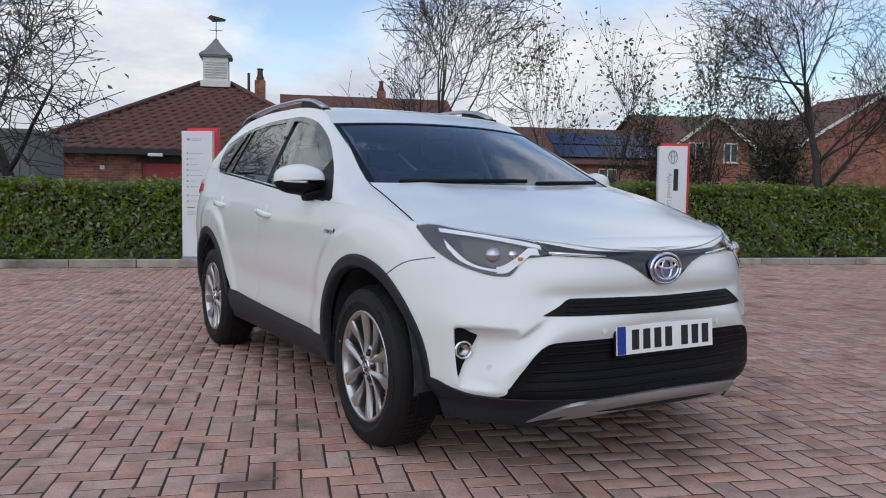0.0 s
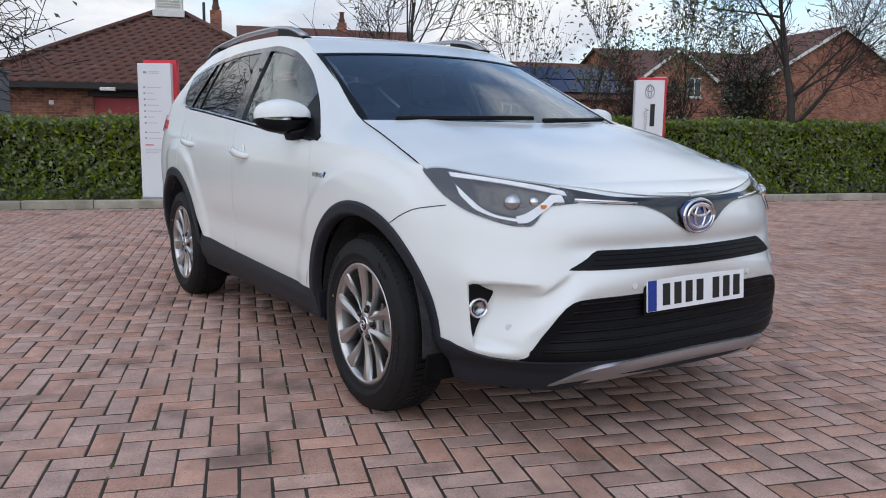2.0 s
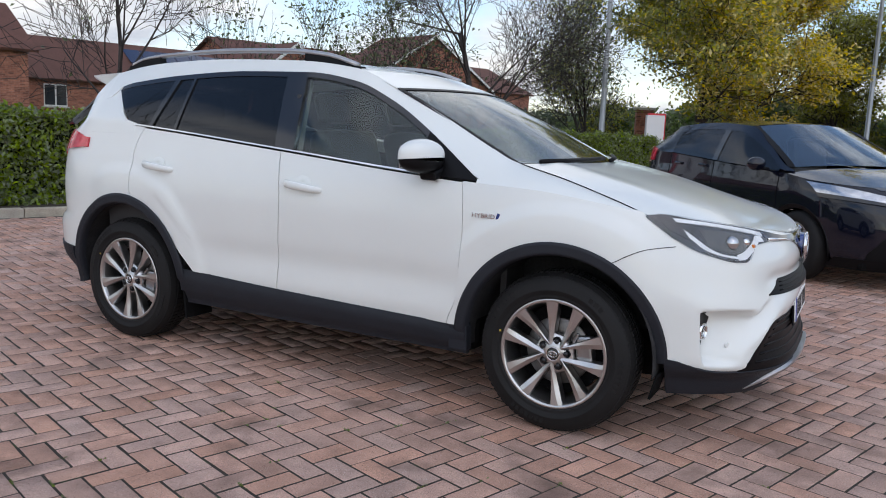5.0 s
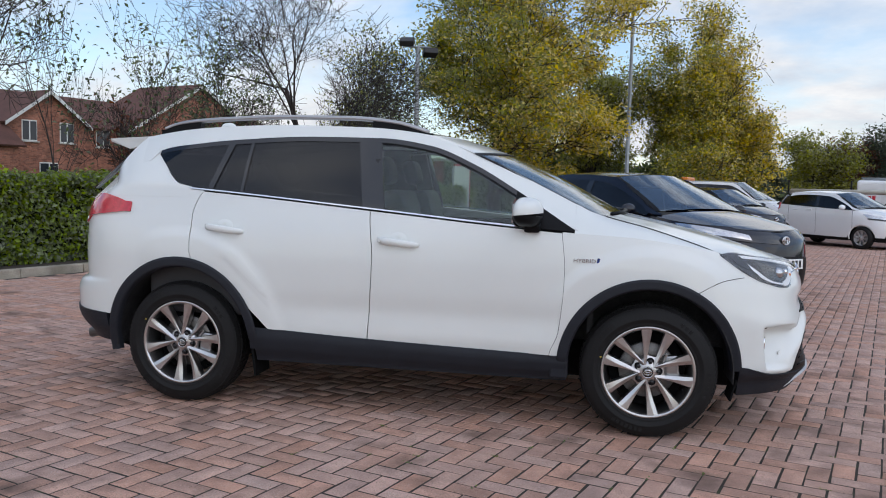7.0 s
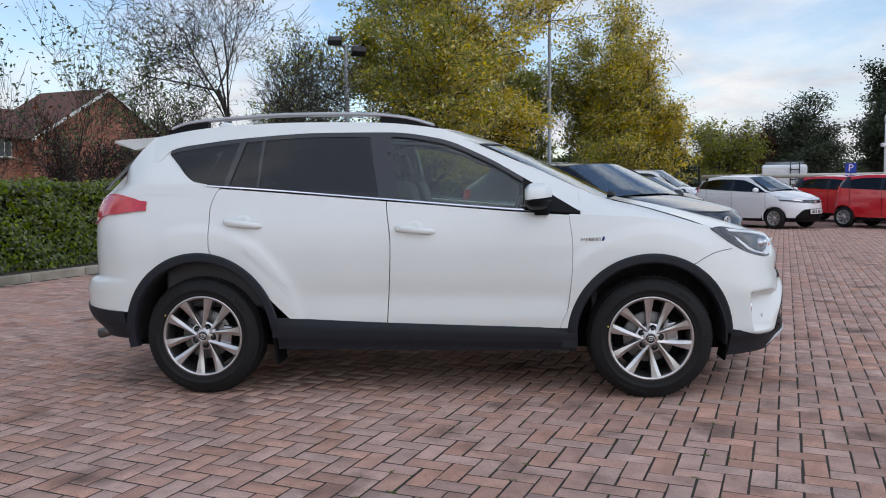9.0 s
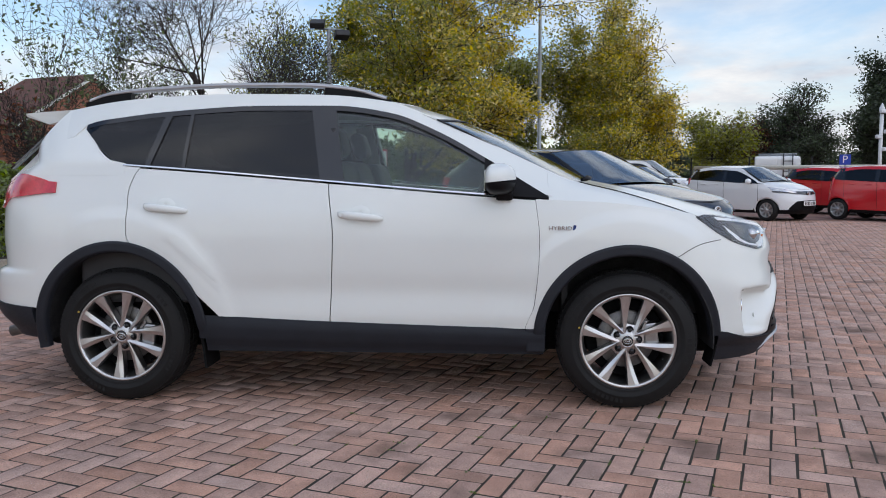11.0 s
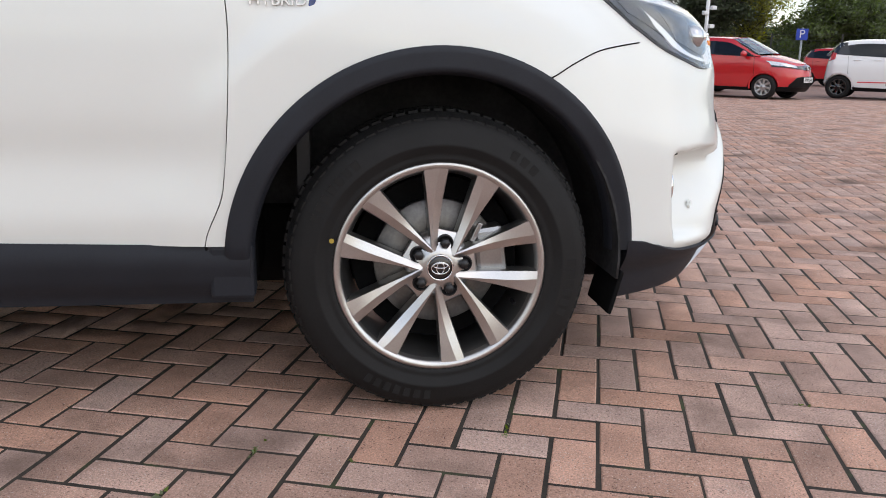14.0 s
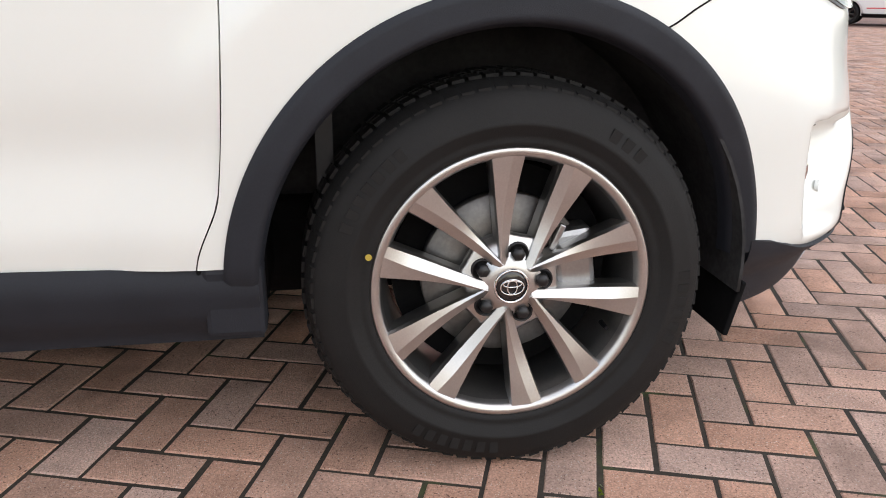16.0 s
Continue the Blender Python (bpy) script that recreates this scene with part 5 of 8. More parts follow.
    def spoiler(u, v):
        yy = lerp(-1, 1, u)
        x = lerp(-1.66, -2.0 + 0.05 * yy * yy, v)
        return (x, yy * lerp(0.618, 0.575, v), B.roofz(-1.69) + 0.035 * (1 - yy * yy) * (1 - 0.4 * v) + 0.003 - 0.012 * v)
    shell("roof_spoiler", spoiler, span(0, 1, 25), span(0, 1, 8), PEARL, car, "pearl-white roof spoiler", thick=0.02, turn=False)
    for sg in (-1, 1):
        bm = bmesh.new()
        vs = [bm.verts.new(p) for p in ((-1.68, sg * 0.61, 1.565), (-1.99, sg * 0.575, 1.552), (-1.99, sg * 0.565, 1.535), (-1.85, sg * 0.585, 1.49), (-1.72, sg * 0.6, 1.52),
                                        (-1.68, sg * 0.5, 1.565), (-1.99, sg * 0.5, 1.56), (-1.99, sg * 0.5, 1.54), (-1.85, sg * 0.5, 1.49), (-1.72, sg * 0.5, 1.52))]
        bm.faces.new(vs[:5]); bm.faces.new(vs[5:][::-1])
        for k in range(5):
            bm.faces.new((vs[k], vs[(k + 1) % 5], vs[5 + (k + 1) % 5], vs[5 + k]))
        part("spoiler_end", bm, PEARL, car, "pearl-white spoiler end")
    tube("exhaust_pipe", [(-1.9, -0.5, 0.33), (-2.08, -0.52, 0.32), (-2.17, -0.53, 0.30)], 0.032, STEEL, car, "steel exhaust pipe", 16)

    # roof rails and aerial
    for sg in (-1, 1):
        pts = [(-1.6, sg * 0.585, 1.615), (-1.5, sg * 0.583, 1.648), (-1.2, sg * 0.58, 1.676), (-0.8, sg * 0.578, 1.692), (-0.4, sg * 0.577, 1.688), (-0.12, sg * 0.577, 1.662), (0.06, sg * 0.577, 1.612)]
        fx = spline([(p[0], p[2]) for p in pts])
        path = [(x, sg * 0.58, fx(x)) for x in span(-1.6, 0.06, 30)]
        verts, faces = [], []
        for i, p in enumerate(path):
            for dy, dz in ((-0.024, -0.004), (-0.018, 0.011), (0.0, 0.016), (0.018, 0.011), (0.024, -0.004), (0.0, -0.012)):
                verts.append((p[0], p[1] + dy, p[2] + dz))
            if i:
                o = (i - 1) * 6
                faces += [(o + k, o + (k + 1) % 6, o + 6 + (k + 1) % 6, o + 6 + k) for k in range(6)]
        faces += [tuple(range(6)), tuple(range(len(verts) - 6, len(verts)))]
        rl = link("roof_rail", mesh_of("roof_rail", verts, faces, SATIN), car, "satin silver roof rail")
        for x0, x1, hgt in ((-1.62, -1.36, 0.02), (-0.27, 0.09, 0.022)):
            vs2, fs2 = [], []
            for i, x in enumerate(span(x0, x1, 10)):
                zt, zb = fx(x) - 0.006, B.roofz(x) - 0.01
                for dy, z in ((-0.027, zb), (-0.023, zt), (0.023, zt), (0.027, zb)):
                    vs2.append((x, sg * 0.58 + dy, z))
                if i:
                    o = (i - 1) * 4
                    fs2 += [(o + k, o + (k + 1) % 4, o + 4 + (k + 1) % 4, o + 4 + k) for k in range(4)]
            fs2 += [(0, 1, 2, 3), (36, 37, 38, 39)]
            link("rail_foot", mesh_of("rail_foot", vs2, fs2, PLASTIC, False), rl, "black rail foot")
    bm = bmesh.new()
    bmesh.ops.create_uvsphere(bm, u_segments=14, v_segments=10, radius=1)
    bmesh.ops.scale(bm, vec=(0.055, 0.014, 0.03), verts=bm.verts)
    bmesh.ops.translate(bm, vec=(-1.42, -0.1, 1.665), verts=bm.verts)
    part("roof_aerial", bm, PEARL, car, "white fin aerial", smooth=True)

    # door handles with their dished recess
    for side in (1, -1):
        for x, z, key in ((-0.03, 0.99, True), (-1.055, 1.03, False)):
            y0 = B.side_y(x, z)
            bm = bmesh.new()
            for i, (xx, ww, out) in enumerate(((-0.118, 0.012, 0.01), (-0.1, 0.02, 0.028), (-0.05, 0.021, 0.04), (0.03, 0.02, 0.04), (0.09, 0.018, 0.03), (0.118, 0.01, 0.01))):
                ring = []
                for k in range(10):
                    t = 2 * math.pi * k / 10
                    ring.append(bm.verts.new((x + xx, -side * (y0 + out - 0.013 + 0.013 * math.cos(t)), z - 0.012 * (xx / 0.12) + ww * math.sin(t))))
                if i:
                    for k in range(10):
                        bm.faces.new((prev[k], prev[(k + 1) % 10], ring[(k + 1) % 10], ring[k]))
                else:
                    bm.faces.new(ring)
                prev = ring
            bm.faces.new(prev[::-1])
            hd = part("door_handle", bm, PEARL, car, "pearl-white door handle", smooth=True)
            if key:
                bm = bmesh.new()
                add_cyl(bm, 0.011, 0.01, 0.012, pose(x - 0.095, -side * (y0 + 0.029), z + 0.01, 90, 0, 0), 18)
                part("lock_cover", bm, PEARL, hd, "round lock cover")
            def dish(u, v):
                t, r = 2 * math.pi * u, lerp(0.02, 1.0, v)
                px, pz = x + 0.05 * r * math.cos(t), z + 0.02 + 0.034 * r * math.sin(t)
                q = B.side(px, pz)
                return (q[0], q[1] - 0.0035 * math.sin(math.pi * r) - 0.0008, q[2])
            shell("handle_recess", dish, span(0, 1, 29), span(0, 1, 7), PEARL, car, "dished recess behind the handle", thick=0.003, flip=side < 0)

    # door mirrors
    for sg in (-1, 1):
        bm = bmesh.new()
        bmesh.ops.create_uvsphere(bm, u_segments=32, v_segments=22, radius=1)
        for v in bm.verts:
            x, y, z = v.co
            sq = lambda t: math.copysign(abs(t) ** 0.72, t)
            x, y, z = sq(x), sq(y), sq(z)
            out = y * sg
            v.co = ((x * 0.088 if x > 0 else x * 0.07) * (1 - 0.25 * max(0, out)) - 0.03 * max(0, out) ** 2, y * 0.124, z * (0.084 if z > 0 else 0.075) * (1 - 0.22 * max(0, -out)) * (1 - 0.12 * max(0, out)))
        upper = bm.copy()
        bmesh.ops.bisect_plane(upper, geom=upper.verts[:] + upper.edges[:] + upper.faces[:], plane_co=(0, 0, -0.005), plane_no=(0.1, 0, -1), clear_outer=True)
        bmesh.ops.bisect_plane(bm, geom=bm.verts[:] + bm.edges[:] + bm.faces[:], plane_co=(0, 0, -0.005), plane_no=(0.1, 0, 1), clear_outer=True)
        bmesh.ops.scale(bm, vec=(0.97, 0.97, 0.97), verts=bm.verts)
        mm = pose(0.672, sg * 0.952, 1.172, 0, 0, 0)
        mir = part("door_mirror", upper, PEARL, car, "white door mirror cap", smooth=True)
        mir.matrix_local = mm
        part("mirror_base", bm, PLASTIC, mir, "black mirror underside", smooth=True)
        tube("indicator_strip", [(0.072 - 0.1 * t * t * 0.9, sg * (-0.06 + 0.17 * t), -0.018) for t in span(0.2, 1, 9)], 0.007, CHROME, mir, "clear indicator strip")
        bm = bmesh.new()
        add_box(bm, (0.006, 0.16, 0.1), (-0.066, 0, 0.0), bevel=0.002)
        part("mirror_glass", bm, CHROME, mir, "mirror glass")
        bm = bmesh.new()
        add_box(bm, (0.085, 0.14, 0.045), (0.03, -sg * 0.075, -0.068), (sg * -12, 0, 0), 0.012)
        part("mirror_arm", bm, PLASTIC, mir, "black mirror arm")

    # wipers and cowl
    def cowl(u, v):
        yy = lerp(-1, 1, u)
        c = 1 - yy * yy
        return (lerp(1.045, 1.10, v) + 0.15 * c, yy * 0.752, lerp(1.165, 1.13, v) - 0.004 * c)
    shell("scuttle", cowl, span(0, 1, 30), span(0, 1, 4), PLASTIC, car, "black scuttle panel", thick=0.01, turn=True)
    def on_screen(y, f):
        yy = y / 0.745
        c = 1 - abs(yy) ** 2.1
        z = lerp(1.155, 1.595, f)
        return (B.ap_x(z) + lerp(0.17, 0.14, f) * c + 0.012, y, z + 0.022 * math.sin(math.pi * f) * c + 0.008)
    for pts in (((-0.62, 0.02), (-0.35, 0.03), (-0.05, 0.04), (0.05, 0.042)), ((0.1, 0.02), (0.35, 0.035), (0.6, 0.055))):
        tube("wiper", [on_screen(*p) for p in pts], 0.011, PLASTIC, car, "black wiper")

    # word badge on both wings
    for side in (-1, 1):
        me = text_mesh("HYBRID", 0.034, CHROME, 0.0035)
        tb = link("wing_badge", me, car, "chrome word badge")
        y = B.side_y(1.0, 0.93) + B.flared(1.0, 0.93) + 0.0035
        tb.matrix_local = pose(0.982, side * y, 0.93, 90, 0, (-3 if side < 0 else 183)) @ Matrix.Diagonal((1.0, 0.85, 1, 1)) 
        box_part("badge_tail", (0.014, 0.006, 0.03), (1.052, side * (B.side_y(1.052, 0.932) + B.flared(1.052, 0.932)), 0.932), EMBLEM_BLUE, car, "blue tail of the word badge", (0, 14, 0), 0.003)

    # underbody, mud flap
    bm = bmesh.new()
    add_box(bm, (3.9, 1.15, 0.22), (0.0, 0, 0.34), bevel=0.05)
    part("underbody", bm, UNDERSIDE, car, "dark underbody")
    bm = bmesh.new()
    add_box(bm, (1.78, 1.62, 0.2), (0.02, 0, 0.36), bevel=0.05)
    part("floor_pan", bm, UNDERSIDE, car, "dark floor pan")
    for x in (1.33, -1.33):
        bm = bmesh.new()
        add_cyl(bm, 0.03, 0.03, 1.4, pose(x, 0, 0.33, 90, 0, 0), 12)
        part("axle", bm, UNDERSIDE, car)
    for x in (1.33, -1.33):
        for sg in (-1, 1):
            box_part("wheel_well", (0.98, 0.04, 0.62), (x, sg * 0.52, 0.55), LINER, car, "black wheel well wall")
    for sg in (-1, 1):
        box_part("mud_flap", (0.012, 0.16, 0.11), (1.765, sg * 0.78, 0.275), UNDERSIDE, car, "small black flap", (0, 14, 0), 0.004)
        box_part("mud_flap", (0.015, 0.2, 0.2), (-0.885, sg * 0.78, 0.28), UNDERSIDE, car, "small black flap", (0, -6, 0), 0.004)
        box_part("sill_end", (0.098, 0.06, 0.128), (0.864, sg * 0.868, 0.356), CLADDING, car, "dark sill end", (sg * -6, 0, 0), 0.01)

    # wheels
    w1 = detailed_wheel(car, 0)
    w1.matrix_local = pose(1.33, -0.785, 0.353, 0, 0, 0)
    for x, y, turn, rot in ((-1.33, -0.785, 14, 0), (1.33, 0.785, 30, 180), (-1.33, 0.785, 50, 180)):
        w = copy_thing(w1, pose(x, y, 0.353, 0, 0, rot) @ pose(0, 0, 0, 0, turn, 0))
    cabin(car)


def seat(parent, x, y, w, rec, tall, mat):
    bm = bmesh.new()
    add_box(bm, (0.5, w, 0.16), (0.0, 0, 0.0), (0, -6, 0), 0.06, 3)
    st = part("seat", bm, mat, parent, "leather seat", smooth=True)
    st.matrix_local = pose(x, y, 0.66)
    bm = bmesh.new()
    add_box(bm, (0.15, w, tall), (-0.3, 0, tall / 2 + 0.02), (0, rec, 0), 0.06, 3)
    part("backrest", bm, mat, st, smooth=True)
    for q in ((0,) if w < 0.7 else (-w * 0.3, w * 0.3)):
        bm = bmesh.new()
        add_box(bm, (0.09, 0.25, 0.17), (-0.3 - tall * 0.25, q, tall + 0.13), (0, rec, 0), 0.04, 3)
        part("headrest", bm, mat, st, smooth=True)
    return st


def cabin(car):
    seat(car, 0.2, -0.37, 0.52, -16, 0.6, LEATHER)
    seat(car, 0.2, 0.37, 0.52, -16, 0.6, LEATHER)
    seat(car, -0.75, 0, 1.3, -18, 0.58, LEATHER)
    bm = bmesh.new()
    add_box(bm, (0.42, 1.4, 0.3), (0.86, 0, 0.93), (0, 8, 0), 0.09, 3)
    part("dashboard", bm, DARK_TRIM, car, "dark dashboard", smooth=True)
    bm = bmesh.new()
    add_box(bm, (1.1, 0.24, 0.3), (0.35, 0, 0.66), bevel=0.05)
    part("centre_console", bm, DARK_TRIM, car, "dark console")
    pts = [(0.185 * math.cos(t), 0.185 * math.sin(t), 0) for t in span(0, 2 * math.pi, 33)]
    sw = tube("steering_wheel", pts, 0.017, DARK_TRIM, car, "dark steering wheel", 8)
    sw.matrix_local = pose(0.52, -0.37, 0.99, 0, -66, 0)
    bm = bmesh.new()
    add_box(bm, (0.16, 0.3, 0.03), (0, 0, -0.02), bevel=0.012)
    part("wheel_boss", bm, DARK_TRIM, sw)
    # headlining, pillar trims, inner door skins
    B = suv_body
    def lining(u, v):
        x = lerp(-1.6, 0.1, u)
        yy = lerp(-1, 1, v)
        return (x + 0.12 * (1 - yy * yy) * smooth01((u - 0.6) / 0.4), yy * (B.roofy(x) - 0.02), B.roofz(x) - 0.045 + 0.02 * (1 - yy * yy))
    shell("headlining", lining, span(0, 1, 14), span(0, 1, 10), PALE_TRIM, car, "pale headlining", thick=0.01)
    for sg in (-1, 1):
        box_part("inner_pillar", (0.12, 0.03, 0.42), (-0.24, sg * 0.69, 1.34), PALE_TRIM, car, "pale pillar trim", (sg * 22, -8, 0), 0.01)
        box_part("inner_door", (0.95, 0.05, 0.6), (0.32, sg * 0.8, 0.78), DARK_TRIM, car, "dark door lining", bevel=0.02)
        tube("front_pillar_trim", [(0.92, sg * 0.70, 1.17), (0.5, sg * 0.62, 1.39), (0.05, sg * 0.55, 1.55)], 0.03, PALE_TRIM, car, "pale pillar trim", 8)
        box_part("rear_inner_side", (1.25, 0.05, 0.6), (-0.95, sg * 0.8, 0.82), DARK_TRIM, car, "dark side lining", bevel=0.02)
        tube("seat_belt", [(-0.2, sg * 0.73, 1.45), (-0.19, sg * 0.72, 1.1), (-0.1, sg * 0.66, 0.75)], 0.014, DARK_TRIM, car, "grey seat belt", 6)
    box_part("floor_carpet", (2.6, 1.5, 0.02), (-0.4, 0, 0.5), DARK_TRIM, car, "dark carpet")
    box_part("bulkhead", (0.03, 1.5, 0.6), (1.02, 0, 0.76), DARK_TRIM, car, "dark bulkhead")
    box_part("mirror_inside", (0.03, 0.2, 0.06), (0.40, 0.0, 1.46), DARK_TRIM, car, "rear-view mirror", bevel=0.01)


DRL = material("white_light_guide", (0.86, 0.88, 0.9), 0.2, var=0.03, scale=20, fine=0, coat=0.6)
finish_suv(suv)


# ---- buildings behind the hedge ----
def brick_material(name, color, mortar):
    m = material(name, color, 0.85, var=0.25, scale=1.5, fine=9, bump=0.2, bump_scale=40)
    n, l = m.node_tree.nodes, m.node_tree.links
    b = n["Principled BSDF"]
    old = b.inputs["Base Color"].links[0].from_socket
    tc, sep, add, com = n.new("ShaderNodeTexCoord"), n.new("ShaderNodeSeparateXYZ"), n.new("ShaderNodeMath"), n.new("ShaderNodeCombineXYZ")
    l.new(tc.outputs["Object"], sep.inputs[0])
    l.new(sep.outputs[0], add.inputs[0]); l.new(sep.outputs[1], add.inputs[1])
    l.new(add.outputs[0], com.inputs[0]); l.new(sep.outputs[2], com.inputs[1])
    t = n.new("ShaderNodeTexBrick")
    t.inputs["Scale"].default_value, t.inputs["Mortar Size"].default_value = 1.0, 0.006
    t.inputs["Brick Width"].default_value, t.inputs["Row Height"].default_value = 0.225, 0.075
    t.inputs["Color1"].default_value, t.inputs["Color2"].default_value, t.inputs["Mortar"].default_value = (1.15, 1.05, 1.0, 1), (0.55, 0.5, 0.5, 1), (*mortar, 1)
    l.new(com.outputs[0], t.inputs["Vector"])
    x = n.new("ShaderNodeMix")
    x.data_type, x.blend_type = "RGBA", "MULTIPLY"
    x.inputs[0].default_value = 1.0
    l.new(old, x.inputs[6]); l.new(t.outputs["Color"], x.inputs[7])
    l.new(x.outputs[2], b.inputs["Base Color"])
    return m


BRICKWORK = brick_material("red_brickwork", (0.38, 0.16, 0.10), (1.0, 1.3, 1.5))
KM = Matrix.Translation(K0) @ pose(0, 0, 0, 0, 0, math.degrees(KA) )       # local x along the kerb, local y behind it


def tile_piece(w, h):
    """One interlocking pantile: a double roll across, a thick lower lip. x across, y up the slope."""
    v, f = [], []
    n = 8
    for j, (yy, lift) in enumerate(((0.0, -0.035), (0.0, 0.0), (h + 0.06, -0.025))):
        for i in range(n + 1):
            t = i / n
            v.append((w * t, yy, lift + 0.045 * (0.5 - 0.5 * math.cos(2 * math.pi * t)) + 0.02))
    for j in range(2):
        for i in range(n):
            f.append((j * (n + 1) + i, j * (n + 1) + i + 1, (j + 1) * (n + 1) + i + 1, (j + 1) * (n + 1) + i))
    return v, f


def tiled_slope(parent, a, b, c, d, singles):
    """Lay tiles over the roof face with eave a-b and ridge d-c (points in the parent's space)."""
    a, b, c, d = (Vector(p) for p in (a, b, c, d))
    ux = (b - a).normalized()
    nrm = ux.cross(d - a).normalized()
    uy = nrm.cross(ux)
    if uy.z < 0:
        uy, nrm = -uy, -nrm
    H = (d - a).dot(uy)
    w, h = 0.33, 0.32
    v, f = tile_piece(w, h)
    me = mesh_of("roof_tile", v, f, ROOF_TILE)
    base = Matrix((ux, uy, nrm)).transposed().to_4x4()
    rows = int(H / h) + 1
    made, rest = 0, []
    L0, L1 = (d - a).dot(ux), (c - a).dot(ux)
    Lb = (b - a).dot(ux)
    rng = random.Random(5)
    for r in range(rows):
        t = min(1.0, r * h / H)
        x0, x1 = lerp(0, L0, t), lerp(Lb, L1, t)
        for k in range(int((x1 - x0) / w) + 1):
            xx = min(x0 + k * w, x1 - w)
            if x1 - x0 < w:
                continue
            p = a + ux * xx + uy * (r * h) + nrm * rng.uniform(0, 0.006)
            if made < singles:
                o = link("roof_tile", me, parent)
                o.matrix_local = Matrix.Translation(p) @ base
                made += 1
            else:
                rest.append(Matrix.Translation(p) @ base)
    if rest:
        V = np.array(v)
        vs, fs = [], []
        for m in rest:
            M3, tr = np.array(m.to_3x3()), np.array(m.translation)
            o = len(vs)
            vs.extend((V @ M3.T + tr).tolist())
            fs.extend(tuple(i + o for i in q) for q in f)
        tagged(link("roof_tiles", mesh_of("roof_tiles", vs, fs, ROOF_TILE), parent), kind="stuff")


def poly_part(name, faces, mat, parent, label=""):
    bm = bmesh.new()
    for f in faces:
        bm.faces.new([bm.verts.new(p) for p in f])
    bmesh.ops.remove_doubles(bm, verts=bm.verts, dist=0.001)
    return part(name, bm, mat, parent, label)


def hip_building():
    h = thing("brick_outbuilding", "single-storey brick outbuilding with brown tiled hipped roof and white cupola", "building")
    h.matrix_world = KM
    x0, x1, y0, y1, ze = -5.1, 3.5, 12.1, 22.2, 2.28
    ax0, ax1, ay, az = -1.15, -0.15, 17.2, 4.85
    t = 0.3
    # walls with the openings left out
    def wall(xa, xb, za, zb):
        box_part("wall", (xb - xa, t, zb - za), ((xa + xb) / 2, y0 + t / 2, (za + zb) / 2), BRICKWORK, h, "red brick wall")
    wall(x0, -2.34, 0, ze); wall(-2.34, -0.1, 1.93, ze); wall(-0.1, 1.05, 0, ze); wall(1.05, 2.9, 1.95, ze); wall(2.9, x1, 0, ze)
    box_part("garage_door", (2.24, 0.06, 1.93), (-1.22, y0 + 0.14, 0.965), RED_DOOR, h, "red painted garage door")
    for k in range(9):
        box_part("door_batten", (0.02, 0.02, 1.9), (-2.2 + 0.25 * k, y0 + 0.104, 0.965), RED_DOOR, h)
    box_part("lintel", (2.5, 0.1, 0.14), (-1.22, y0 - 0.01, 2.0), DARK_WOOD, h, "dark timber lintel")
    box_part("shutter", (1.85, 0.06, 1.95), (1.975, y0 + 0.14, 0.975), GREY_PANEL, h, "plain grey panel")
    for xx in (x0, x1):
        box_part("side_wall", (t, y1 - y0 - t, ze), (xx + (t / 2 if xx < 0 else -t / 2), (y0 + y1) / 2 + t / 2, ze / 2), BRICKWORK, h, "red brick wall")
    box_part("back_wall", (x1 - x0, t, ze), ((x0 + x1) / 2, y1 + t / 2, ze / 2), BRICKWORK, h, "red brick wall")
    o = 0.42
    E = [(x0 - o, y0 - o, ze - 0.02), (x1 + o, y0 - o, ze - 0.02), (x1 + o, y1 + o, ze - 0.02), (x0 - o, y1 + o, ze - 0.02)]
    R = [(ax0, ay, az), (ax1, ay, az)]
    poly_part("roof_deck", [(E[0], E[1], R[1], R[0]), (E[1], E[2], R[1]), (E[2], E[3], R[0], R[1]), (E[3], E[0], R[0]), E[::-1]], DARK_WOOD, h, "roof deck and soffit")
    tiled_slope(h, E[0], E[1], R[1], R[0], 300)
    tiled_slope(h, E[1], E[2], R[1], R[1], 0)
    tiled_slope(h, E[3], E[0], R[0], R[0], 0)
    box_part("fascia", (x1 - x0 + 2 * o, 0.03, 0.16), ((x0 + x1) / 2, y0 - o - 0.02, ze - 0.08), DARK_WOOD, h, "dark fascia and gutter")
    for a, b in ((E[0], R[0]), (E[1], R[1]), (R[0], R[1])):
        tube("ridge_tile", [Vector(a).lerp(Vector(b), k / 16) + Vector((0, 0, 0.05)) for k in range(17)], 0.1, ROOF_TILE, h, "", 8)
    box_part("wall_lamp", (0.4, 0.12, 0.1), (-1.9, y0 - 0.42, 2.12), WHITE_WOOD, h, "small white bulkhead lamp", bevel=0.02)
    box_part("alarm_box", (0.12, 0.05, 0.12), (-3.4, y0 - 0.03, 1.75), WHITE_WOOD, h, "small white box", bevel=0.01)
    # cupola
    cx, cy, z = -0.65, ay, az - 0.12
    box_part("cupola_base", (1.0, 1.0, 0.22), (cx, cy, z + 0.1), WHITE_WOOD, h, "white boarded cupola base", bevel=0.01)
    box_part("cupola_body", (0.84, 0.84, 0.85), (cx, cy, z + 0.6), WHITE_WOOD, h, "white louvred cupola", bevel=0.01)
    for k in range(7):
        box_part("louvre", (0.7, 0.06, 0.055), (cx, cy - 0.43, z + 0.33 + 0.085 * k), WHITE_WOOD, h, "", (28, 0, 0))
    box_part("cupola_cornice", (1.06, 1.06, 0.06), (cx, cy, z + 1.05), LEAD, h, "lead cornice", bevel=0.01)
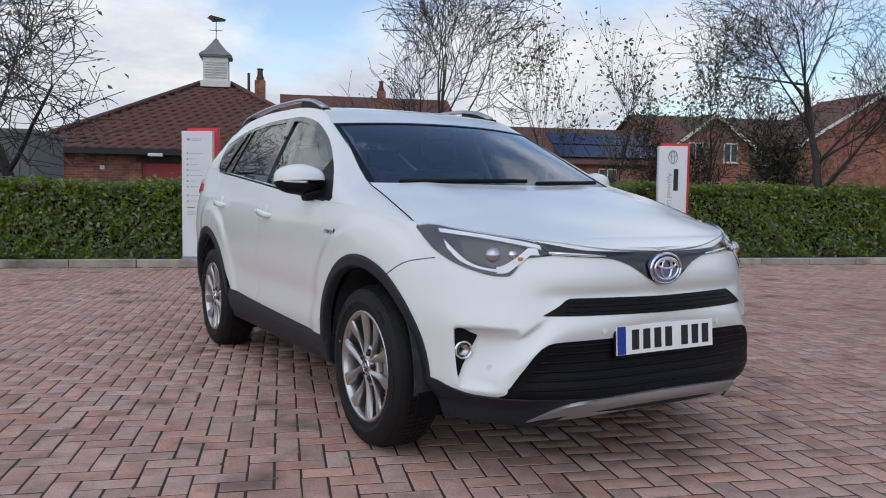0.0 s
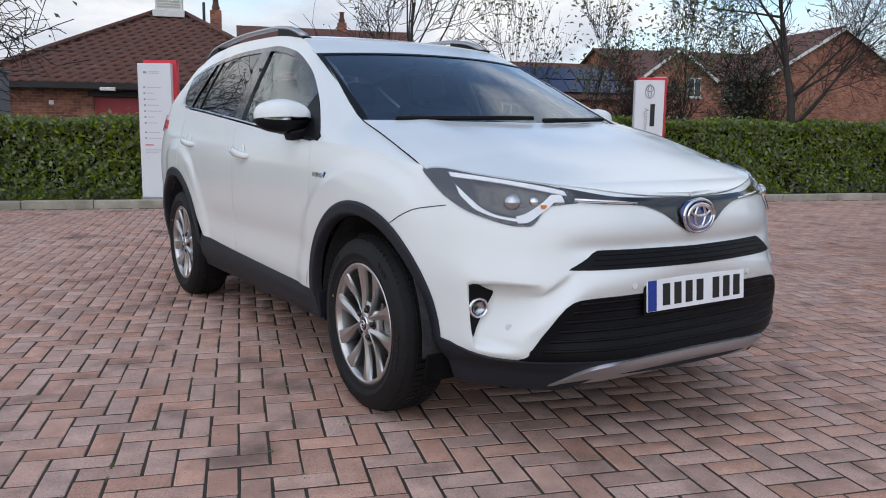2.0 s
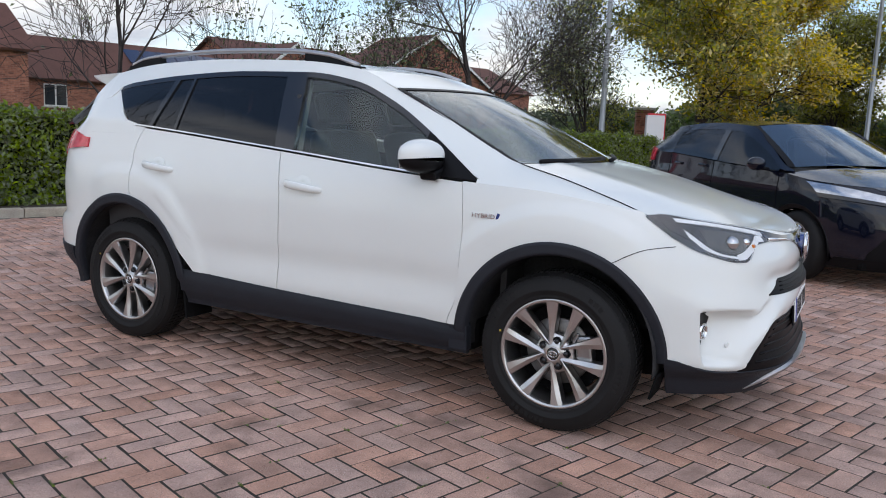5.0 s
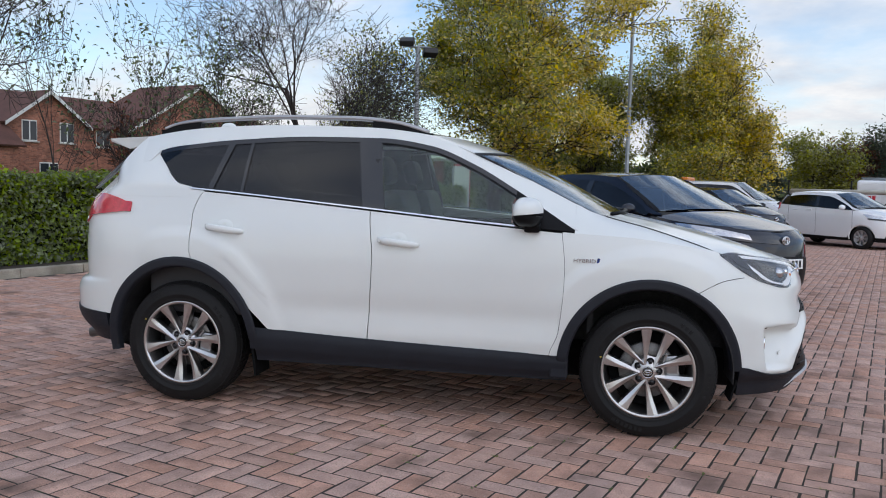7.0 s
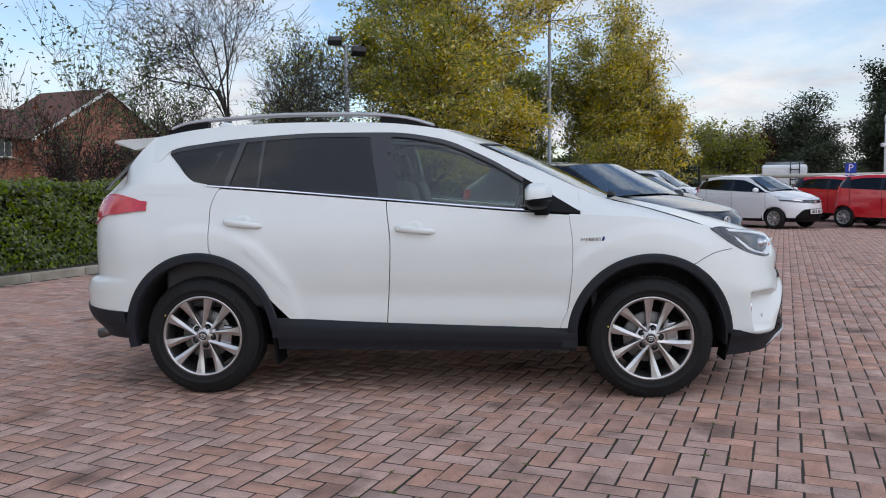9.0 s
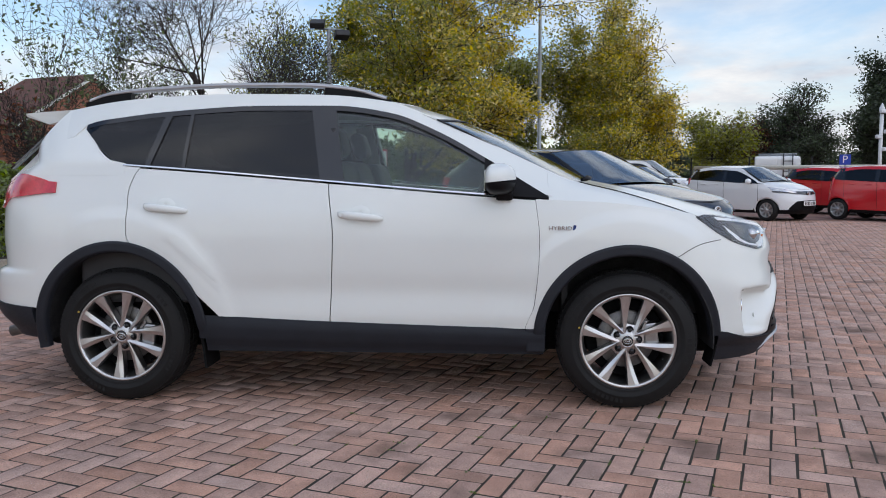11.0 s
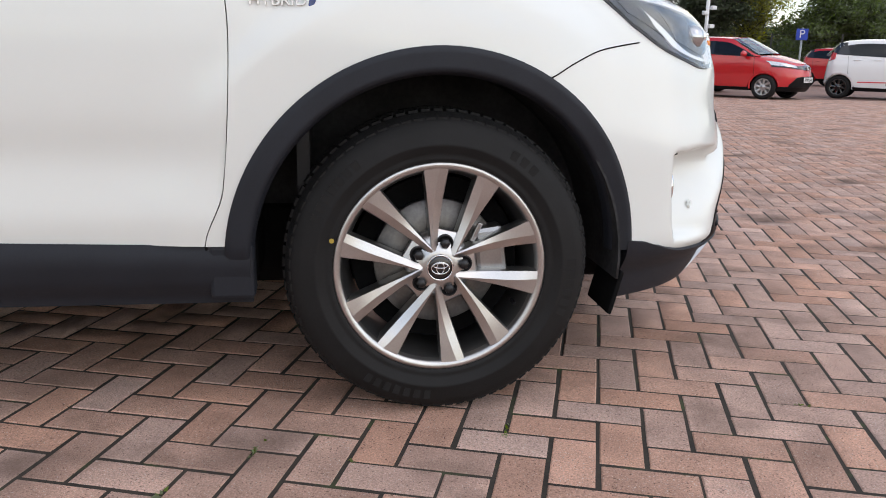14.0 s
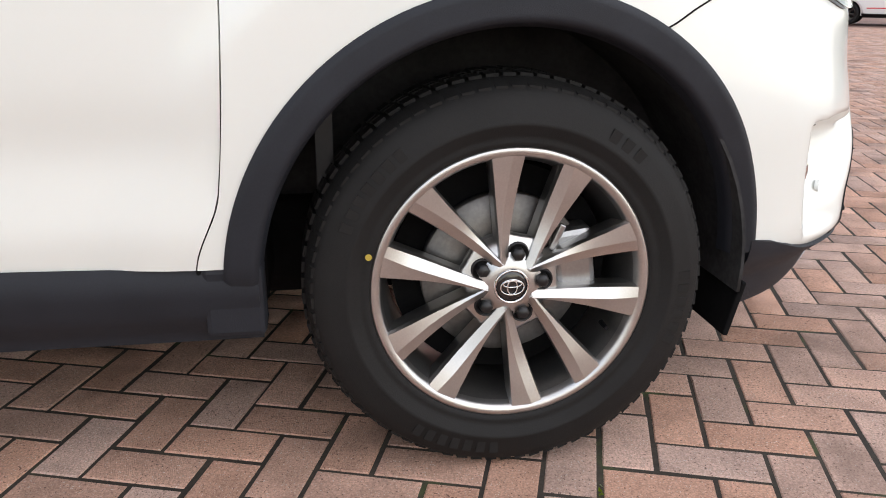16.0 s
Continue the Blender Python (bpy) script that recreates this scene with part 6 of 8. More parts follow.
    rows = [(0.55, 1.08), (0.5, 1.14), (0.36, 1.26), (0.24, 1.42), (0.13, 1.56), (0.08, 1.66), (0.02, 1.72)]
    bm = bmesh.new()
    prev = None
    for r, zz in rows:
        ring = [bm.verts.new((cx + sx * r, cy + sy * r, z + zz)) for sx, sy in ((-1, -1), (1, -1), (1, 1), (-1, 1))]
        if prev:
            for k in range(4):
                bm.faces.new((prev[k], prev[(k + 1) % 4], ring[(k + 1) % 4], ring[k]))
        prev = ring
    bm.faces.new(prev)
    part("cupola_roof", bm, LEAD, h, "swept lead cupola roof")
    tube("vane_rod", [(cx, cy, z + 1.65), (cx, cy, z + 2.35)], 0.014, DARK_METAL, h, "weathervane rod", 6)
    tube("vane_arm", [(cx - 0.22, cy, z + 2.0), (cx + 0.22, cy, z + 2.0)], 0.01, DARK_METAL, h, "", 6)
    tube("vane_arm", [(cx, cy - 0.22, z + 2.0), (cx, cy + 0.22, z + 2.0)], 0.01, DARK_METAL, h, "", 6)
    poly_part("vane_plate", [((cx - 0.3, cy, z + 2.42), (cx - 0.1, cy, z + 2.28), (cx + 0.3, cy, z + 2.32), (cx + 0.34, cy, z + 2.4), (cx + 0.1, cy, z + 2.46), (cx - 0.18, cy, z + 2.52))], DARK_METAL, h, "flat dark vane plate")
    # chimney behind
    box_part("chimney", (0.4, 0.4, 2.2), (0.78, 19.8, 4.3), BRICKWORK, h, "brick chimney")
    link("chimney_pot", lathe_mesh("chimney_pot", [(0.13, 0), (0.15, 0.1), (0.11, 0.2), (0.1, 0.4), (0.14, 0.45), (0.1, 0.46)], ROOF_TILE, 16, "Z"), h, "clay chimney pot").location = (0.78, 19.8, 5.4)
    tube("flue_pipe", [(0.40, 18.6, 4.2), (0.40, 18.6, 5.5)], 0.05, DARK_METAL, h, "dark flue pipe", 8)
    return h


hip_building()


def gabled_house(name, label, x0, x1, y0, y1, ze, zr, gables, windows, chimneys=(), ends=True):
    """A pitched house along the kerb direction, with gabled bays (centre, half width, forward, peak)."""
    h = thing(name, label, "house")
    h.matrix_world = KM
    ym = (y0 + y1) / 2
    bm = bmesh.new()
    add_box(bm, (x1 - x0, y1 - y0, ze), ((x0 + x1) / 2, ym, ze / 2))
    part("wall", bm, BRICKWORK, h, "red brick wall")
    for xx in (x0, x1):
        poly_part("gable_wall", [((xx, y0, ze), (xx, y1, ze), (xx, ym, zr - 0.1))], BRICKWORK, h, "red brick gable")
    o = 0.35
    sl = (zr - ze) / (ym - y0)
    poly_part("roof", [((x0 - o, y0 - o, ze - o * sl), (x1 + o, y0 - o, ze - o * sl), (x1 + o, ym, zr), (x0 - o, ym, zr)),
                       ((x1 + o, y1 + o, ze - o * sl), (x0 - o, y1 + o, ze - o * sl), (x0 - o, ym, zr), (x1 + o, ym, zr))], ROOF_TILE, h, "brown tiled roof").modifiers.new("thick", "SOLIDIFY").thickness = 0.12
    for gx, hw, fw, gp in gables:
        bm = bmesh.new()
        f1 = [bm.verts.new(p) for p in ((gx - hw, y0 - fw, 0), (gx + hw, y0 - fw, 0), (gx + hw, y0 - fw, ze), (gx, y0 - fw, gp - 0.12), (gx - hw, y0 - fw, ze))]
        f2 = [bm.verts.new((v.co.x, y0 + 1.0, v.co.z)) for v in f1]
        bm.faces.new(f1)
        for k in range(5):
            bm.faces.new((f1[k], f1[(k + 1) % 5], f2[(k + 1) % 5], f2[k]))
        part("gable_bay", bm, BRICKWORK, h, "red brick gabled bay")
        dz = (gp - ze) / hw * o
        poly_part("bay_roof", [((gx - hw - o, y0 - fw - o, ze - dz), (gx, y0 - fw - o, gp), (gx, ym, gp), (gx - hw - o, ym, ze - dz)),
                               ((gx, y0 - fw - o, gp), (gx + hw + o, y0 - fw - o, ze - dz), (gx + hw + o, ym, ze - dz), (gx, ym, gp))], ROOF_TILE, h, "brown tiled bay roof").modifiers.new("thick", "SOLIDIFY").thickness = 0.12
        for sg in (-1, 1):
            poly_part("verge_board", [((gx, y0 - fw - o - 0.02, gp - 0.02), (gx + sg * (hw + o), y0 - fw - o - 0.02, ze - dz - 0.02), (gx + sg * (hw + o), y0 - fw - o - 0.02, ze - dz - 0.26), (gx, y0 - fw - o - 0.02, gp - 0.28))], WHITE_WOOD, h, "white verge board")
    for wx, wz, ww, wh, fw in windows:
        w = box_part("window", (ww, 0.1, wh), (wx, y0 - fw - 0.01, wz), WHITE_WOOD, h, "white framed window", bevel=0.01)
        for sg in (-1, 1):
            box_part("pane", (ww / 2 - 0.09, 0.03, wh - 0.14), (wx + sg * ww / 4, y0 - fw - 0.055, wz), WINDOW_DARK, w)
        box_part("sill", (ww + 0.2, 0.2, 0.07), (wx, y0 - fw - 0.07, wz - wh / 2 - 0.04), CREAM, w, "stone sill")
    for cx, ch in chimneys:
        box_part("chimney", (0.45, 0.45, ch), (cx, ym, zr + ch / 2 - 0.4), BRICKWORK, h, "brick chimney")
        link("chimney_pot", lathe_mesh("chimney_pot", [(0.15, 0), (0.18, 0.12), (0.12, 0.25), (0.11, 0.5), (0.17, 0.55), (0.12, 0.56)], ROOF_TILE, 16, "Z"), h, "clay chimney pot").location = (cx, ym, zr + ch - 0.4)
    return h


gabled_house("brick_house", "brick house with long brown tiled roof and chimney", 1.85, 10.4, 28.0, 36.8, 4.2, 6.42, (), (), ((7.0, 0.75),))
gabled_house("brick_house", "two-storey brick house with gabled bays and white verges", 27.4, 56.0, 38.5, 50.0, 4.9, 7.3,
             ((30.2, 2.7, 1.0, 6.85), (43.0, 6.6, 1.0, 8.75)),
             [(28.9, 4.2, 1.0, 1.3, 1.0), (31.5, 4.2, 1.0, 1.3, 1.0), (35.0, 4.1, 1.1, 1.3, 0.0), (30.2, 1.6, 1.3, 1.3, 1.0)])
wing = gabled_house("low_brick_wing", "low brick wing with dark solar panels on its roof", 12.0, 27.2, 36.0, 43.0, 3.4, 5.7, (), [(14.0, 2.3, 1.2, 1.2, 0.0), (18.0, 2.3, 1.2, 1.2, 0.0), (22.0, 2.3, 1.2, 1.2, 0.0)])
sl = math.degrees(math.atan2(2.1, 3.5))
for i in range(7):
    for j in range(2):
        yy = 36.75 + 1.5 * j
        box_part("solar_panel", (1.0, 1.6, 0.05), (19.3 + 1.05 * i, yy, 3.4 + (yy - 36.0) * 0.6 + 0.18), SOLAR, wing, "dark solar panel", (sl, 0, 0), 0.01)

# grey metal shed past the hedge's end
shed = thing("metal_shed", "grey ribbed metal store shed behind the hedge", "shed")
shed.matrix_world = KM
box_part("shed_body", (4.2, 2.2, 2.2), (-5.3, 6.1, 1.12), GREY_PANEL, shed, "grey metal body", bevel=0.02)
for k in range(22):
    box_part("rib", (0.05, 0.04, 2.1), (-7.3 + 0.19 * k, 4.99, 1.1), GREY_PANEL, shed)
box_part("shed_cap", (4.3, 2.3, 0.08), (-5.3, 6.1, 2.25), LEAD, shed, "grey cap")


# ---- poles and signs ----
def flood_pole(p, height, heads, label):
    t = thing("lamp_post", label, "lamp post", "car park lamps")
    link("pole", lathe_mesh("pole", [(0.11, 0), (0.11, 0.02), (0.085, 0.03), (0.07, height * 0.5), (0.055, height)], GALVANISED, 14, "Z"), t, "galvanised pole")
    box_part("base_plate", (0.34, 0.34, 0.02), (0, 0, 0.01), GALVANISED, t)
    tube("bracket", [(-0.35, 0, height), (0.35, 0, height)], 0.03, GALVANISED, t, "", 8)
    for k in range(heads):
        x = -0.32 + 0.64 * k / max(1, heads - 1)
        hd = box_part("floodlight", (0.38, 0.3, 0.16), (x, -0.1, height + 0.1 - 0.25 * (k % 2)), DARK_METAL, t, "dark floodlight head", (30 - 50 * (k % 2), 0, 20 * k - 20), 0.02)
        box_part("lamp_face", (0.32, 0.01, 0.12), (0, 0, 0), WINDOW_DARK, hd).location = (0, -0.0, 0)
    t.matrix_world = pose(p[0], p[1], p[2], 0, 0, 25)
    return t


flood_pole((2.1, 25.6, 0), 8.4, 3, "tall galvanised floodlight pole in the car park")
flood_pole((-3.86, 16.2, 0.07), 4.98, 2, "shorter galvanised floodlight pole behind the hedge")


def parking_sign(p, turn):
    t = thing("parking_sign", "blue parking sign with white letter on a post", "sign", "parking signs")
    tube("post", [(0, 0, 0), (0, 0, 1.85)], 0.03, GALVANISED, t, "steel post", 8)
    box_part("plate", (0.32, 0.015, 0.32), (0, -0.035, 1.66), SIGN_BLUE, t, "blue plate", bevel=0.004)
    link("letter", text_mesh("P", 0.32, SIGN_WHITE, 0.002), t, "white letter").matrix_local = pose(0, -0.046, 1.66, 90, 0, 0)
    t.matrix_world = pose(p[0], p[1], 0, 0, 0, turn)


parking_sign((11.4, 21.0), -25)
parking_sign((14.7, 19.8), -32)
box_t = thing("camera_pole", "white pole with security cameras behind the cars", "camera pole")
tube("pole", [(0, 0, 0), (0, 0, 3.6)], 0.07, SIGN_WHITE, box_t, "white pole", 10)
for z, x in ((3.7, 0.0), (2.9, 0.2), (2.7, -0.12), (2.2, 0.16)):
    box_part("camera_head", (0.26, 0.16, 0.16), (x, -0.08, z), SIGN_WHITE, box_t, "white camera head", (0, 0, 20), 0.04)
link("dome", lathe_mesh("dome", [(0.0, 0.3), (0.05, 0.2), (0.1, 0.08), (0.11, 0), (0.0, 0)], SIGN_WHITE, 14, "Z"), box_t, "white dome").location = (0, 0, 3.75)
box_t.matrix_world = pose(15.8, 28.4, 0)

# writing on the second totem
for body, size, z, mat in (("Approved Used", 0.105, 1.12, SIGN_GREY),):
    ob = link("writing", text_mesh(body, size, mat, 0.001), s2, "grey vertical lettering")
    ob.matrix_local = pose(0.0815, -0.045, z, 0, 90, 0)
box_part("bar", (0.003, 0.075, 0.36), (0.0825, 0.055, 1.34), INK, s2, "dark bar")
for ea, eb, dz in ((0.085, 0.11, 0), (0.035, 0.1, 0), (0.066, 0.045, 0.045)):
    tube("mark_oval", [(0.083, ea * 0.85 * math.cos(t), 1.72 + eb * math.sin(t) + dz) for t in span(0, 2 * math.pi, 29)], 0.006, SIGN_GREY, s2, "", 6)
sign_totem((-2.75, 17.2, 0.0), -60, 2)

# wire fence behind the far cars
fence = thing("mesh_fence", "dark green mesh fence with posts behind the far cars", "fence")
FM = pose(5, 36, 0, 0, 0, -28)
fence.matrix_world = FM
for k in range(15):
    box_part("post", (0.06, 0.06, 2.0), (2.6 * k, 0, 1.0), DARK_METAL, fence)
for k in range(9):
    tube("wire", [(0, 0, 0.2 + 0.22 * k), (36.4, 0, 0.2 + 0.22 * k)], 0.008, DARK_METAL, fence, "", 4)
rail_t = thing("barrier_rail", "pale horizontal barrier rail", "barrier")
tube("rail", [(9, 30.5, 1.5), (16, 27.5, 1.5)], 0.09, CREAM, rail_t, "pale rail", 8)
for k in (0, 1, 2):
    tube("post", [(9 + 3.5 * k, 30.5 - 1.5 * k, 0), (9 + 3.5 * k, 30.5 - 1.5 * k, 1.5)], 0.05, GALVANISED, rail_t, "", 8)


# ---- trees ----
def tree(p, height, spread, leaf, n_leaf, size, seed, label, trunk_r=0.09, lean=0.0, low=0.3, levels=4, up=0.55, mix=None, clump=0.35, twig=0.0055, sprays=0, shoots=1):
    """A tapered trunk with curving limbs and twigs in one mesh, and a crown of leaves in sprays at the twig ends."""
    rng = random.Random(seed)
    nrg = np.random.default_rng(seed)
    verts, faces, tips = [], [], []

    def limb(a, b, r0, r1, seg):
        d = (b - a)
        if d.length < 1e-4:
            return
        d.normalize()
        u = d.orthogonal().normalized()
        w = d.cross(u)
        o = len(verts)
        for q, r in ((a, r0), (b, r1)):
            r = max(r, twig)
            for k in range(seg):
                t = 2 * math.pi * k / seg
                verts.append(q + (u * math.cos(t) + w * math.sin(t)) * r)
        for k in range(seg):
            faces.append((o + k, o + (k + 1) % seg, o + seg + (k + 1) % seg, o + seg + k))

    def grow(pos, direc, length, r, level):
        steps = 6 if level == 0 else (5 if level < 3 else 3)
        q, d, rr = pos.copy(), direc.normalized(), r
        bend = Vector((rng.gauss(0, 0.07), rng.gauss(0, 0.07), 0.05 * up))
        for i in range(steps):
            d = (d + bend + Vector((rng.gauss(0, 0.08), rng.gauss(0, 0.08), rng.gauss(0.03 * up, 0.06)))).normalized()
            e = q + d * length / steps
            r2 = rr * (0.84 if level else 0.88)
            limb(q, e, rr, r2, 7 if level == 0 else (5 if level == 1 else 3))
            if level >= levels - 1 or (level >= 2 and i >= 2):
                tips.append((e.copy(), d.copy()))
            if level < levels - 1 and (i >= 1 or low < 0.15):
                for _ in range(2 if level == 0 else (1 if level >= 3 or i % shoots else 2)):
                    side = Matrix.Rotation(rng.uniform(0, 2 * math.pi), 3, d) @ d.orthogonal().normalized()
                    nd = (d * rng.uniform(0.6, 1.0) + side * rng.uniform(0.4, 0.75) * (spread / (0.45 * height)) ** 0.6 + Vector((0, 0, up * rng.uniform(0.1, 0.5)))).normalized()
                    grow(e, nd, length * rng.uniform(0.42, 0.68), r2 * rng.uniform(0.4, 0.62), level + 1)
            q, rr = e, r2
        tips.append((q.copy(), d.copy()))
    grow(Vector((0, 0, 0)), Vector((lean, 0, 1)), height * 0.62, trunk_r, 0)
    zmax = sorted(t[0].z for t in tips)[int(len(tips) * 0.985)]
    k = height / zmax
    rad = sorted(math.hypot(t[0].x, t[0].y) for t in tips)[int(len(tips) * 0.95)]
    kx = min(1.6, max(0.5, spread * 0.5 / max(rad, 0.1)))
    verts = [Vector((v.x * kx, v.y * kx, v.z * k)) for v in verts]
    t = thing("tree", label, "tree")
    link("trunk", mesh_of("trunk", verts, faces, BARK), t, "grey-brown trunk and limbs")
    if n_leaf:
        P = np.array([(a.x * kx, a.y * kx, a.z * k) for a, d in tips])
        D = np.array([tuple(d) for a, d in tips])
        keep = (P[:, 2] > low * height) & (np.hypot(P[:, 0], P[:, 1]) < spread * 0.56)
        P, D = P[keep], D[keep]
        if sprays:
            pick = nrg.choice(len(P), min(sprays, len(P)), replace=False)
            P, D = P[pick], D[pick]
        mats = [leaf] if mix is None else [leaf, mix]
        for j, mt in enumerate(mats):
            n = n_leaf // len(mats)
            w = nrg.uniform(0.25, 1.0, len(P))
            if mix is not None:
                f = 1 / (1 + np.exp(-(P[:, 0] * 1.1 / spread * 5.0 + nrg.normal(0, 0.9, len(P)))))
                w = w * (f if j == 0 else 1 - f)
            idx = nrg.choice(len(P), n, p=w / w.sum())
            c = P[idx] + D[idx] * nrg.uniform(-0.3, 0.6, (n, 1)) * clump + nrg.normal(0, clump * 0.62, (n, 3)) * np.array((1, 1, 0.6))
            nn = np.tile((0, 0, 1.0), (n, 1)) + D[idx] * 0.3
            leaf_cloud("crown", c, nn, size, mt, t, nrg, "uneven leafy crown", jitter=0.9)
    t.matrix_world = pose(p[0], p[1], p[2] if len(p) > 2 else 0.0, 0, 0, rng.uniform(0, 360) if mix is None else p[3] if len(p) > 3 else 0)
    return t


# along the back of the hedge
tree((-10.6, -1.9, 0.05), 6.4, 8.6, GREY_LEAF, 420, 0.05, 11, "bare spreading tree with a few last leaves", 0.1, 0.0, levels=5, twig=0.0065, up=0.2)
tree((-8.1, 4.75, 0.05), 6.2, 5.2, GREY_LEAF, 240, 0.05, 12, "nearly bare tree behind the hedge", 0.07, levels=5, up=0.4, twig=0.006)
tree((-8.2, 7.3, 0.05), 4.7, 2.0, GREY_LEAF, 620, 0.048, 13, "slender young tree with sparse grey-green leaves", 0.035, up=1.2, clump=0.34, shoots=3, twig=0.0045, low=0.2)
tree((-7.5, 8.5, 0.05), 4.4, 2.0, GREY_LEAF, 600, 0.048, 14, "slender young tree with sparse grey-green leaves", 0.035, up=1.2, clump=0.34, shoots=3, twig=0.0045, low=0.2)
tree((-6.9, 10.4, 0.05), 4.5, 2.8, GREY_LEAF, 1200, 0.048, 15, "slender young tree with sparse grey-green leaves", 0.04, up=1.0, clump=0.36, shoots=3, twig=0.0045, low=0.2)
tree((-4.95, 11.3, 0.05), 7.0, 6.6, GREY_LEAF, 220, 0.045, 16, "bare dense tree with a stout trunk behind the hedge", 0.12, levels=6, up=0.45, twig=0.0055)
tree((-7.4, 13.6, 0.05), 3.6, 3.2, GREY_LEAF, 1300, 0.05, 17, "low leafy bush tree behind the hedge", 0.06, clump=0.3, low=0.12)
tree((-9.5, 12.0, 0.05), 2.9, 2.6, RED_LEAF, 700, 0.06, 18, "low thin bush with russet leaves", 0.04, clump=0.3, low=0.1)
for bx, by, bh, bs in ((-8.6, 11.4, 2.2, 52), (-9.8, 16.4, 2.4, 54)):
    tree((bx, by, 0.05), bh, 2.2, RED_LEAF, 250, 0.045, bs, "low twiggy brown shrub behind the hedge", 0.03, clump=0.25, low=0.1)
# yellow and olive trees beyond the hedge's end
tree((-2.2, 20.5, 0, 20), 9.8, 9.4, YELLOW_LEAF, 96000, 0.066, 21, "tall autumn tree with yellow and olive leaves", 0.26, mix=OLIVE_LEAF, clump=0.4, low=0.14, sprays=1100, twig=0.012)
tree((4.0, 29.5, 0, 10), 8.3, 6.2, YELLOW_LEAF, 64000, 0.07, 22, "tall olive and yellow autumn tree", 0.2, mix=OLIVE_LEAF, clump=0.45, low=0.1, sprays=700, twig=0.012)
tree((1.0, 31.5, 0), 6.4, 5.0, OLIVE_LEAF, 26000, 0.07, 23, "low olive-green autumn tree", 0.18, clump=0.4, low=0.1, sprays=380, twig=0.012)
tree((6.4, 31.0, 0), 5.9, 4.4, YELLOW_LEAF, 24000, 0.07, 24, "smaller yellowing autumn tree", 0.14, mix=OLIVE_LEAF, clump=0.36, low=0.1, sprays=330, twig=0.012)
tree((-6.5, 23.0, 0), 6.5, 5.0, OLIVE_LEAF, 6000, 0.06, 25, "green leafy tree behind the lamp post", 0.12, clump=0.4, low=0.12, sprays=320, twig=0.008)
tree((-4.8, 17.5, 0), 5.2, 3.6, GREY_LEAF, 2200, 0.06, 26, "thin leafy tree behind the hedge", 0.07, clump=0.3, low=0.15)


def conifer(p, height, r, seed):
    rng = np.random.default_rng(seed)
    t = thing("conifer", "dark green pointed conifer behind the cars", "tree")
    tube("trunk", [(0, 0, 0), (0, 0, height * 0.95)], [0.14, 0.02], BARK, t, "", 7)
    n = 9000
    z = height * (1 - rng.uniform(0, 1, n) ** 0.55 * 0.93)
    k = (height - z) / height
    a = rng.uniform(0, 2 * math.pi, n)
    rad = r * k * (0.35 + 0.65 * np.sqrt(rng.uniform(0, 1, n))) * (0.8 + 0.25 * np.sin(z * 9 + a * 3))
    c = np.stack([rad * np.cos(a), rad * np.sin(a), z - 0.25 * rad], 1)
    nn = np.stack([np.cos(a), np.sin(a), np.full(n, 0.7)], 1)
    leaf_cloud("needles", c, nn, 0.13, DARK_LEAF, t, rng, "dark needles", jitter=0.5)
    t.matrix_world = pose(p[0], p[1], 0)


conifer((9.0, 38.0), 4.7, 2.9, 31)
tree((13.8, 47.0, 0), 4.6, 5.0, OLIVE_LEAF, 14000, 0.10, 33, "yellow-green tree in the distance", 0.12, clump=0.5, low=0.08, sprays=220)
tree((17.2, 49.0, 0), 4.3, 5.0, RED_LEAF, 14000, 0.10, 34, "russet autumn tree in the distance", 0.12, clump=0.5, low=0.08, sprays=220)
tree((20.0, 47.0, 0), 6.2, 7.0, DARK_LEAF, 20000, 0.09, 35, "dark half-bare tree in the distance", 0.2, clump=0.55, low=0.08, sprays=260, twig=0.02)
tree((22.6, 46.5, 0), 8.7, 7.6, DARK_LEAF, 40000, 0.11, 36, "tall dark green tree in the distance", 0.2, clump=0.6, low=0.08, sprays=420, twig=0.02)
tree((25.6, 45.0, 0), 8.3, 5.4, OLIVE_LEAF, 17000, 0.095, 37, "tall thinning autumn tree in the distance", 0.18, clump=0.5, low=0.1, sprays=260, twig=0.02)
tree((30.0, 43.0, 0), 5.0, 5.6, GREEN_LEAF, 18000, 0.11, 38, "green bushy tree behind the fence", 0.14, clump=0.5, low=0.05, sprays=260)
tree((34.0, 42.0, 0), 4.7, 5.6, GREEN_LEAF, 18000, 0.11, 39, "green bushy tree behind the fence", 0.14, clump=0.5, low=0.05, sprays=260)


def tree_belt(rows, mat, seed, label):
    """A far wood: clumps of leaves in one sheet of foliage; rows of (x, y, half width, height)."""
    rng = np.random.default_rng(seed)
    C = []
    for x, y, hw, h in rows:
        n = 6000
        a, b, z = rng.normal(0, 0.5, n), rng.normal(0, 0.35, n), rng.uniform(0, 1, n) ** 0.8
        top = h * (0.72 + 0.28 * np.cos(np.clip(a, -1.5, 1.5) * 1.6)) + rng.normal(0, 0.25, n)
        C.append(np.stack([x + a * hw, y + b * hw * 0.6, z * top], 1))
    C = np.concatenate(C)
    o = leaf_cloud("woodland", C, np.tile((0, -0.5, 1.0), (len(C), 1)), 0.16, mat, None, rng, "", 0.9)
    tagged(o, label, "woodland", kind="stuff")


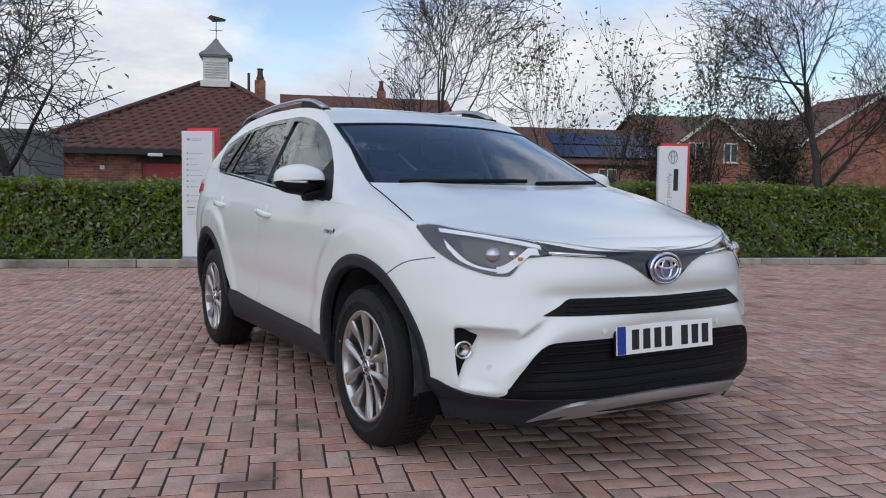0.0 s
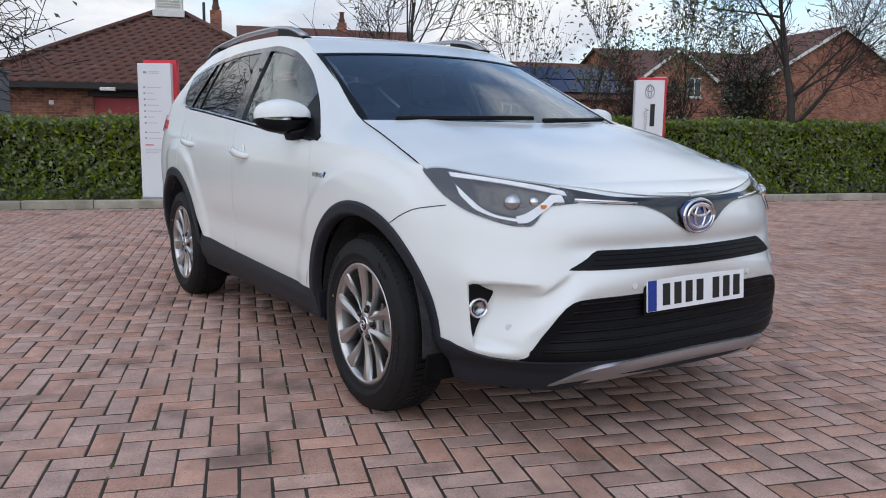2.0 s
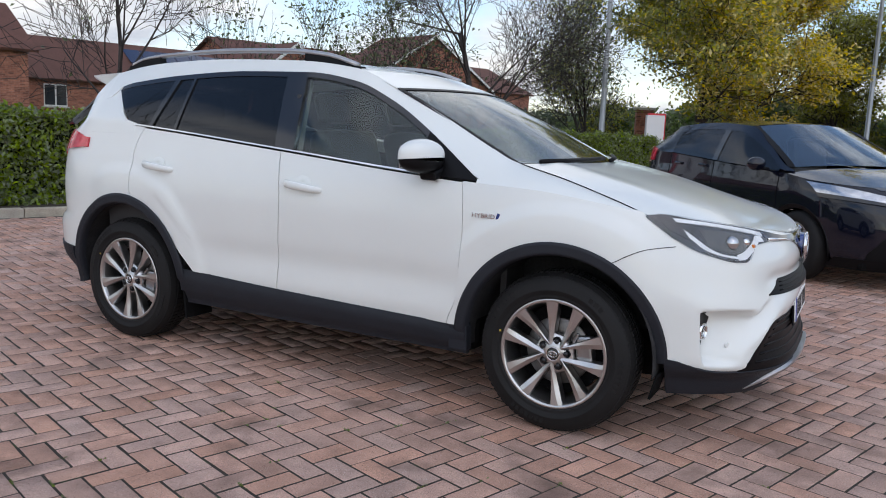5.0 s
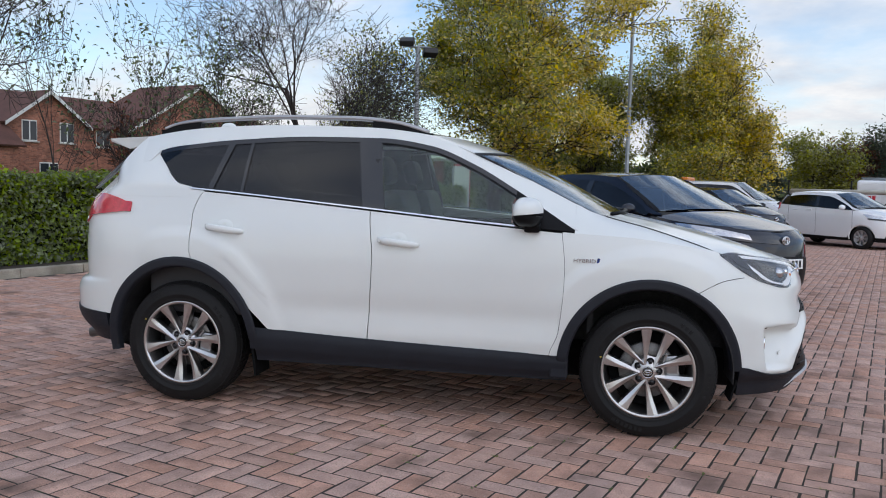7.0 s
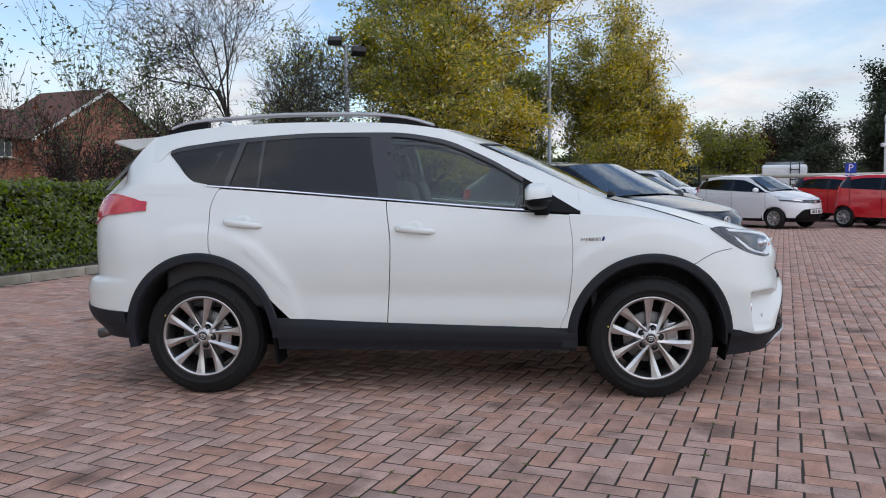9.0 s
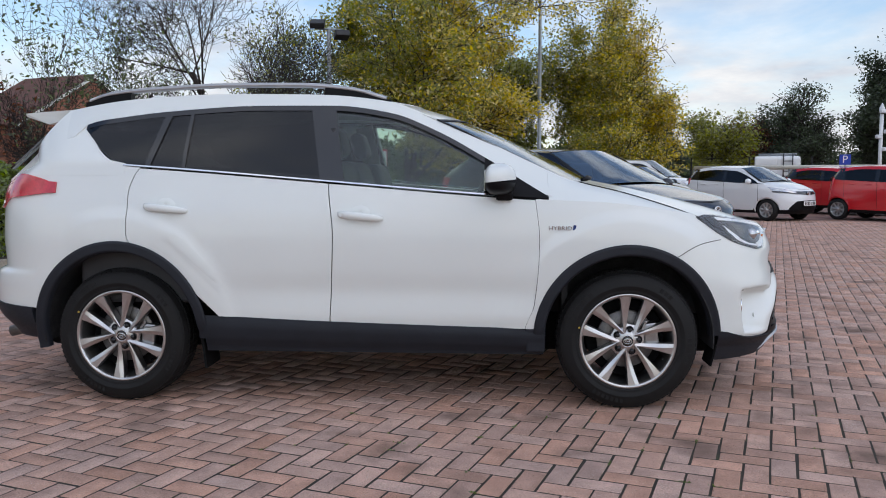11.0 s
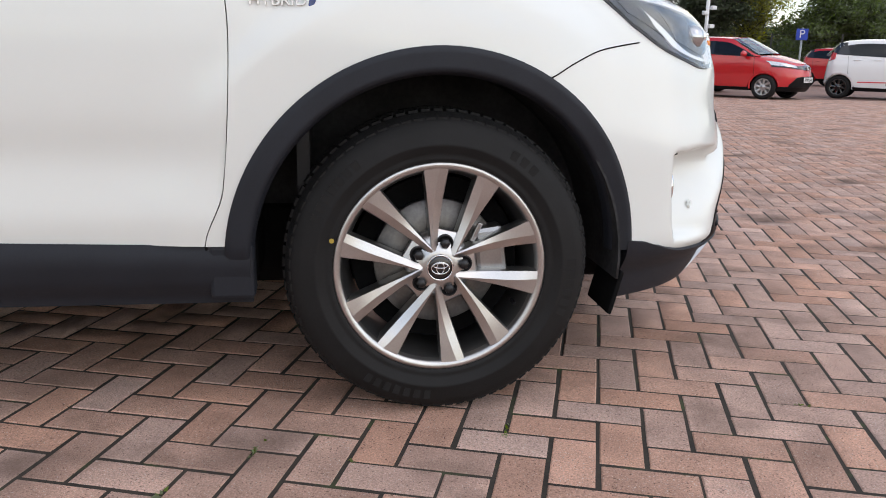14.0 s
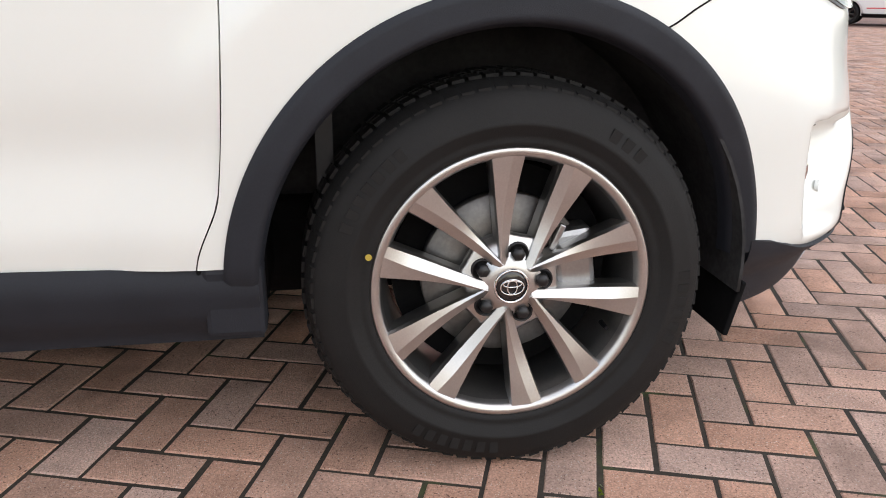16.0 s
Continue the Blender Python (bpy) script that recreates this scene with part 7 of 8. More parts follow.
tree_belt([(-30 + 6 * k, 62 + (k % 3), 5.5, 2.7 + (k * 7 % 5) * 0.3) for k in range(14)], DARK_LEAF, 41, "dark far belt of trees and bushes")
tree_belt([(30 + 7 * k, 52 - 4 * k, 5.5, 3.4 + (k * 7 % 4) * 0.5) for k in range(7)], GREEN_LEAF, 42, "far green belt of bushes behind the fence")
tree_belt([(-8 + 3.2 * k, 33 + (k % 2) * 2, 3.0, 2.3 + (k % 3) * 0.4) for k in range(5)], GREEN_LEAF, 43, "low shrubs under the autumn trees")


# ---- the other parked cars ----
def plain_wheel(parent, R, W, rim, face, spokes):
    h = W / 2
    w = link("wheel", lathe_mesh("wheel", [(rim, -h + 0.03), (rim + 0.01, -h + 0.006), (rim + 0.4 * (R - rim), -h - 0.004), (R - 0.02, -h + 0.012), (R, -h + 0.04), (R, h - 0.04), (R - 0.02, h - 0.01), (rim, h - 0.02)], RUBBER, 40), parent, "road wheel with black tyre")
    link("rim", lathe_mesh("rim", [(rim + 0.006, -h + 0.016), (rim - 0.008, -h + 0.012), (rim - 0.02, -h + 0.03), (rim - 0.03, -h + 0.12), (0.03, -h + 0.12)], face if spokes else GLOSS_BLACK, 40), w, "wheel rim")
    for k in range(spokes):
        v, f = spoke_verts(360 / spokes * k, 360 / spokes * k + 9, 0.03, rim - 0.01, 0.05, 0.062, -h + 0.025, -h + 0.016, 0.006, 0.03)
        link("spoke", mesh_of("spoke", v, f, face, False), w)
    link("hub_cap", lathe_mesh("hub_cap", [(0, -h + 0.01), (0.04, -h + 0.014), (0.055, -h + 0.03)], face, 20), w)
    return w


def parked_car(name, label, m, paint, L, W, H, wb, nose, belt0, belt1, hood_z, lip_z, screen, roof_f, roof_r, hatch, wheel_r, face, spokes=8, style="hatch", two_tone=False, red_stripe=False):
    """A five-door car from its main sizes. screen, roof_f, roof_r, hatch: x of the windscreen foot, roof front, roof rear and hatch foot."""
    w2, hb = W / 2, wb / 2
    xf, xr = hb + nose, hb + nose - L
    zr = H - 0.05
    B = Body(
        w=[(0.18, w2 * 0.93), (0.35, w2 * 0.985), (0.6, w2), (0.8, w2 * 0.995), (belt0, w2 * 0.955), (belt1 + 0.15, w2 * 0.91)],
        xf=[(0.18, xf - 0.1), (0.3, xf - 0.02), (0.5, xf), (lip_z - 0.12, xf - 0.03), (lip_z, xf - 0.12), (hood_z, xf - 0.6)],
        xr=[(0.2, xr + 0.1), (0.4, xr), (0.7, xr + 0.02), (belt1, xr + 0.1), (belt1 + 0.3, xr + 0.35)],
        x0=hb - 0.38, xr0=-hb - 0.05, nf=2.7, nr=3.0,
        belt=[(xr, belt1 + 0.03), (-hb, belt1), (0.2, lerp(belt1, belt0, 0.7)), (screen, belt0), (hb + 0.1, belt0 - 0.05), (xf - 0.25, lip_z + 0.05)],
        sill=[(xr, 0.34), (-hb, 0.3), (hb, 0.27), (xf, 0.3)],
        arches=[(hb, wheel_r, wheel_r * 1.2, wheel_r * 1.2), (-hb, wheel_r, wheel_r * 1.2, wheel_r * 1.2)],
        roofz=[(xr, zr - 0.28), (hatch, zr - 0.2), (roof_r, zr - 0.04), ((roof_r + roof_f) / 2, zr), (roof_f, zr - 0.035), (lerp(roof_f, screen, 0.5), lerp(zr, belt0, 0.46)), (screen, belt0 + 0.06), (screen + 0.2, belt0 + 0.01)],
        roofy=[(xr, w2 * 0.66), (roof_r, w2 * 0.7), (roof_f, w2 * 0.7), (screen, w2 * 0.88)],
        apillar=[(roof_f, zr - 0.035), (lerp(roof_f, screen, 0.5), lerp(zr, belt0, 0.46)), (screen, belt0 + 0.06)],
        hatch=[(xr + 0.08, belt1), (roof_r - 0.12, zr - 0.08)],
        hoodz=[(screen, hood_z + 0.06), (hb + 0.1, hood_z), (xf - 0.12, lip_z + 0.02)],
        hood_edge=[(0.0, lip_z), (w2 * 0.5, lip_z + 0.03), (w2, lip_z + 0.09)])
    car = thing(name, label, "car", "parked cars")

    def top(x, y):
        return B.belt(x) if x < xf - 0.35 else min(B.belt(x), B.hood_edge(y))
    cols = [B.xr0 - q for q in span(1.0, 0.02, 14)] + span(B.xr0, B.x0, 44) + [B.x0 + q for q in span(0.02, 1.0, 24)]
    low_belt = lambda x: B.belt(x) + 0.01
    Wt = spline([(xr + 0.25, belt1 + 0.1), (roof_r - 0.1, zr - 0.16), (lerp(roof_r, roof_f, 0.4), zr - 0.075), (roof_f - 0.15, zr - 0.10), (lerp(roof_f, screen, 0.5), lerp(zr, belt0, 0.46) - 0.06), (screen - 0.02, belt0 + 0.02)])
    for side in (False, True):
        ranges = {s: B.col_range(s, top) for s in cols}

        def skin(s, v):
            f, zb, zt = ranges[s]
            return f(lerp(zb, zt, v))
        shell("body_side", skin, cols, span(0, 1, 12), paint, car, "painted body side", flip=side, thick=0.012)

        def rail(u, v):
            x = lerp(roof_r - 0.12, screen + 0.12, u)
            return B.green(x, lerp(max(Wt(x), low_belt(x)), max(B.roofz(x), low_belt(x) + 0.003), v))
        shell("roof_edge", rail, span(0, 1, 30), span(0, 1, 5), GLOSS_BLACK if two_tone else paint, car, "roof edge and pillar", flip=side, thick=0.02)

        def pane(xa, xb, za=0.0):
            def fn(u, v):
                x = lerp(lerp(xa[0], xa[1], v), lerp(xb[0], xb[1], v), u)
                return B.green(x, lerp(low_belt(x) + za, max(Wt(x), low_belt(x) + 0.004), v))
            return fn
        mid = lerp(roof_r, screen, 0.47)
        for nm, xa, xb, mt, o in (("door_glass", (mid + 0.05, mid + 0.02), (screen - 0.06, screen - 0.06), PRIVACY, -0.004),
                                  ("centre_pillar", (mid - 0.05, mid - 0.08), (mid + 0.05, mid + 0.02), GLOSS_BLACK, 0.003),
                                  ("door_glass", (roof_r + 0.12, roof_r + 0.05), (mid - 0.05, mid - 0.08), PRIVACY, -0.004)):
            ob = shell(nm, pane(xa, xb), span(0, 1, 16), span(0, 1, 8), mt, car, "dark side glass" if mt is PRIVACY else "black pillar", flip=side, out=o, thick=0.005)
        # rear pillar
        def pillar(u, v):
            z = lerp(B.belt(-hb), zr - 0.05, v)
            x = lerp(B.hatch_x(z), roof_r + lerp(0.12, 0.05, v), u)
            return B.green(x, z)
        shell("rear_pillar", pillar, span(0, 1, 10), span(0, 1, 12), GLOSS_BLACK if style in ("coupe", "hatch") else paint, car, "rear pillar", flip=side, thick=0.02)
        # sill and bumper bottoms in black
        def sillf(u, v):
            x = lerp(-hb + wheel_r * 1.15, hb - wheel_r * 1.15, u)
            return (x, -B.side_y(x, 0.3) + 0.03 * v, lerp(B.sill(x), 0.2, v))
        shell("sill", sillf, span(0, 1, 12), span(0, 1, 4), PLASTIC, car, "black sill", flip=side, thick=0.02, out=0.003, turn=True)
        for cx, cz, rx, rz in B.arches:
            def arch(u, v):
                a = radians(lerp(-8, 188, u))
                k = lerp(1.0, 0.9, v)
                x, z = cx + rx * k * math.cos(a), cz + rz * k * math.sin(a)
                return (x, -B.side_y(cx + rx * math.cos(a), max(0.25, z)) + 0.02 * v, z)
            shell("arch_trim", arch, span(0, 1, 24), span(0, 1, 4), PLASTIC if style == "coupe" else paint, car, "wheel arch edge", flip=side, out=0.004, thick=0.03)
        # door seams
        for sx in (mid, screen - 0.02, roof_r + 0.1):
            tube("seam", [(sx + 0.04 * math.sin(3 * z), (1 if side else -1) * (B.side_y(sx, z) + 0.001), z) for z in span(max(0.34, B.bottom(sx) + 0.02), B.belt(sx) - 0.01, 7)], 0.004, UNDERSIDE, car, "", 4)
        for hx in (mid - 0.2, roof_r + 0.32):
            box_part("door_handle", (0.16, 0.03, 0.03), (hx, (1 if side else -1) * (B.side_y(hx, belt1 - 0.12) + 0.012), belt1 - 0.12), paint, car, "door handle", bevel=0.01)
        # mirror
        bm = bmesh.new()
        bmesh.ops.create_uvsphere(bm, u_segments=14, v_segments=10, radius=1)
        bmesh.ops.scale(bm, vec=(0.07, 0.1, 0.07), verts=bm.verts)
        bmesh.ops.translate(bm, vec=(screen - 0.22, (1 if side else -1) * (w2 + 0.09), belt0 + 0.07), verts=bm.verts)
        part("door_mirror", bm, GLOSS_BLACK if two_tone else paint, car, "door mirror", smooth=True)
        tube("mirror_arm", [(screen - 0.2, (1 if side else -1) * (w2 - 0.04), belt0 + 0.02), (screen - 0.21, (1 if side else -1) * (w2 + 0.06), belt0 + 0.03)], 0.02, PLASTIC, car, "", 6)
        # headlamps and tail lamps
        F = B.front

        def lampf(u, v):
            y = lerp(-w2 * 0.93, -w2 * 0.5, u)
            z0, z1 = lerp(lip_z - 0.03, lip_z - 0.09, u), lerp(lip_z + 0.075, lip_z - 0.03, u)
            return F(y, lerp(z0, z1, v))
        hl = shell("headlamp", lampf, span(0, 1, 14), span(0, 1, 5), REFLECTOR, car, "clear swept headlamp", flip=side, out=0.012, thick=0.02)
        shell("lamp_edge", lambda u, v: lampf(u, lerp(-0.25, 0.12, v)), span(0, 1, 12), span(0, 1, 3), GLOSS_BLACK, hl, "black lamp edge", flip=side, out=0.014, thick=0.01)

        def tailf(u, v):
            s_ = lerp(B.xr0 - 0.5, B.xr0 - 0.1, u)
            return B.column(s_)(lerp(belt1 - 0.16 + 0.05 * u, belt1 + 0.06 - 0.02 * u, v))
        shell("tail_lamp", tailf, span(0, 1, 10), span(0, 1, 5), RED_LENS, car, "red tail lamp", flip=side, out=0.012, thick=0.02)
        if red_stripe:
            shell("side_stripe", lambda u, v: B.side(lerp(-hb + 0.42, hb - 0.45, u), lerp(0.40, 0.425, v) + 0.01 * u), span(0, 1, 12), span(0, 1, 2), SIGN_RED, car, "red side stripe", flip=side, out=0.003, thick=0.003)
            box_part("door_badge", (0.12, 0.004, 0.04), (0.4, (1 if side else -1) * (B.side_y(0.4, 0.85) + 0.002), 0.85), SIGN_RED, car, "small red badge shape")
    # roof, screens, bonnet
    def roof(u, v):
        x, yy = lerp(roof_r - 0.15, roof_f, u), lerp(-1, 1, v)
        return (x + 0.16 * (1 - yy * yy) * smooth01((u - 0.6) / 0.4), yy * B.roofy(x), B.roofz(x) + 0.045 * (1 - abs(yy) ** 2.2))
    shell("roof_panel", roof, span(0, 1, 20), span(0, 1, 13), GLOSS_BLACK if two_tone else paint, car, "roof", thick=0.02)

    def screen_f(u, v):
        z = lerp(belt0 + 0.05, zr - 0.04, v)
        yy = lerp(-1, 1, u)
        c = 1 - yy * yy
        return (B.ap_x(z) + 0.17 * c, yy * (lerp(w2 * 0.87, w2 * 0.69, v)), z + 0.045 * c)
    ws = shell("windscreen", screen_f, span(0, 1, 16), span(0, 1, 10), FAR_SCREEN, car, "clear windscreen", thick=0.005)
    ws.visible_shadow = False
    for a, b in ((0.0, 0.04), (0.96, 1.0)):
        shell("screen_border", lambda u, v: screen_f(lerp(a, b, u), v), span(0, 1, 3), span(0, 1, 10), PLASTIC, car, "black screen border", out=0.003, thick=0.004)

    def hatch_f(u, v):
        z = lerp(belt1 - 0.02, zr - 0.05, v)
        yy = lerp(-1, 1, u)
        x = B.hatch_x(z)
        return (x - 0.1 * (1 - yy * yy), yy * (B.green_y(max(x, xr + 0.2), max(z, B.belt(x))) - 0.01), z)
    shell("rear_screen", hatch_f, span(0, 1, 16), span(0, 1, 10), GLOSS_BLACK, car, "dark rear screen", thick=0.01, turn=True)

    def bonnet(u, v):
        s_ = lerp(screen, B.x0 + 1.0, u)
        if s_ <= B.x0:
            p = B.column(s_)(B.belt(s_))
        else:
            f, _, zt = B.col_range(s_, top)
            p = f(zt)
        k = abs(2 * v - 1)
        xe = p[0] + (0.14 * (1 - u)) * (1 - k ** 2.2)
        z = p[2] + 0.004 + max(0.0, B.hoodz(min(xe, xf - 0.12)) - p[2]) * (1 - k ** 2.4)
        return (xe, lerp(-1, 1, v) * abs(p[1]), z)
    shell("bonnet", bonnet, span(0, 1, 36), span(0, 1, 17), paint, car, "bonnet", thick=0.015)
    # face
    F = B.front
    yz_patch("grille", [(0, 0.3), (w2 * 0.7, 0.3)], [(0, lip_z - 0.26), (w2 * 0.5, lip_z - 0.28), (w2 * 0.72, 0.33)], -w2 * 0.7, w2 * 0.7, PLASTIC, car, F, "black lower grille", out=0.006, n=30, nv=6, mirror=False)
    yz_patch("grille_bridge", [(0, lip_z - 0.13), (w2 * 0.5, lip_z - 0.1)], [(0, lip_z - 0.03), (w2 * 0.52, lip_z - 0.03)], -w2 * 0.52, w2 * 0.52, GLOSS_BLACK, car, F, "black bridge between the lamps", out=0.006, n=24, nv=4, mirror=False)
    yz_patch("bumper_lip", [(0, 0.19), (w2 * 0.85, 0.2)], [(0, 0.3), (w2 * 0.85, 0.3)], -w2 * 0.85, w2 * 0.85, PLASTIC, car, F, "black bumper lip", out=0.008, n=30, nv=4, mirror=False)
    bx = F(0, lip_z - 0.08)[0] + 0.012
    bm = bmesh.new()
    add_cyl(bm, 1, 0.95, 0.015, pose(0, 0, 0, 0, 0, 0), 24)
    bmesh.ops.scale(bm, vec=(0.05, 0.068, 1), verts=bm.verts)
    bmesh.ops.transform(bm, matrix=pose(bx, 0, lip_z - 0.08, 0, 85, 0), verts=bm.verts)
    bd = part("badge", bm, GLOSS_BLACK, car, "oval badge")
    emblem_mesh(bd, 0.06, 0.043, (bx + 0.014, 0, lip_z - 0.08), "X", 0.006)
    number_plate(car, 0.52, 0.111, pose(F(0, lip_z - 0.3)[0] + 0.02, 0, lip_z - 0.34, 0, -2, 0), 7, False)
    # underside and cabin block
    bm = bmesh.new()
    add_box(bm, (L - 0.5, W - 0.5, 0.3), ((xf + xr) / 2, 0, 0.34), bevel=0.04)
    part("underbody", bm, UNDERSIDE, car, "dark underbody")
    bm = bmesh.new()
    add_box(bm, (1.9, W - 0.4, 0.3), (screen - 1.25, 0, belt0 - 0.25), bevel=0.05)
    part("cabin_floor", bm, DARK_TRIM, car, "dark cabin")
    for y in (-0.34, 0.34):
        bm = bmesh.new()
        add_box(bm, (0.16, 0.46, 0.62), (mid + 0.05, y, belt0 + 0.04), (0, -14, 0), 0.06)
        part("front_seat", bm, DARK_TRIM, car, "dark seat")
    bm = bmesh.new()
    add_box(bm, (0.35, W - 0.35, 0.2), (screen - 0.08, 0, belt0 - 0.06), bevel=0.06)
    part("dashboard", bm, DARK_TRIM, car, "dark dashboard")
    # wheels
    wA = plain_wheel(car, wheel_r, 0.19, wheel_r * 0.66, face, spokes)
    wA.matrix_local = pose(hb, -w2 + 0.12, wheel_r)
    for x, y, rot in ((-hb, -w2 + 0.12, 0), (hb, w2 - 0.12, 180), (-hb, w2 - 0.12, 180)):
        copy_thing(wA, pose(x, y, wheel_r, 0, 0, rot))
    car.matrix_world = m
    return car


SMALL = dict(L=3.455, W=1.615, H=1.46, wb=2.34, nose=0.72, belt0=0.96, belt1=1.06, hood_z=0.98, lip_z=0.80, screen=0.92, roof_f=0.22, roof_r=-1.12, hatch=-1.45, wheel_r=0.285)
WHEEL_SILVER = SATIN
parked_car("crossover", "glossy black crossover parked at an angle on the paving", pose(1.61, 5.84, 0, 0, 0, -48), BLACK_PAINT, L=4.39, W=1.795, H=1.565, wb=2.64, nose=0.93, belt0=1.02, belt1=1.14, hood_z=1.06, lip_z=0.88, screen=1.02, roof_f=0.15, roof_r=-1.25, hatch=-1.75, wheel_r=0.335, face=WHEEL_SILVER, spokes=10, style="coupe")
parked_car("hatchback", "small white hatchback with black pillars parked in a row", pose(7.43, 17.75, 0, 0, 0, -52), WHITE_PAINT, face=WHEEL_SILVER, **SMALL)
red_one = parked_car("hatchback", "small bright red hatchback parked in a row", pose(10.9, 16.5, 0, 0, 0, -52), RED_PAINT, face=WHEEL_SILVER, **SMALL)
parked_car("hatchback", "small white hatchback with black wheels and red stripe", pose(14.9, 15.85, 0, 0, 0, -40), WHITE_PAINT, face=GLOSS_BLACK, red_stripe=True, **SMALL)
parked_car("hatchback", "small black hatchback parked behind the crossover", pose(4.1, 16.6, 0, 0, 0, -50), BLACK_PAINT, face=WHEEL_SILVER, **SMALL)
tagged(copy_thing(red_one, pose(11.0, 20.3, 0, 0, 0, -52)), "small red hatchback half hidden behind another")
parked_car("hatchback", "small silver hatchback far back in the row", pose(6.2, 24.5, 0, 0, 0, -50), SILVER_PAINT, face=WHEEL_SILVER, **SMALL)
tagged(copy_thing(red_one, pose(20.5, 26.0, 0, 0, 0, -60)), "small red hatchback far off by the fence")
parked_car("estate_car", "tall white estate car with an orange roof beacon", pose(5.15, 21.6, 0, 0, 0, -22), WHITE_PAINT, L=4.9, W=1.8, H=1.72, wb=2.9, nose=0.9, belt0=1.08, belt1=1.16, hood_z=1.1, lip_z=0.92, screen=1.0, roof_f=0.3, roof_r=-1.9, hatch=-2.2, wheel_r=0.34, face=WHEEL_SILVER)
beacon = thing("roof_beacon", "orange beacon bar on the white estate car roof", "beacon")
box_part("beacon_bar", (0.2, 0.9, 0.1), (0, 0, 0.05), AMBER, beacon, "orange bar", bevel=0.03)
beacon.matrix_world = pose(3.95, 22.08, 1.712, 0, 0, -22)


def van(m):
    v = thing("van", "white panel van with rear ladder and roof rack", "van")
    bm = bmesh.new()
    add_box(bm, (3.4, 1.9, 1.65), (0.6, 0, 1.2), bevel=0.12, seg=3)
    part("van_body", bm, WHITE_PAINT, v, "white van body", smooth=False)
    bm = bmesh.new()
    add_box(bm, (1.6, 1.8, 0.9), (2.6, 0, 0.85), bevel=0.2, seg=3)
    part("van_nose", bm, WHITE_PAINT, v, "white van nose")
    for y in (-0.47, 0.47):
        box_part("rear_door", (0.02, 0.88, 1.4), (-1.11, y, 1.2), WHITE_PAINT, v, "white rear door", bevel=0.006)
        box_part("rear_window", (0.01, 0.6, 0.4), (-1.124, y, 1.55), SIGN_WHITE, v, "blanked rear window")
        box_part("tail_lamp", (0.04, 0.12, 0.45), (-1.1, y * 1.93, 0.95), RED_LENS, v, "red tail lamp", bevel=0.01)
    for y in (-0.62, -0.25):
        tube("ladder_rail", [(-1.2, y, 0.6), (-1.2, y, 1.9), (-1.0, y, 2.12)], 0.025, DARK_METAL, v, "", 6)
    for k in range(6):
        tube("ladder_rung", [(-1.2, -0.62, 0.7 + 0.22 * k), (-1.2, -0.25, 0.7 + 0.22 * k)], 0.02, DARK_METAL, v, "", 6)
    for k in range(3):
        box_part("name_bar", (0.006, 0.13, 0.2), (-1.126, 0.28 + 0.17 * k, 1.28), SIGN_RED, v, "red printed bar")
    for k in range(5):
        tube("rack_bar", [(-0.9 + 0.7 * k, -0.8, 2.12), (-0.9 + 0.7 * k, 0.8, 2.12)], 0.025, GALVANISED, v, "", 6)
    for y in (-0.75, 0.75):
        tube("rack_rail", [(-1.0, y, 2.1), (2.0, y, 2.1)], 0.025, GALVANISED, v, "", 6)
    for x in (-0.4, 2.5):
        for y, rot in ((-0.85, 0), (0.85, 180)):
            w = plain_wheel(v, 0.33, 0.2, 0.2, SATIN, 6)
            w.matrix_local = pose(x, y, 0.33, 0, 0, rot)
    box_part("rear_bumper", (0.12, 1.8, 0.22), (-1.1, 0, 0.45), PLASTIC, v, "black rear bumper", bevel=0.03)
    v.matrix_world = m


van(pose(13.2, 32.6, 0, 0, 0, 72))


# a brick gate pier beyond the hedge
pier = thing("gate_pier", "red brick gate pier behind the hedge", "pier")
box_part("shaft", (0.6, 0.6, 2.3), (0, 0, 1.15), BRICKWORK, pier, "red brick shaft")
box_part("cap", (0.74, 0.74, 0.1), (0, 0, 2.35), CREAM, pier, "stone cap", bevel=0.02)
pier.matrix_world = pose(-5.2, 25.5, 0, 0, 0, 20)


# ---- brick paving in herringbone, laid square to the kerb ----
PITCH = 0.103
P_ORIGIN = (2.024, -0.395)
P_ANG = KA - radians(90)


def paver_mesh(name, L, Wd):
    c, d, z0, zt = 0.0028, 0.0024, -0.045, 0.0
    v = [(-L / 2 + c, -Wd / 2 + c, zt), (L / 2 - c, -Wd / 2 + c, zt), (L / 2 - c, Wd / 2 - c, zt), (-L / 2 + c, Wd / 2 - c, zt),
         (-L / 2, -Wd / 2, zt - d), (L / 2, -Wd / 2, zt - d), (L / 2, Wd / 2, zt - d), (-L / 2, Wd / 2, zt - d),
         (-L / 2, -Wd / 2, z0), (L / 2, -Wd / 2, z0), (L / 2, Wd / 2, z0), (-L / 2, Wd / 2, z0)]
    f = [(0, 1, 2, 3)] + [(4 + k, 4 + (k + 1) % 4, (k + 1) % 4, k) for k in range(4)] + [(8 + k, 8 + (k + 1) % 4, 4 + (k + 1) % 4, 4 + k) for k in range(4)]
    return v, f


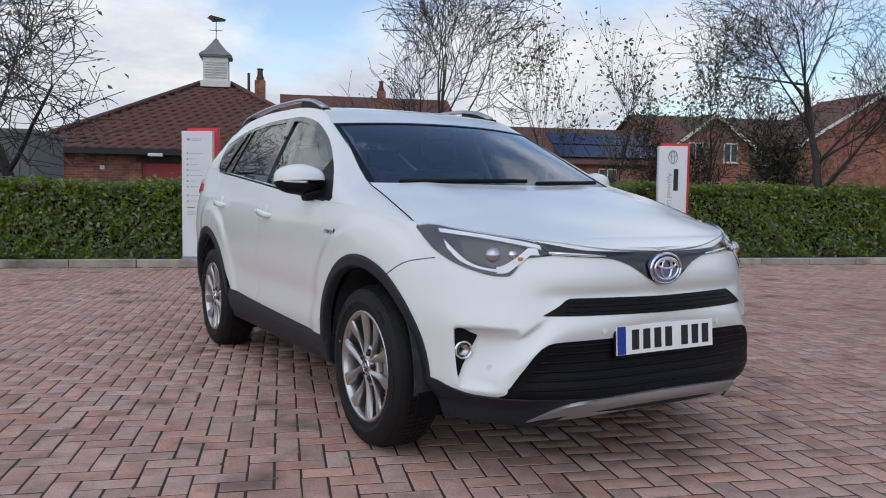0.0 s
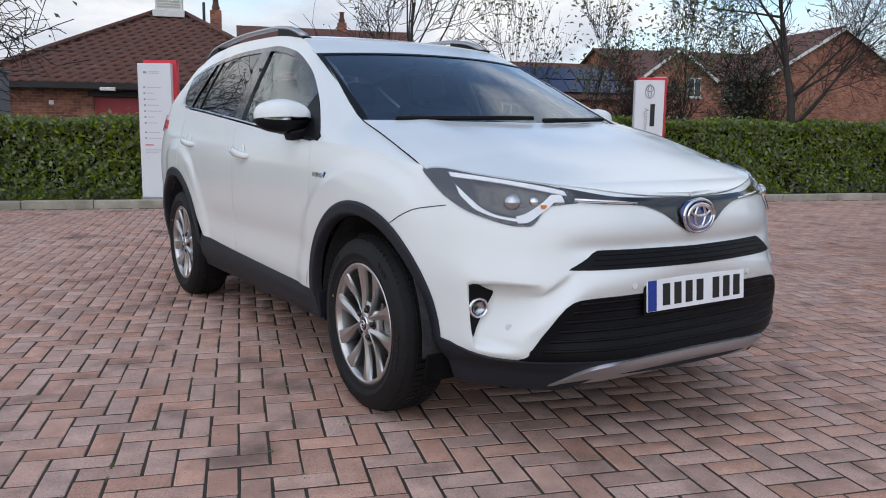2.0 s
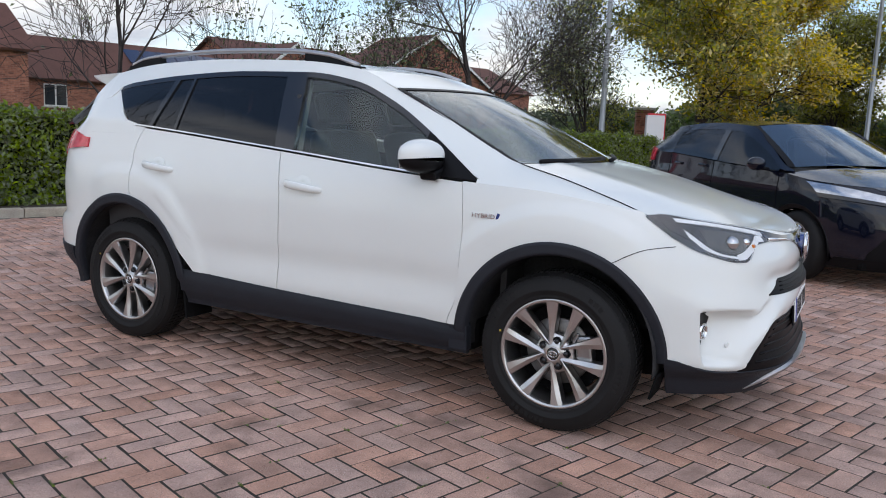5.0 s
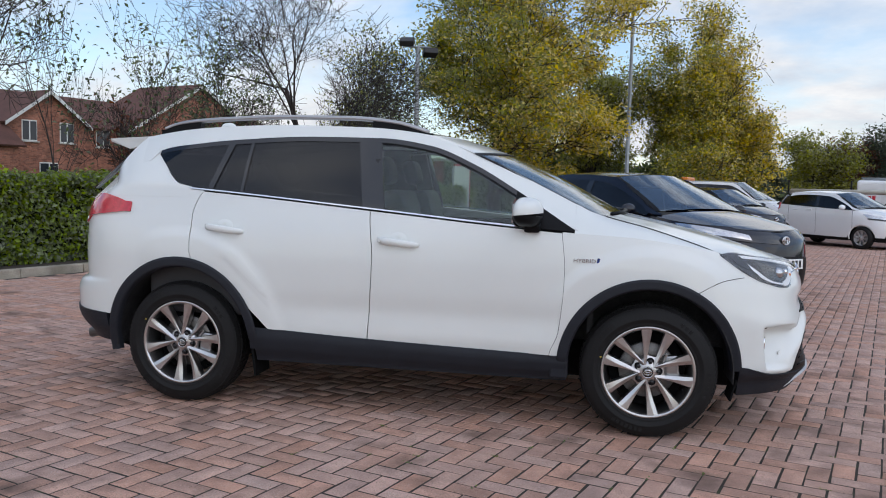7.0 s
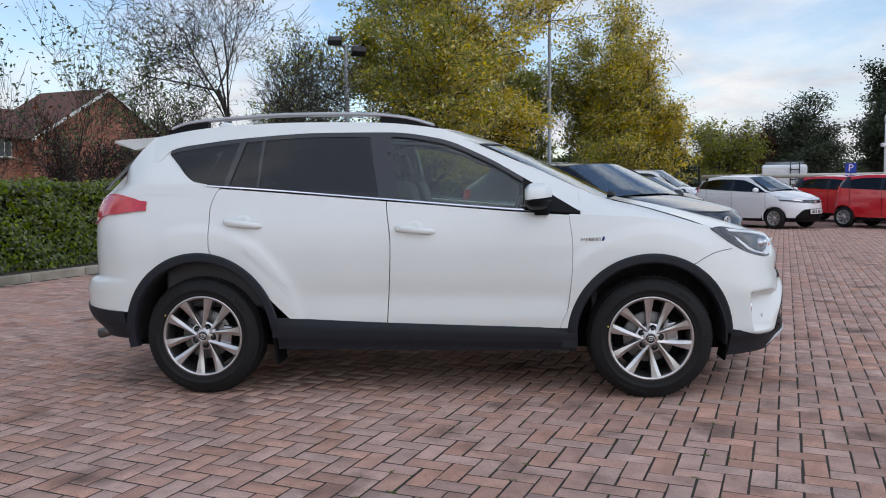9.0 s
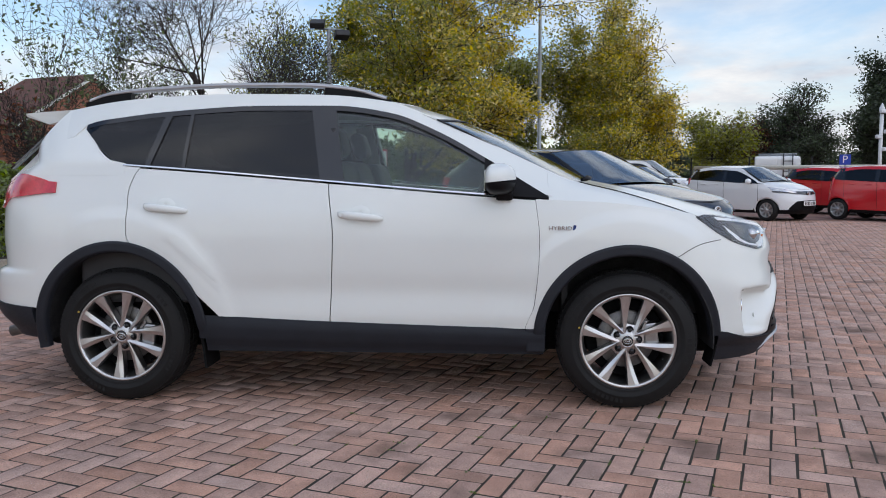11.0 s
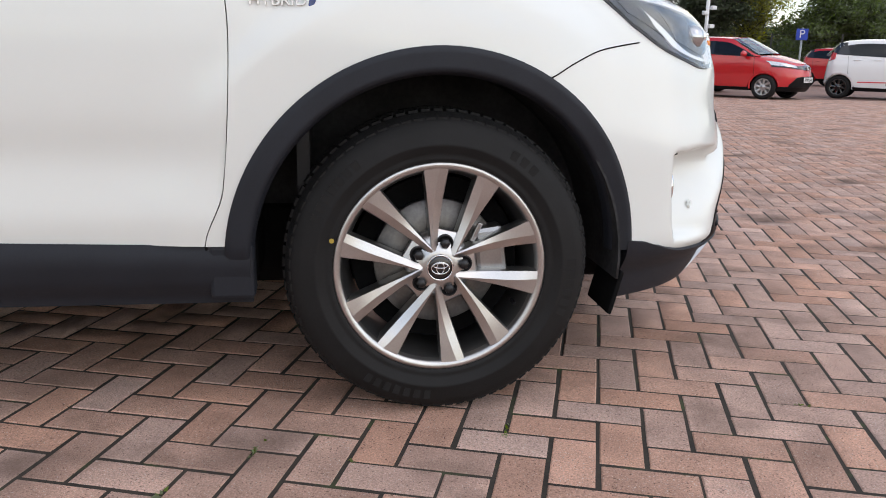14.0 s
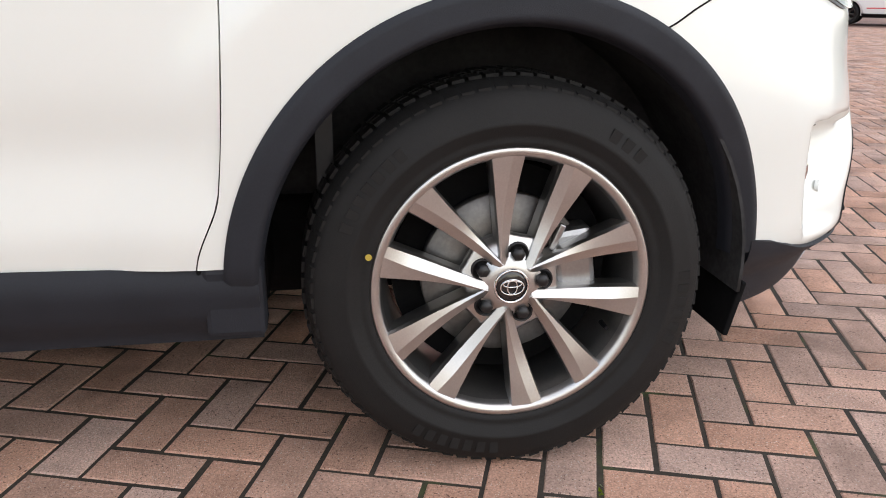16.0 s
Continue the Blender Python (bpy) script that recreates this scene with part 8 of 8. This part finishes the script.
def lay_paving():
    rng = np.random.default_rng(21)
    ca, sa = math.cos(P_ANG), math.sin(P_ANG)
    a, b = np.meshgrid(np.arange(-420, 420), np.arange(-220, 220))
    a, b = a.ravel(), b.ravel()
    spots = []
    for upright, i0, j0 in ((True, 0, -1), (False, 0, -2)):
        i, j = i0 + a + 2 * b, j0 + a - 2 * b
        cx = (i + (0.5 if upright else 1.0)) * PITCH + P_ORIGIN[0]
        cy = (j + (1.0 if upright else 0.5)) * PITCH + P_ORIGIN[1]
        x, y = cx * ca - cy * sa, cx * sa + cy * ca
        back = (x - K0.x) * KN.x + (y - K0.y) * KN.y
        ok = (back < -0.1) & (x > -13) & (x < 17) & (y > -9.5) & (y < 21) & ((y < 9) | (x > -6))
        spots.append(np.stack([x[ok], y[ok], np.full(ok.sum(), P_ANG + (math.pi / 2 if upright else 0))], 1))
    S = np.concatenate(spots)
    n = len(S)
    S[:, 2] += rng.normal(0, 0.006, n)
    S[:, :2] += rng.normal(0, 0.0011, (n, 2))
    dz = rng.normal(0, 0.0004, n).clip(-0.0009, 0.0012)
    near = (S[:, 0] > -0.15) & (S[:, 0] < 2.6) & (S[:, 1] > -2.25) & (S[:, 1] < -0.3)
    v, f = paver_mesh("paver", 0.1968, 0.0938)
    floor = thing("paving", "red and brown clay brick paving laid in herringbone with mossy joints", "paving", kind="structure")
    me = mesh_of("brick", v, f, PAVER, False)
    for x, y, r, z in np.column_stack([S, dz])[near]:
        o = link("brick", me, floor)
        o.matrix_world = pose(x, y, z, rng.normal(0, 0.12), rng.normal(0, 0.12), math.degrees(r))
    far = S[~near]
    m = len(far)
    v = np.array(v)
    cr, sr = np.cos(far[:, 2])[:, None], np.sin(far[:, 2])[:, None]
    V = np.empty((m, len(v), 3))
    V[:, :, 0] = v[:, 0] * cr - v[:, 1] * sr + far[:, :1]
    V[:, :, 1] = v[:, 0] * sr + v[:, 1] * cr + far[:, 1:2]
    tilt = rng.normal(0, 0.0022, (m, 2)).clip(-0.005, 0.005)
    V[:, :, 2] = v[:, 2] + dz[~near][:, None] + v[:, 0] * tilt[:, :1] + v[:, 1] * tilt[:, 1:]
    quads = np.array(f[:5])
    F = (np.arange(m)[:, None, None] * len(v) + quads[None]).reshape(-1, 4)
    me = bpy.data.meshes.new("bricks")
    me.vertices.add(m * len(v)); me.loops.add(F.size); me.polygons.add(len(F))
    me.vertices.foreach_set("co", V.ravel())
    me.loops.foreach_set("vertex_index", F.ravel().astype(np.int32))
    me.polygons.foreach_set("loop_start", np.arange(0, F.size, 4, dtype=np.int32))
    me.update(calc_edges=True)
    me.materials.append(PAVER)
    o = link("bricks", me, floor)
    tagged(o, kind="stuff")
    return m


lay_paving()
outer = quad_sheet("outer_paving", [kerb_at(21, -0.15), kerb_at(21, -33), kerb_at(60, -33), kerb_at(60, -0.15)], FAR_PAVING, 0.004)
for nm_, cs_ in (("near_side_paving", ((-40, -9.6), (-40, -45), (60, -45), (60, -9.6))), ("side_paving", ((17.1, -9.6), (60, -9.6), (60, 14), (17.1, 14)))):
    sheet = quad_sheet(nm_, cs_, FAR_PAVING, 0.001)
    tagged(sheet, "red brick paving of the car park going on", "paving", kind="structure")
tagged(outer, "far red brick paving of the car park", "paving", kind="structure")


# moss and grass blades that grow in the joints
m_rng = np.random.default_rng(77)
spots = np.column_stack([m_rng.uniform(-0.5, 3.6, 90), m_rng.uniform(-3.6, -1.0, 90)])
i_u = np.round(spots @ np.array([math.cos(P_ANG), math.sin(P_ANG)]) / PITCH - P_ORIGIN[0] / PITCH) * PITCH + P_ORIGIN[0]
i_v = np.round(spots @ np.array([-math.sin(P_ANG), math.cos(P_ANG)]) / PITCH - P_ORIGIN[1] / PITCH) * PITCH + P_ORIGIN[1]
moss = []
for u_, v_ in zip(i_u, i_v):
    k_ = int(m_rng.integers(4, 16))
    along = m_rng.normal(0, 0.016, k_)
    uu, vv = (u_ + along, v_ + m_rng.normal(0, 0.002, k_)) if m_rng.random() < 0.5 else (u_ + m_rng.normal(0, 0.002, k_), v_ + along)
    moss.append(np.column_stack([uu * math.cos(P_ANG) - vv * math.sin(P_ANG), uu * math.sin(P_ANG) + vv * math.cos(P_ANG), m_rng.uniform(-0.004, 0.004, k_)]))
moss = np.concatenate(moss)
weeds = leaf_cloud("joint_weeds", moss, np.tile((0, 0, 1.0), (len(moss), 1)), 0.007, MOSS_LEAF, None, m_rng, "", 0.8)
tagged(weeds, "small green moss and weed tufts in the paving joints", "weeds", kind="stuff")
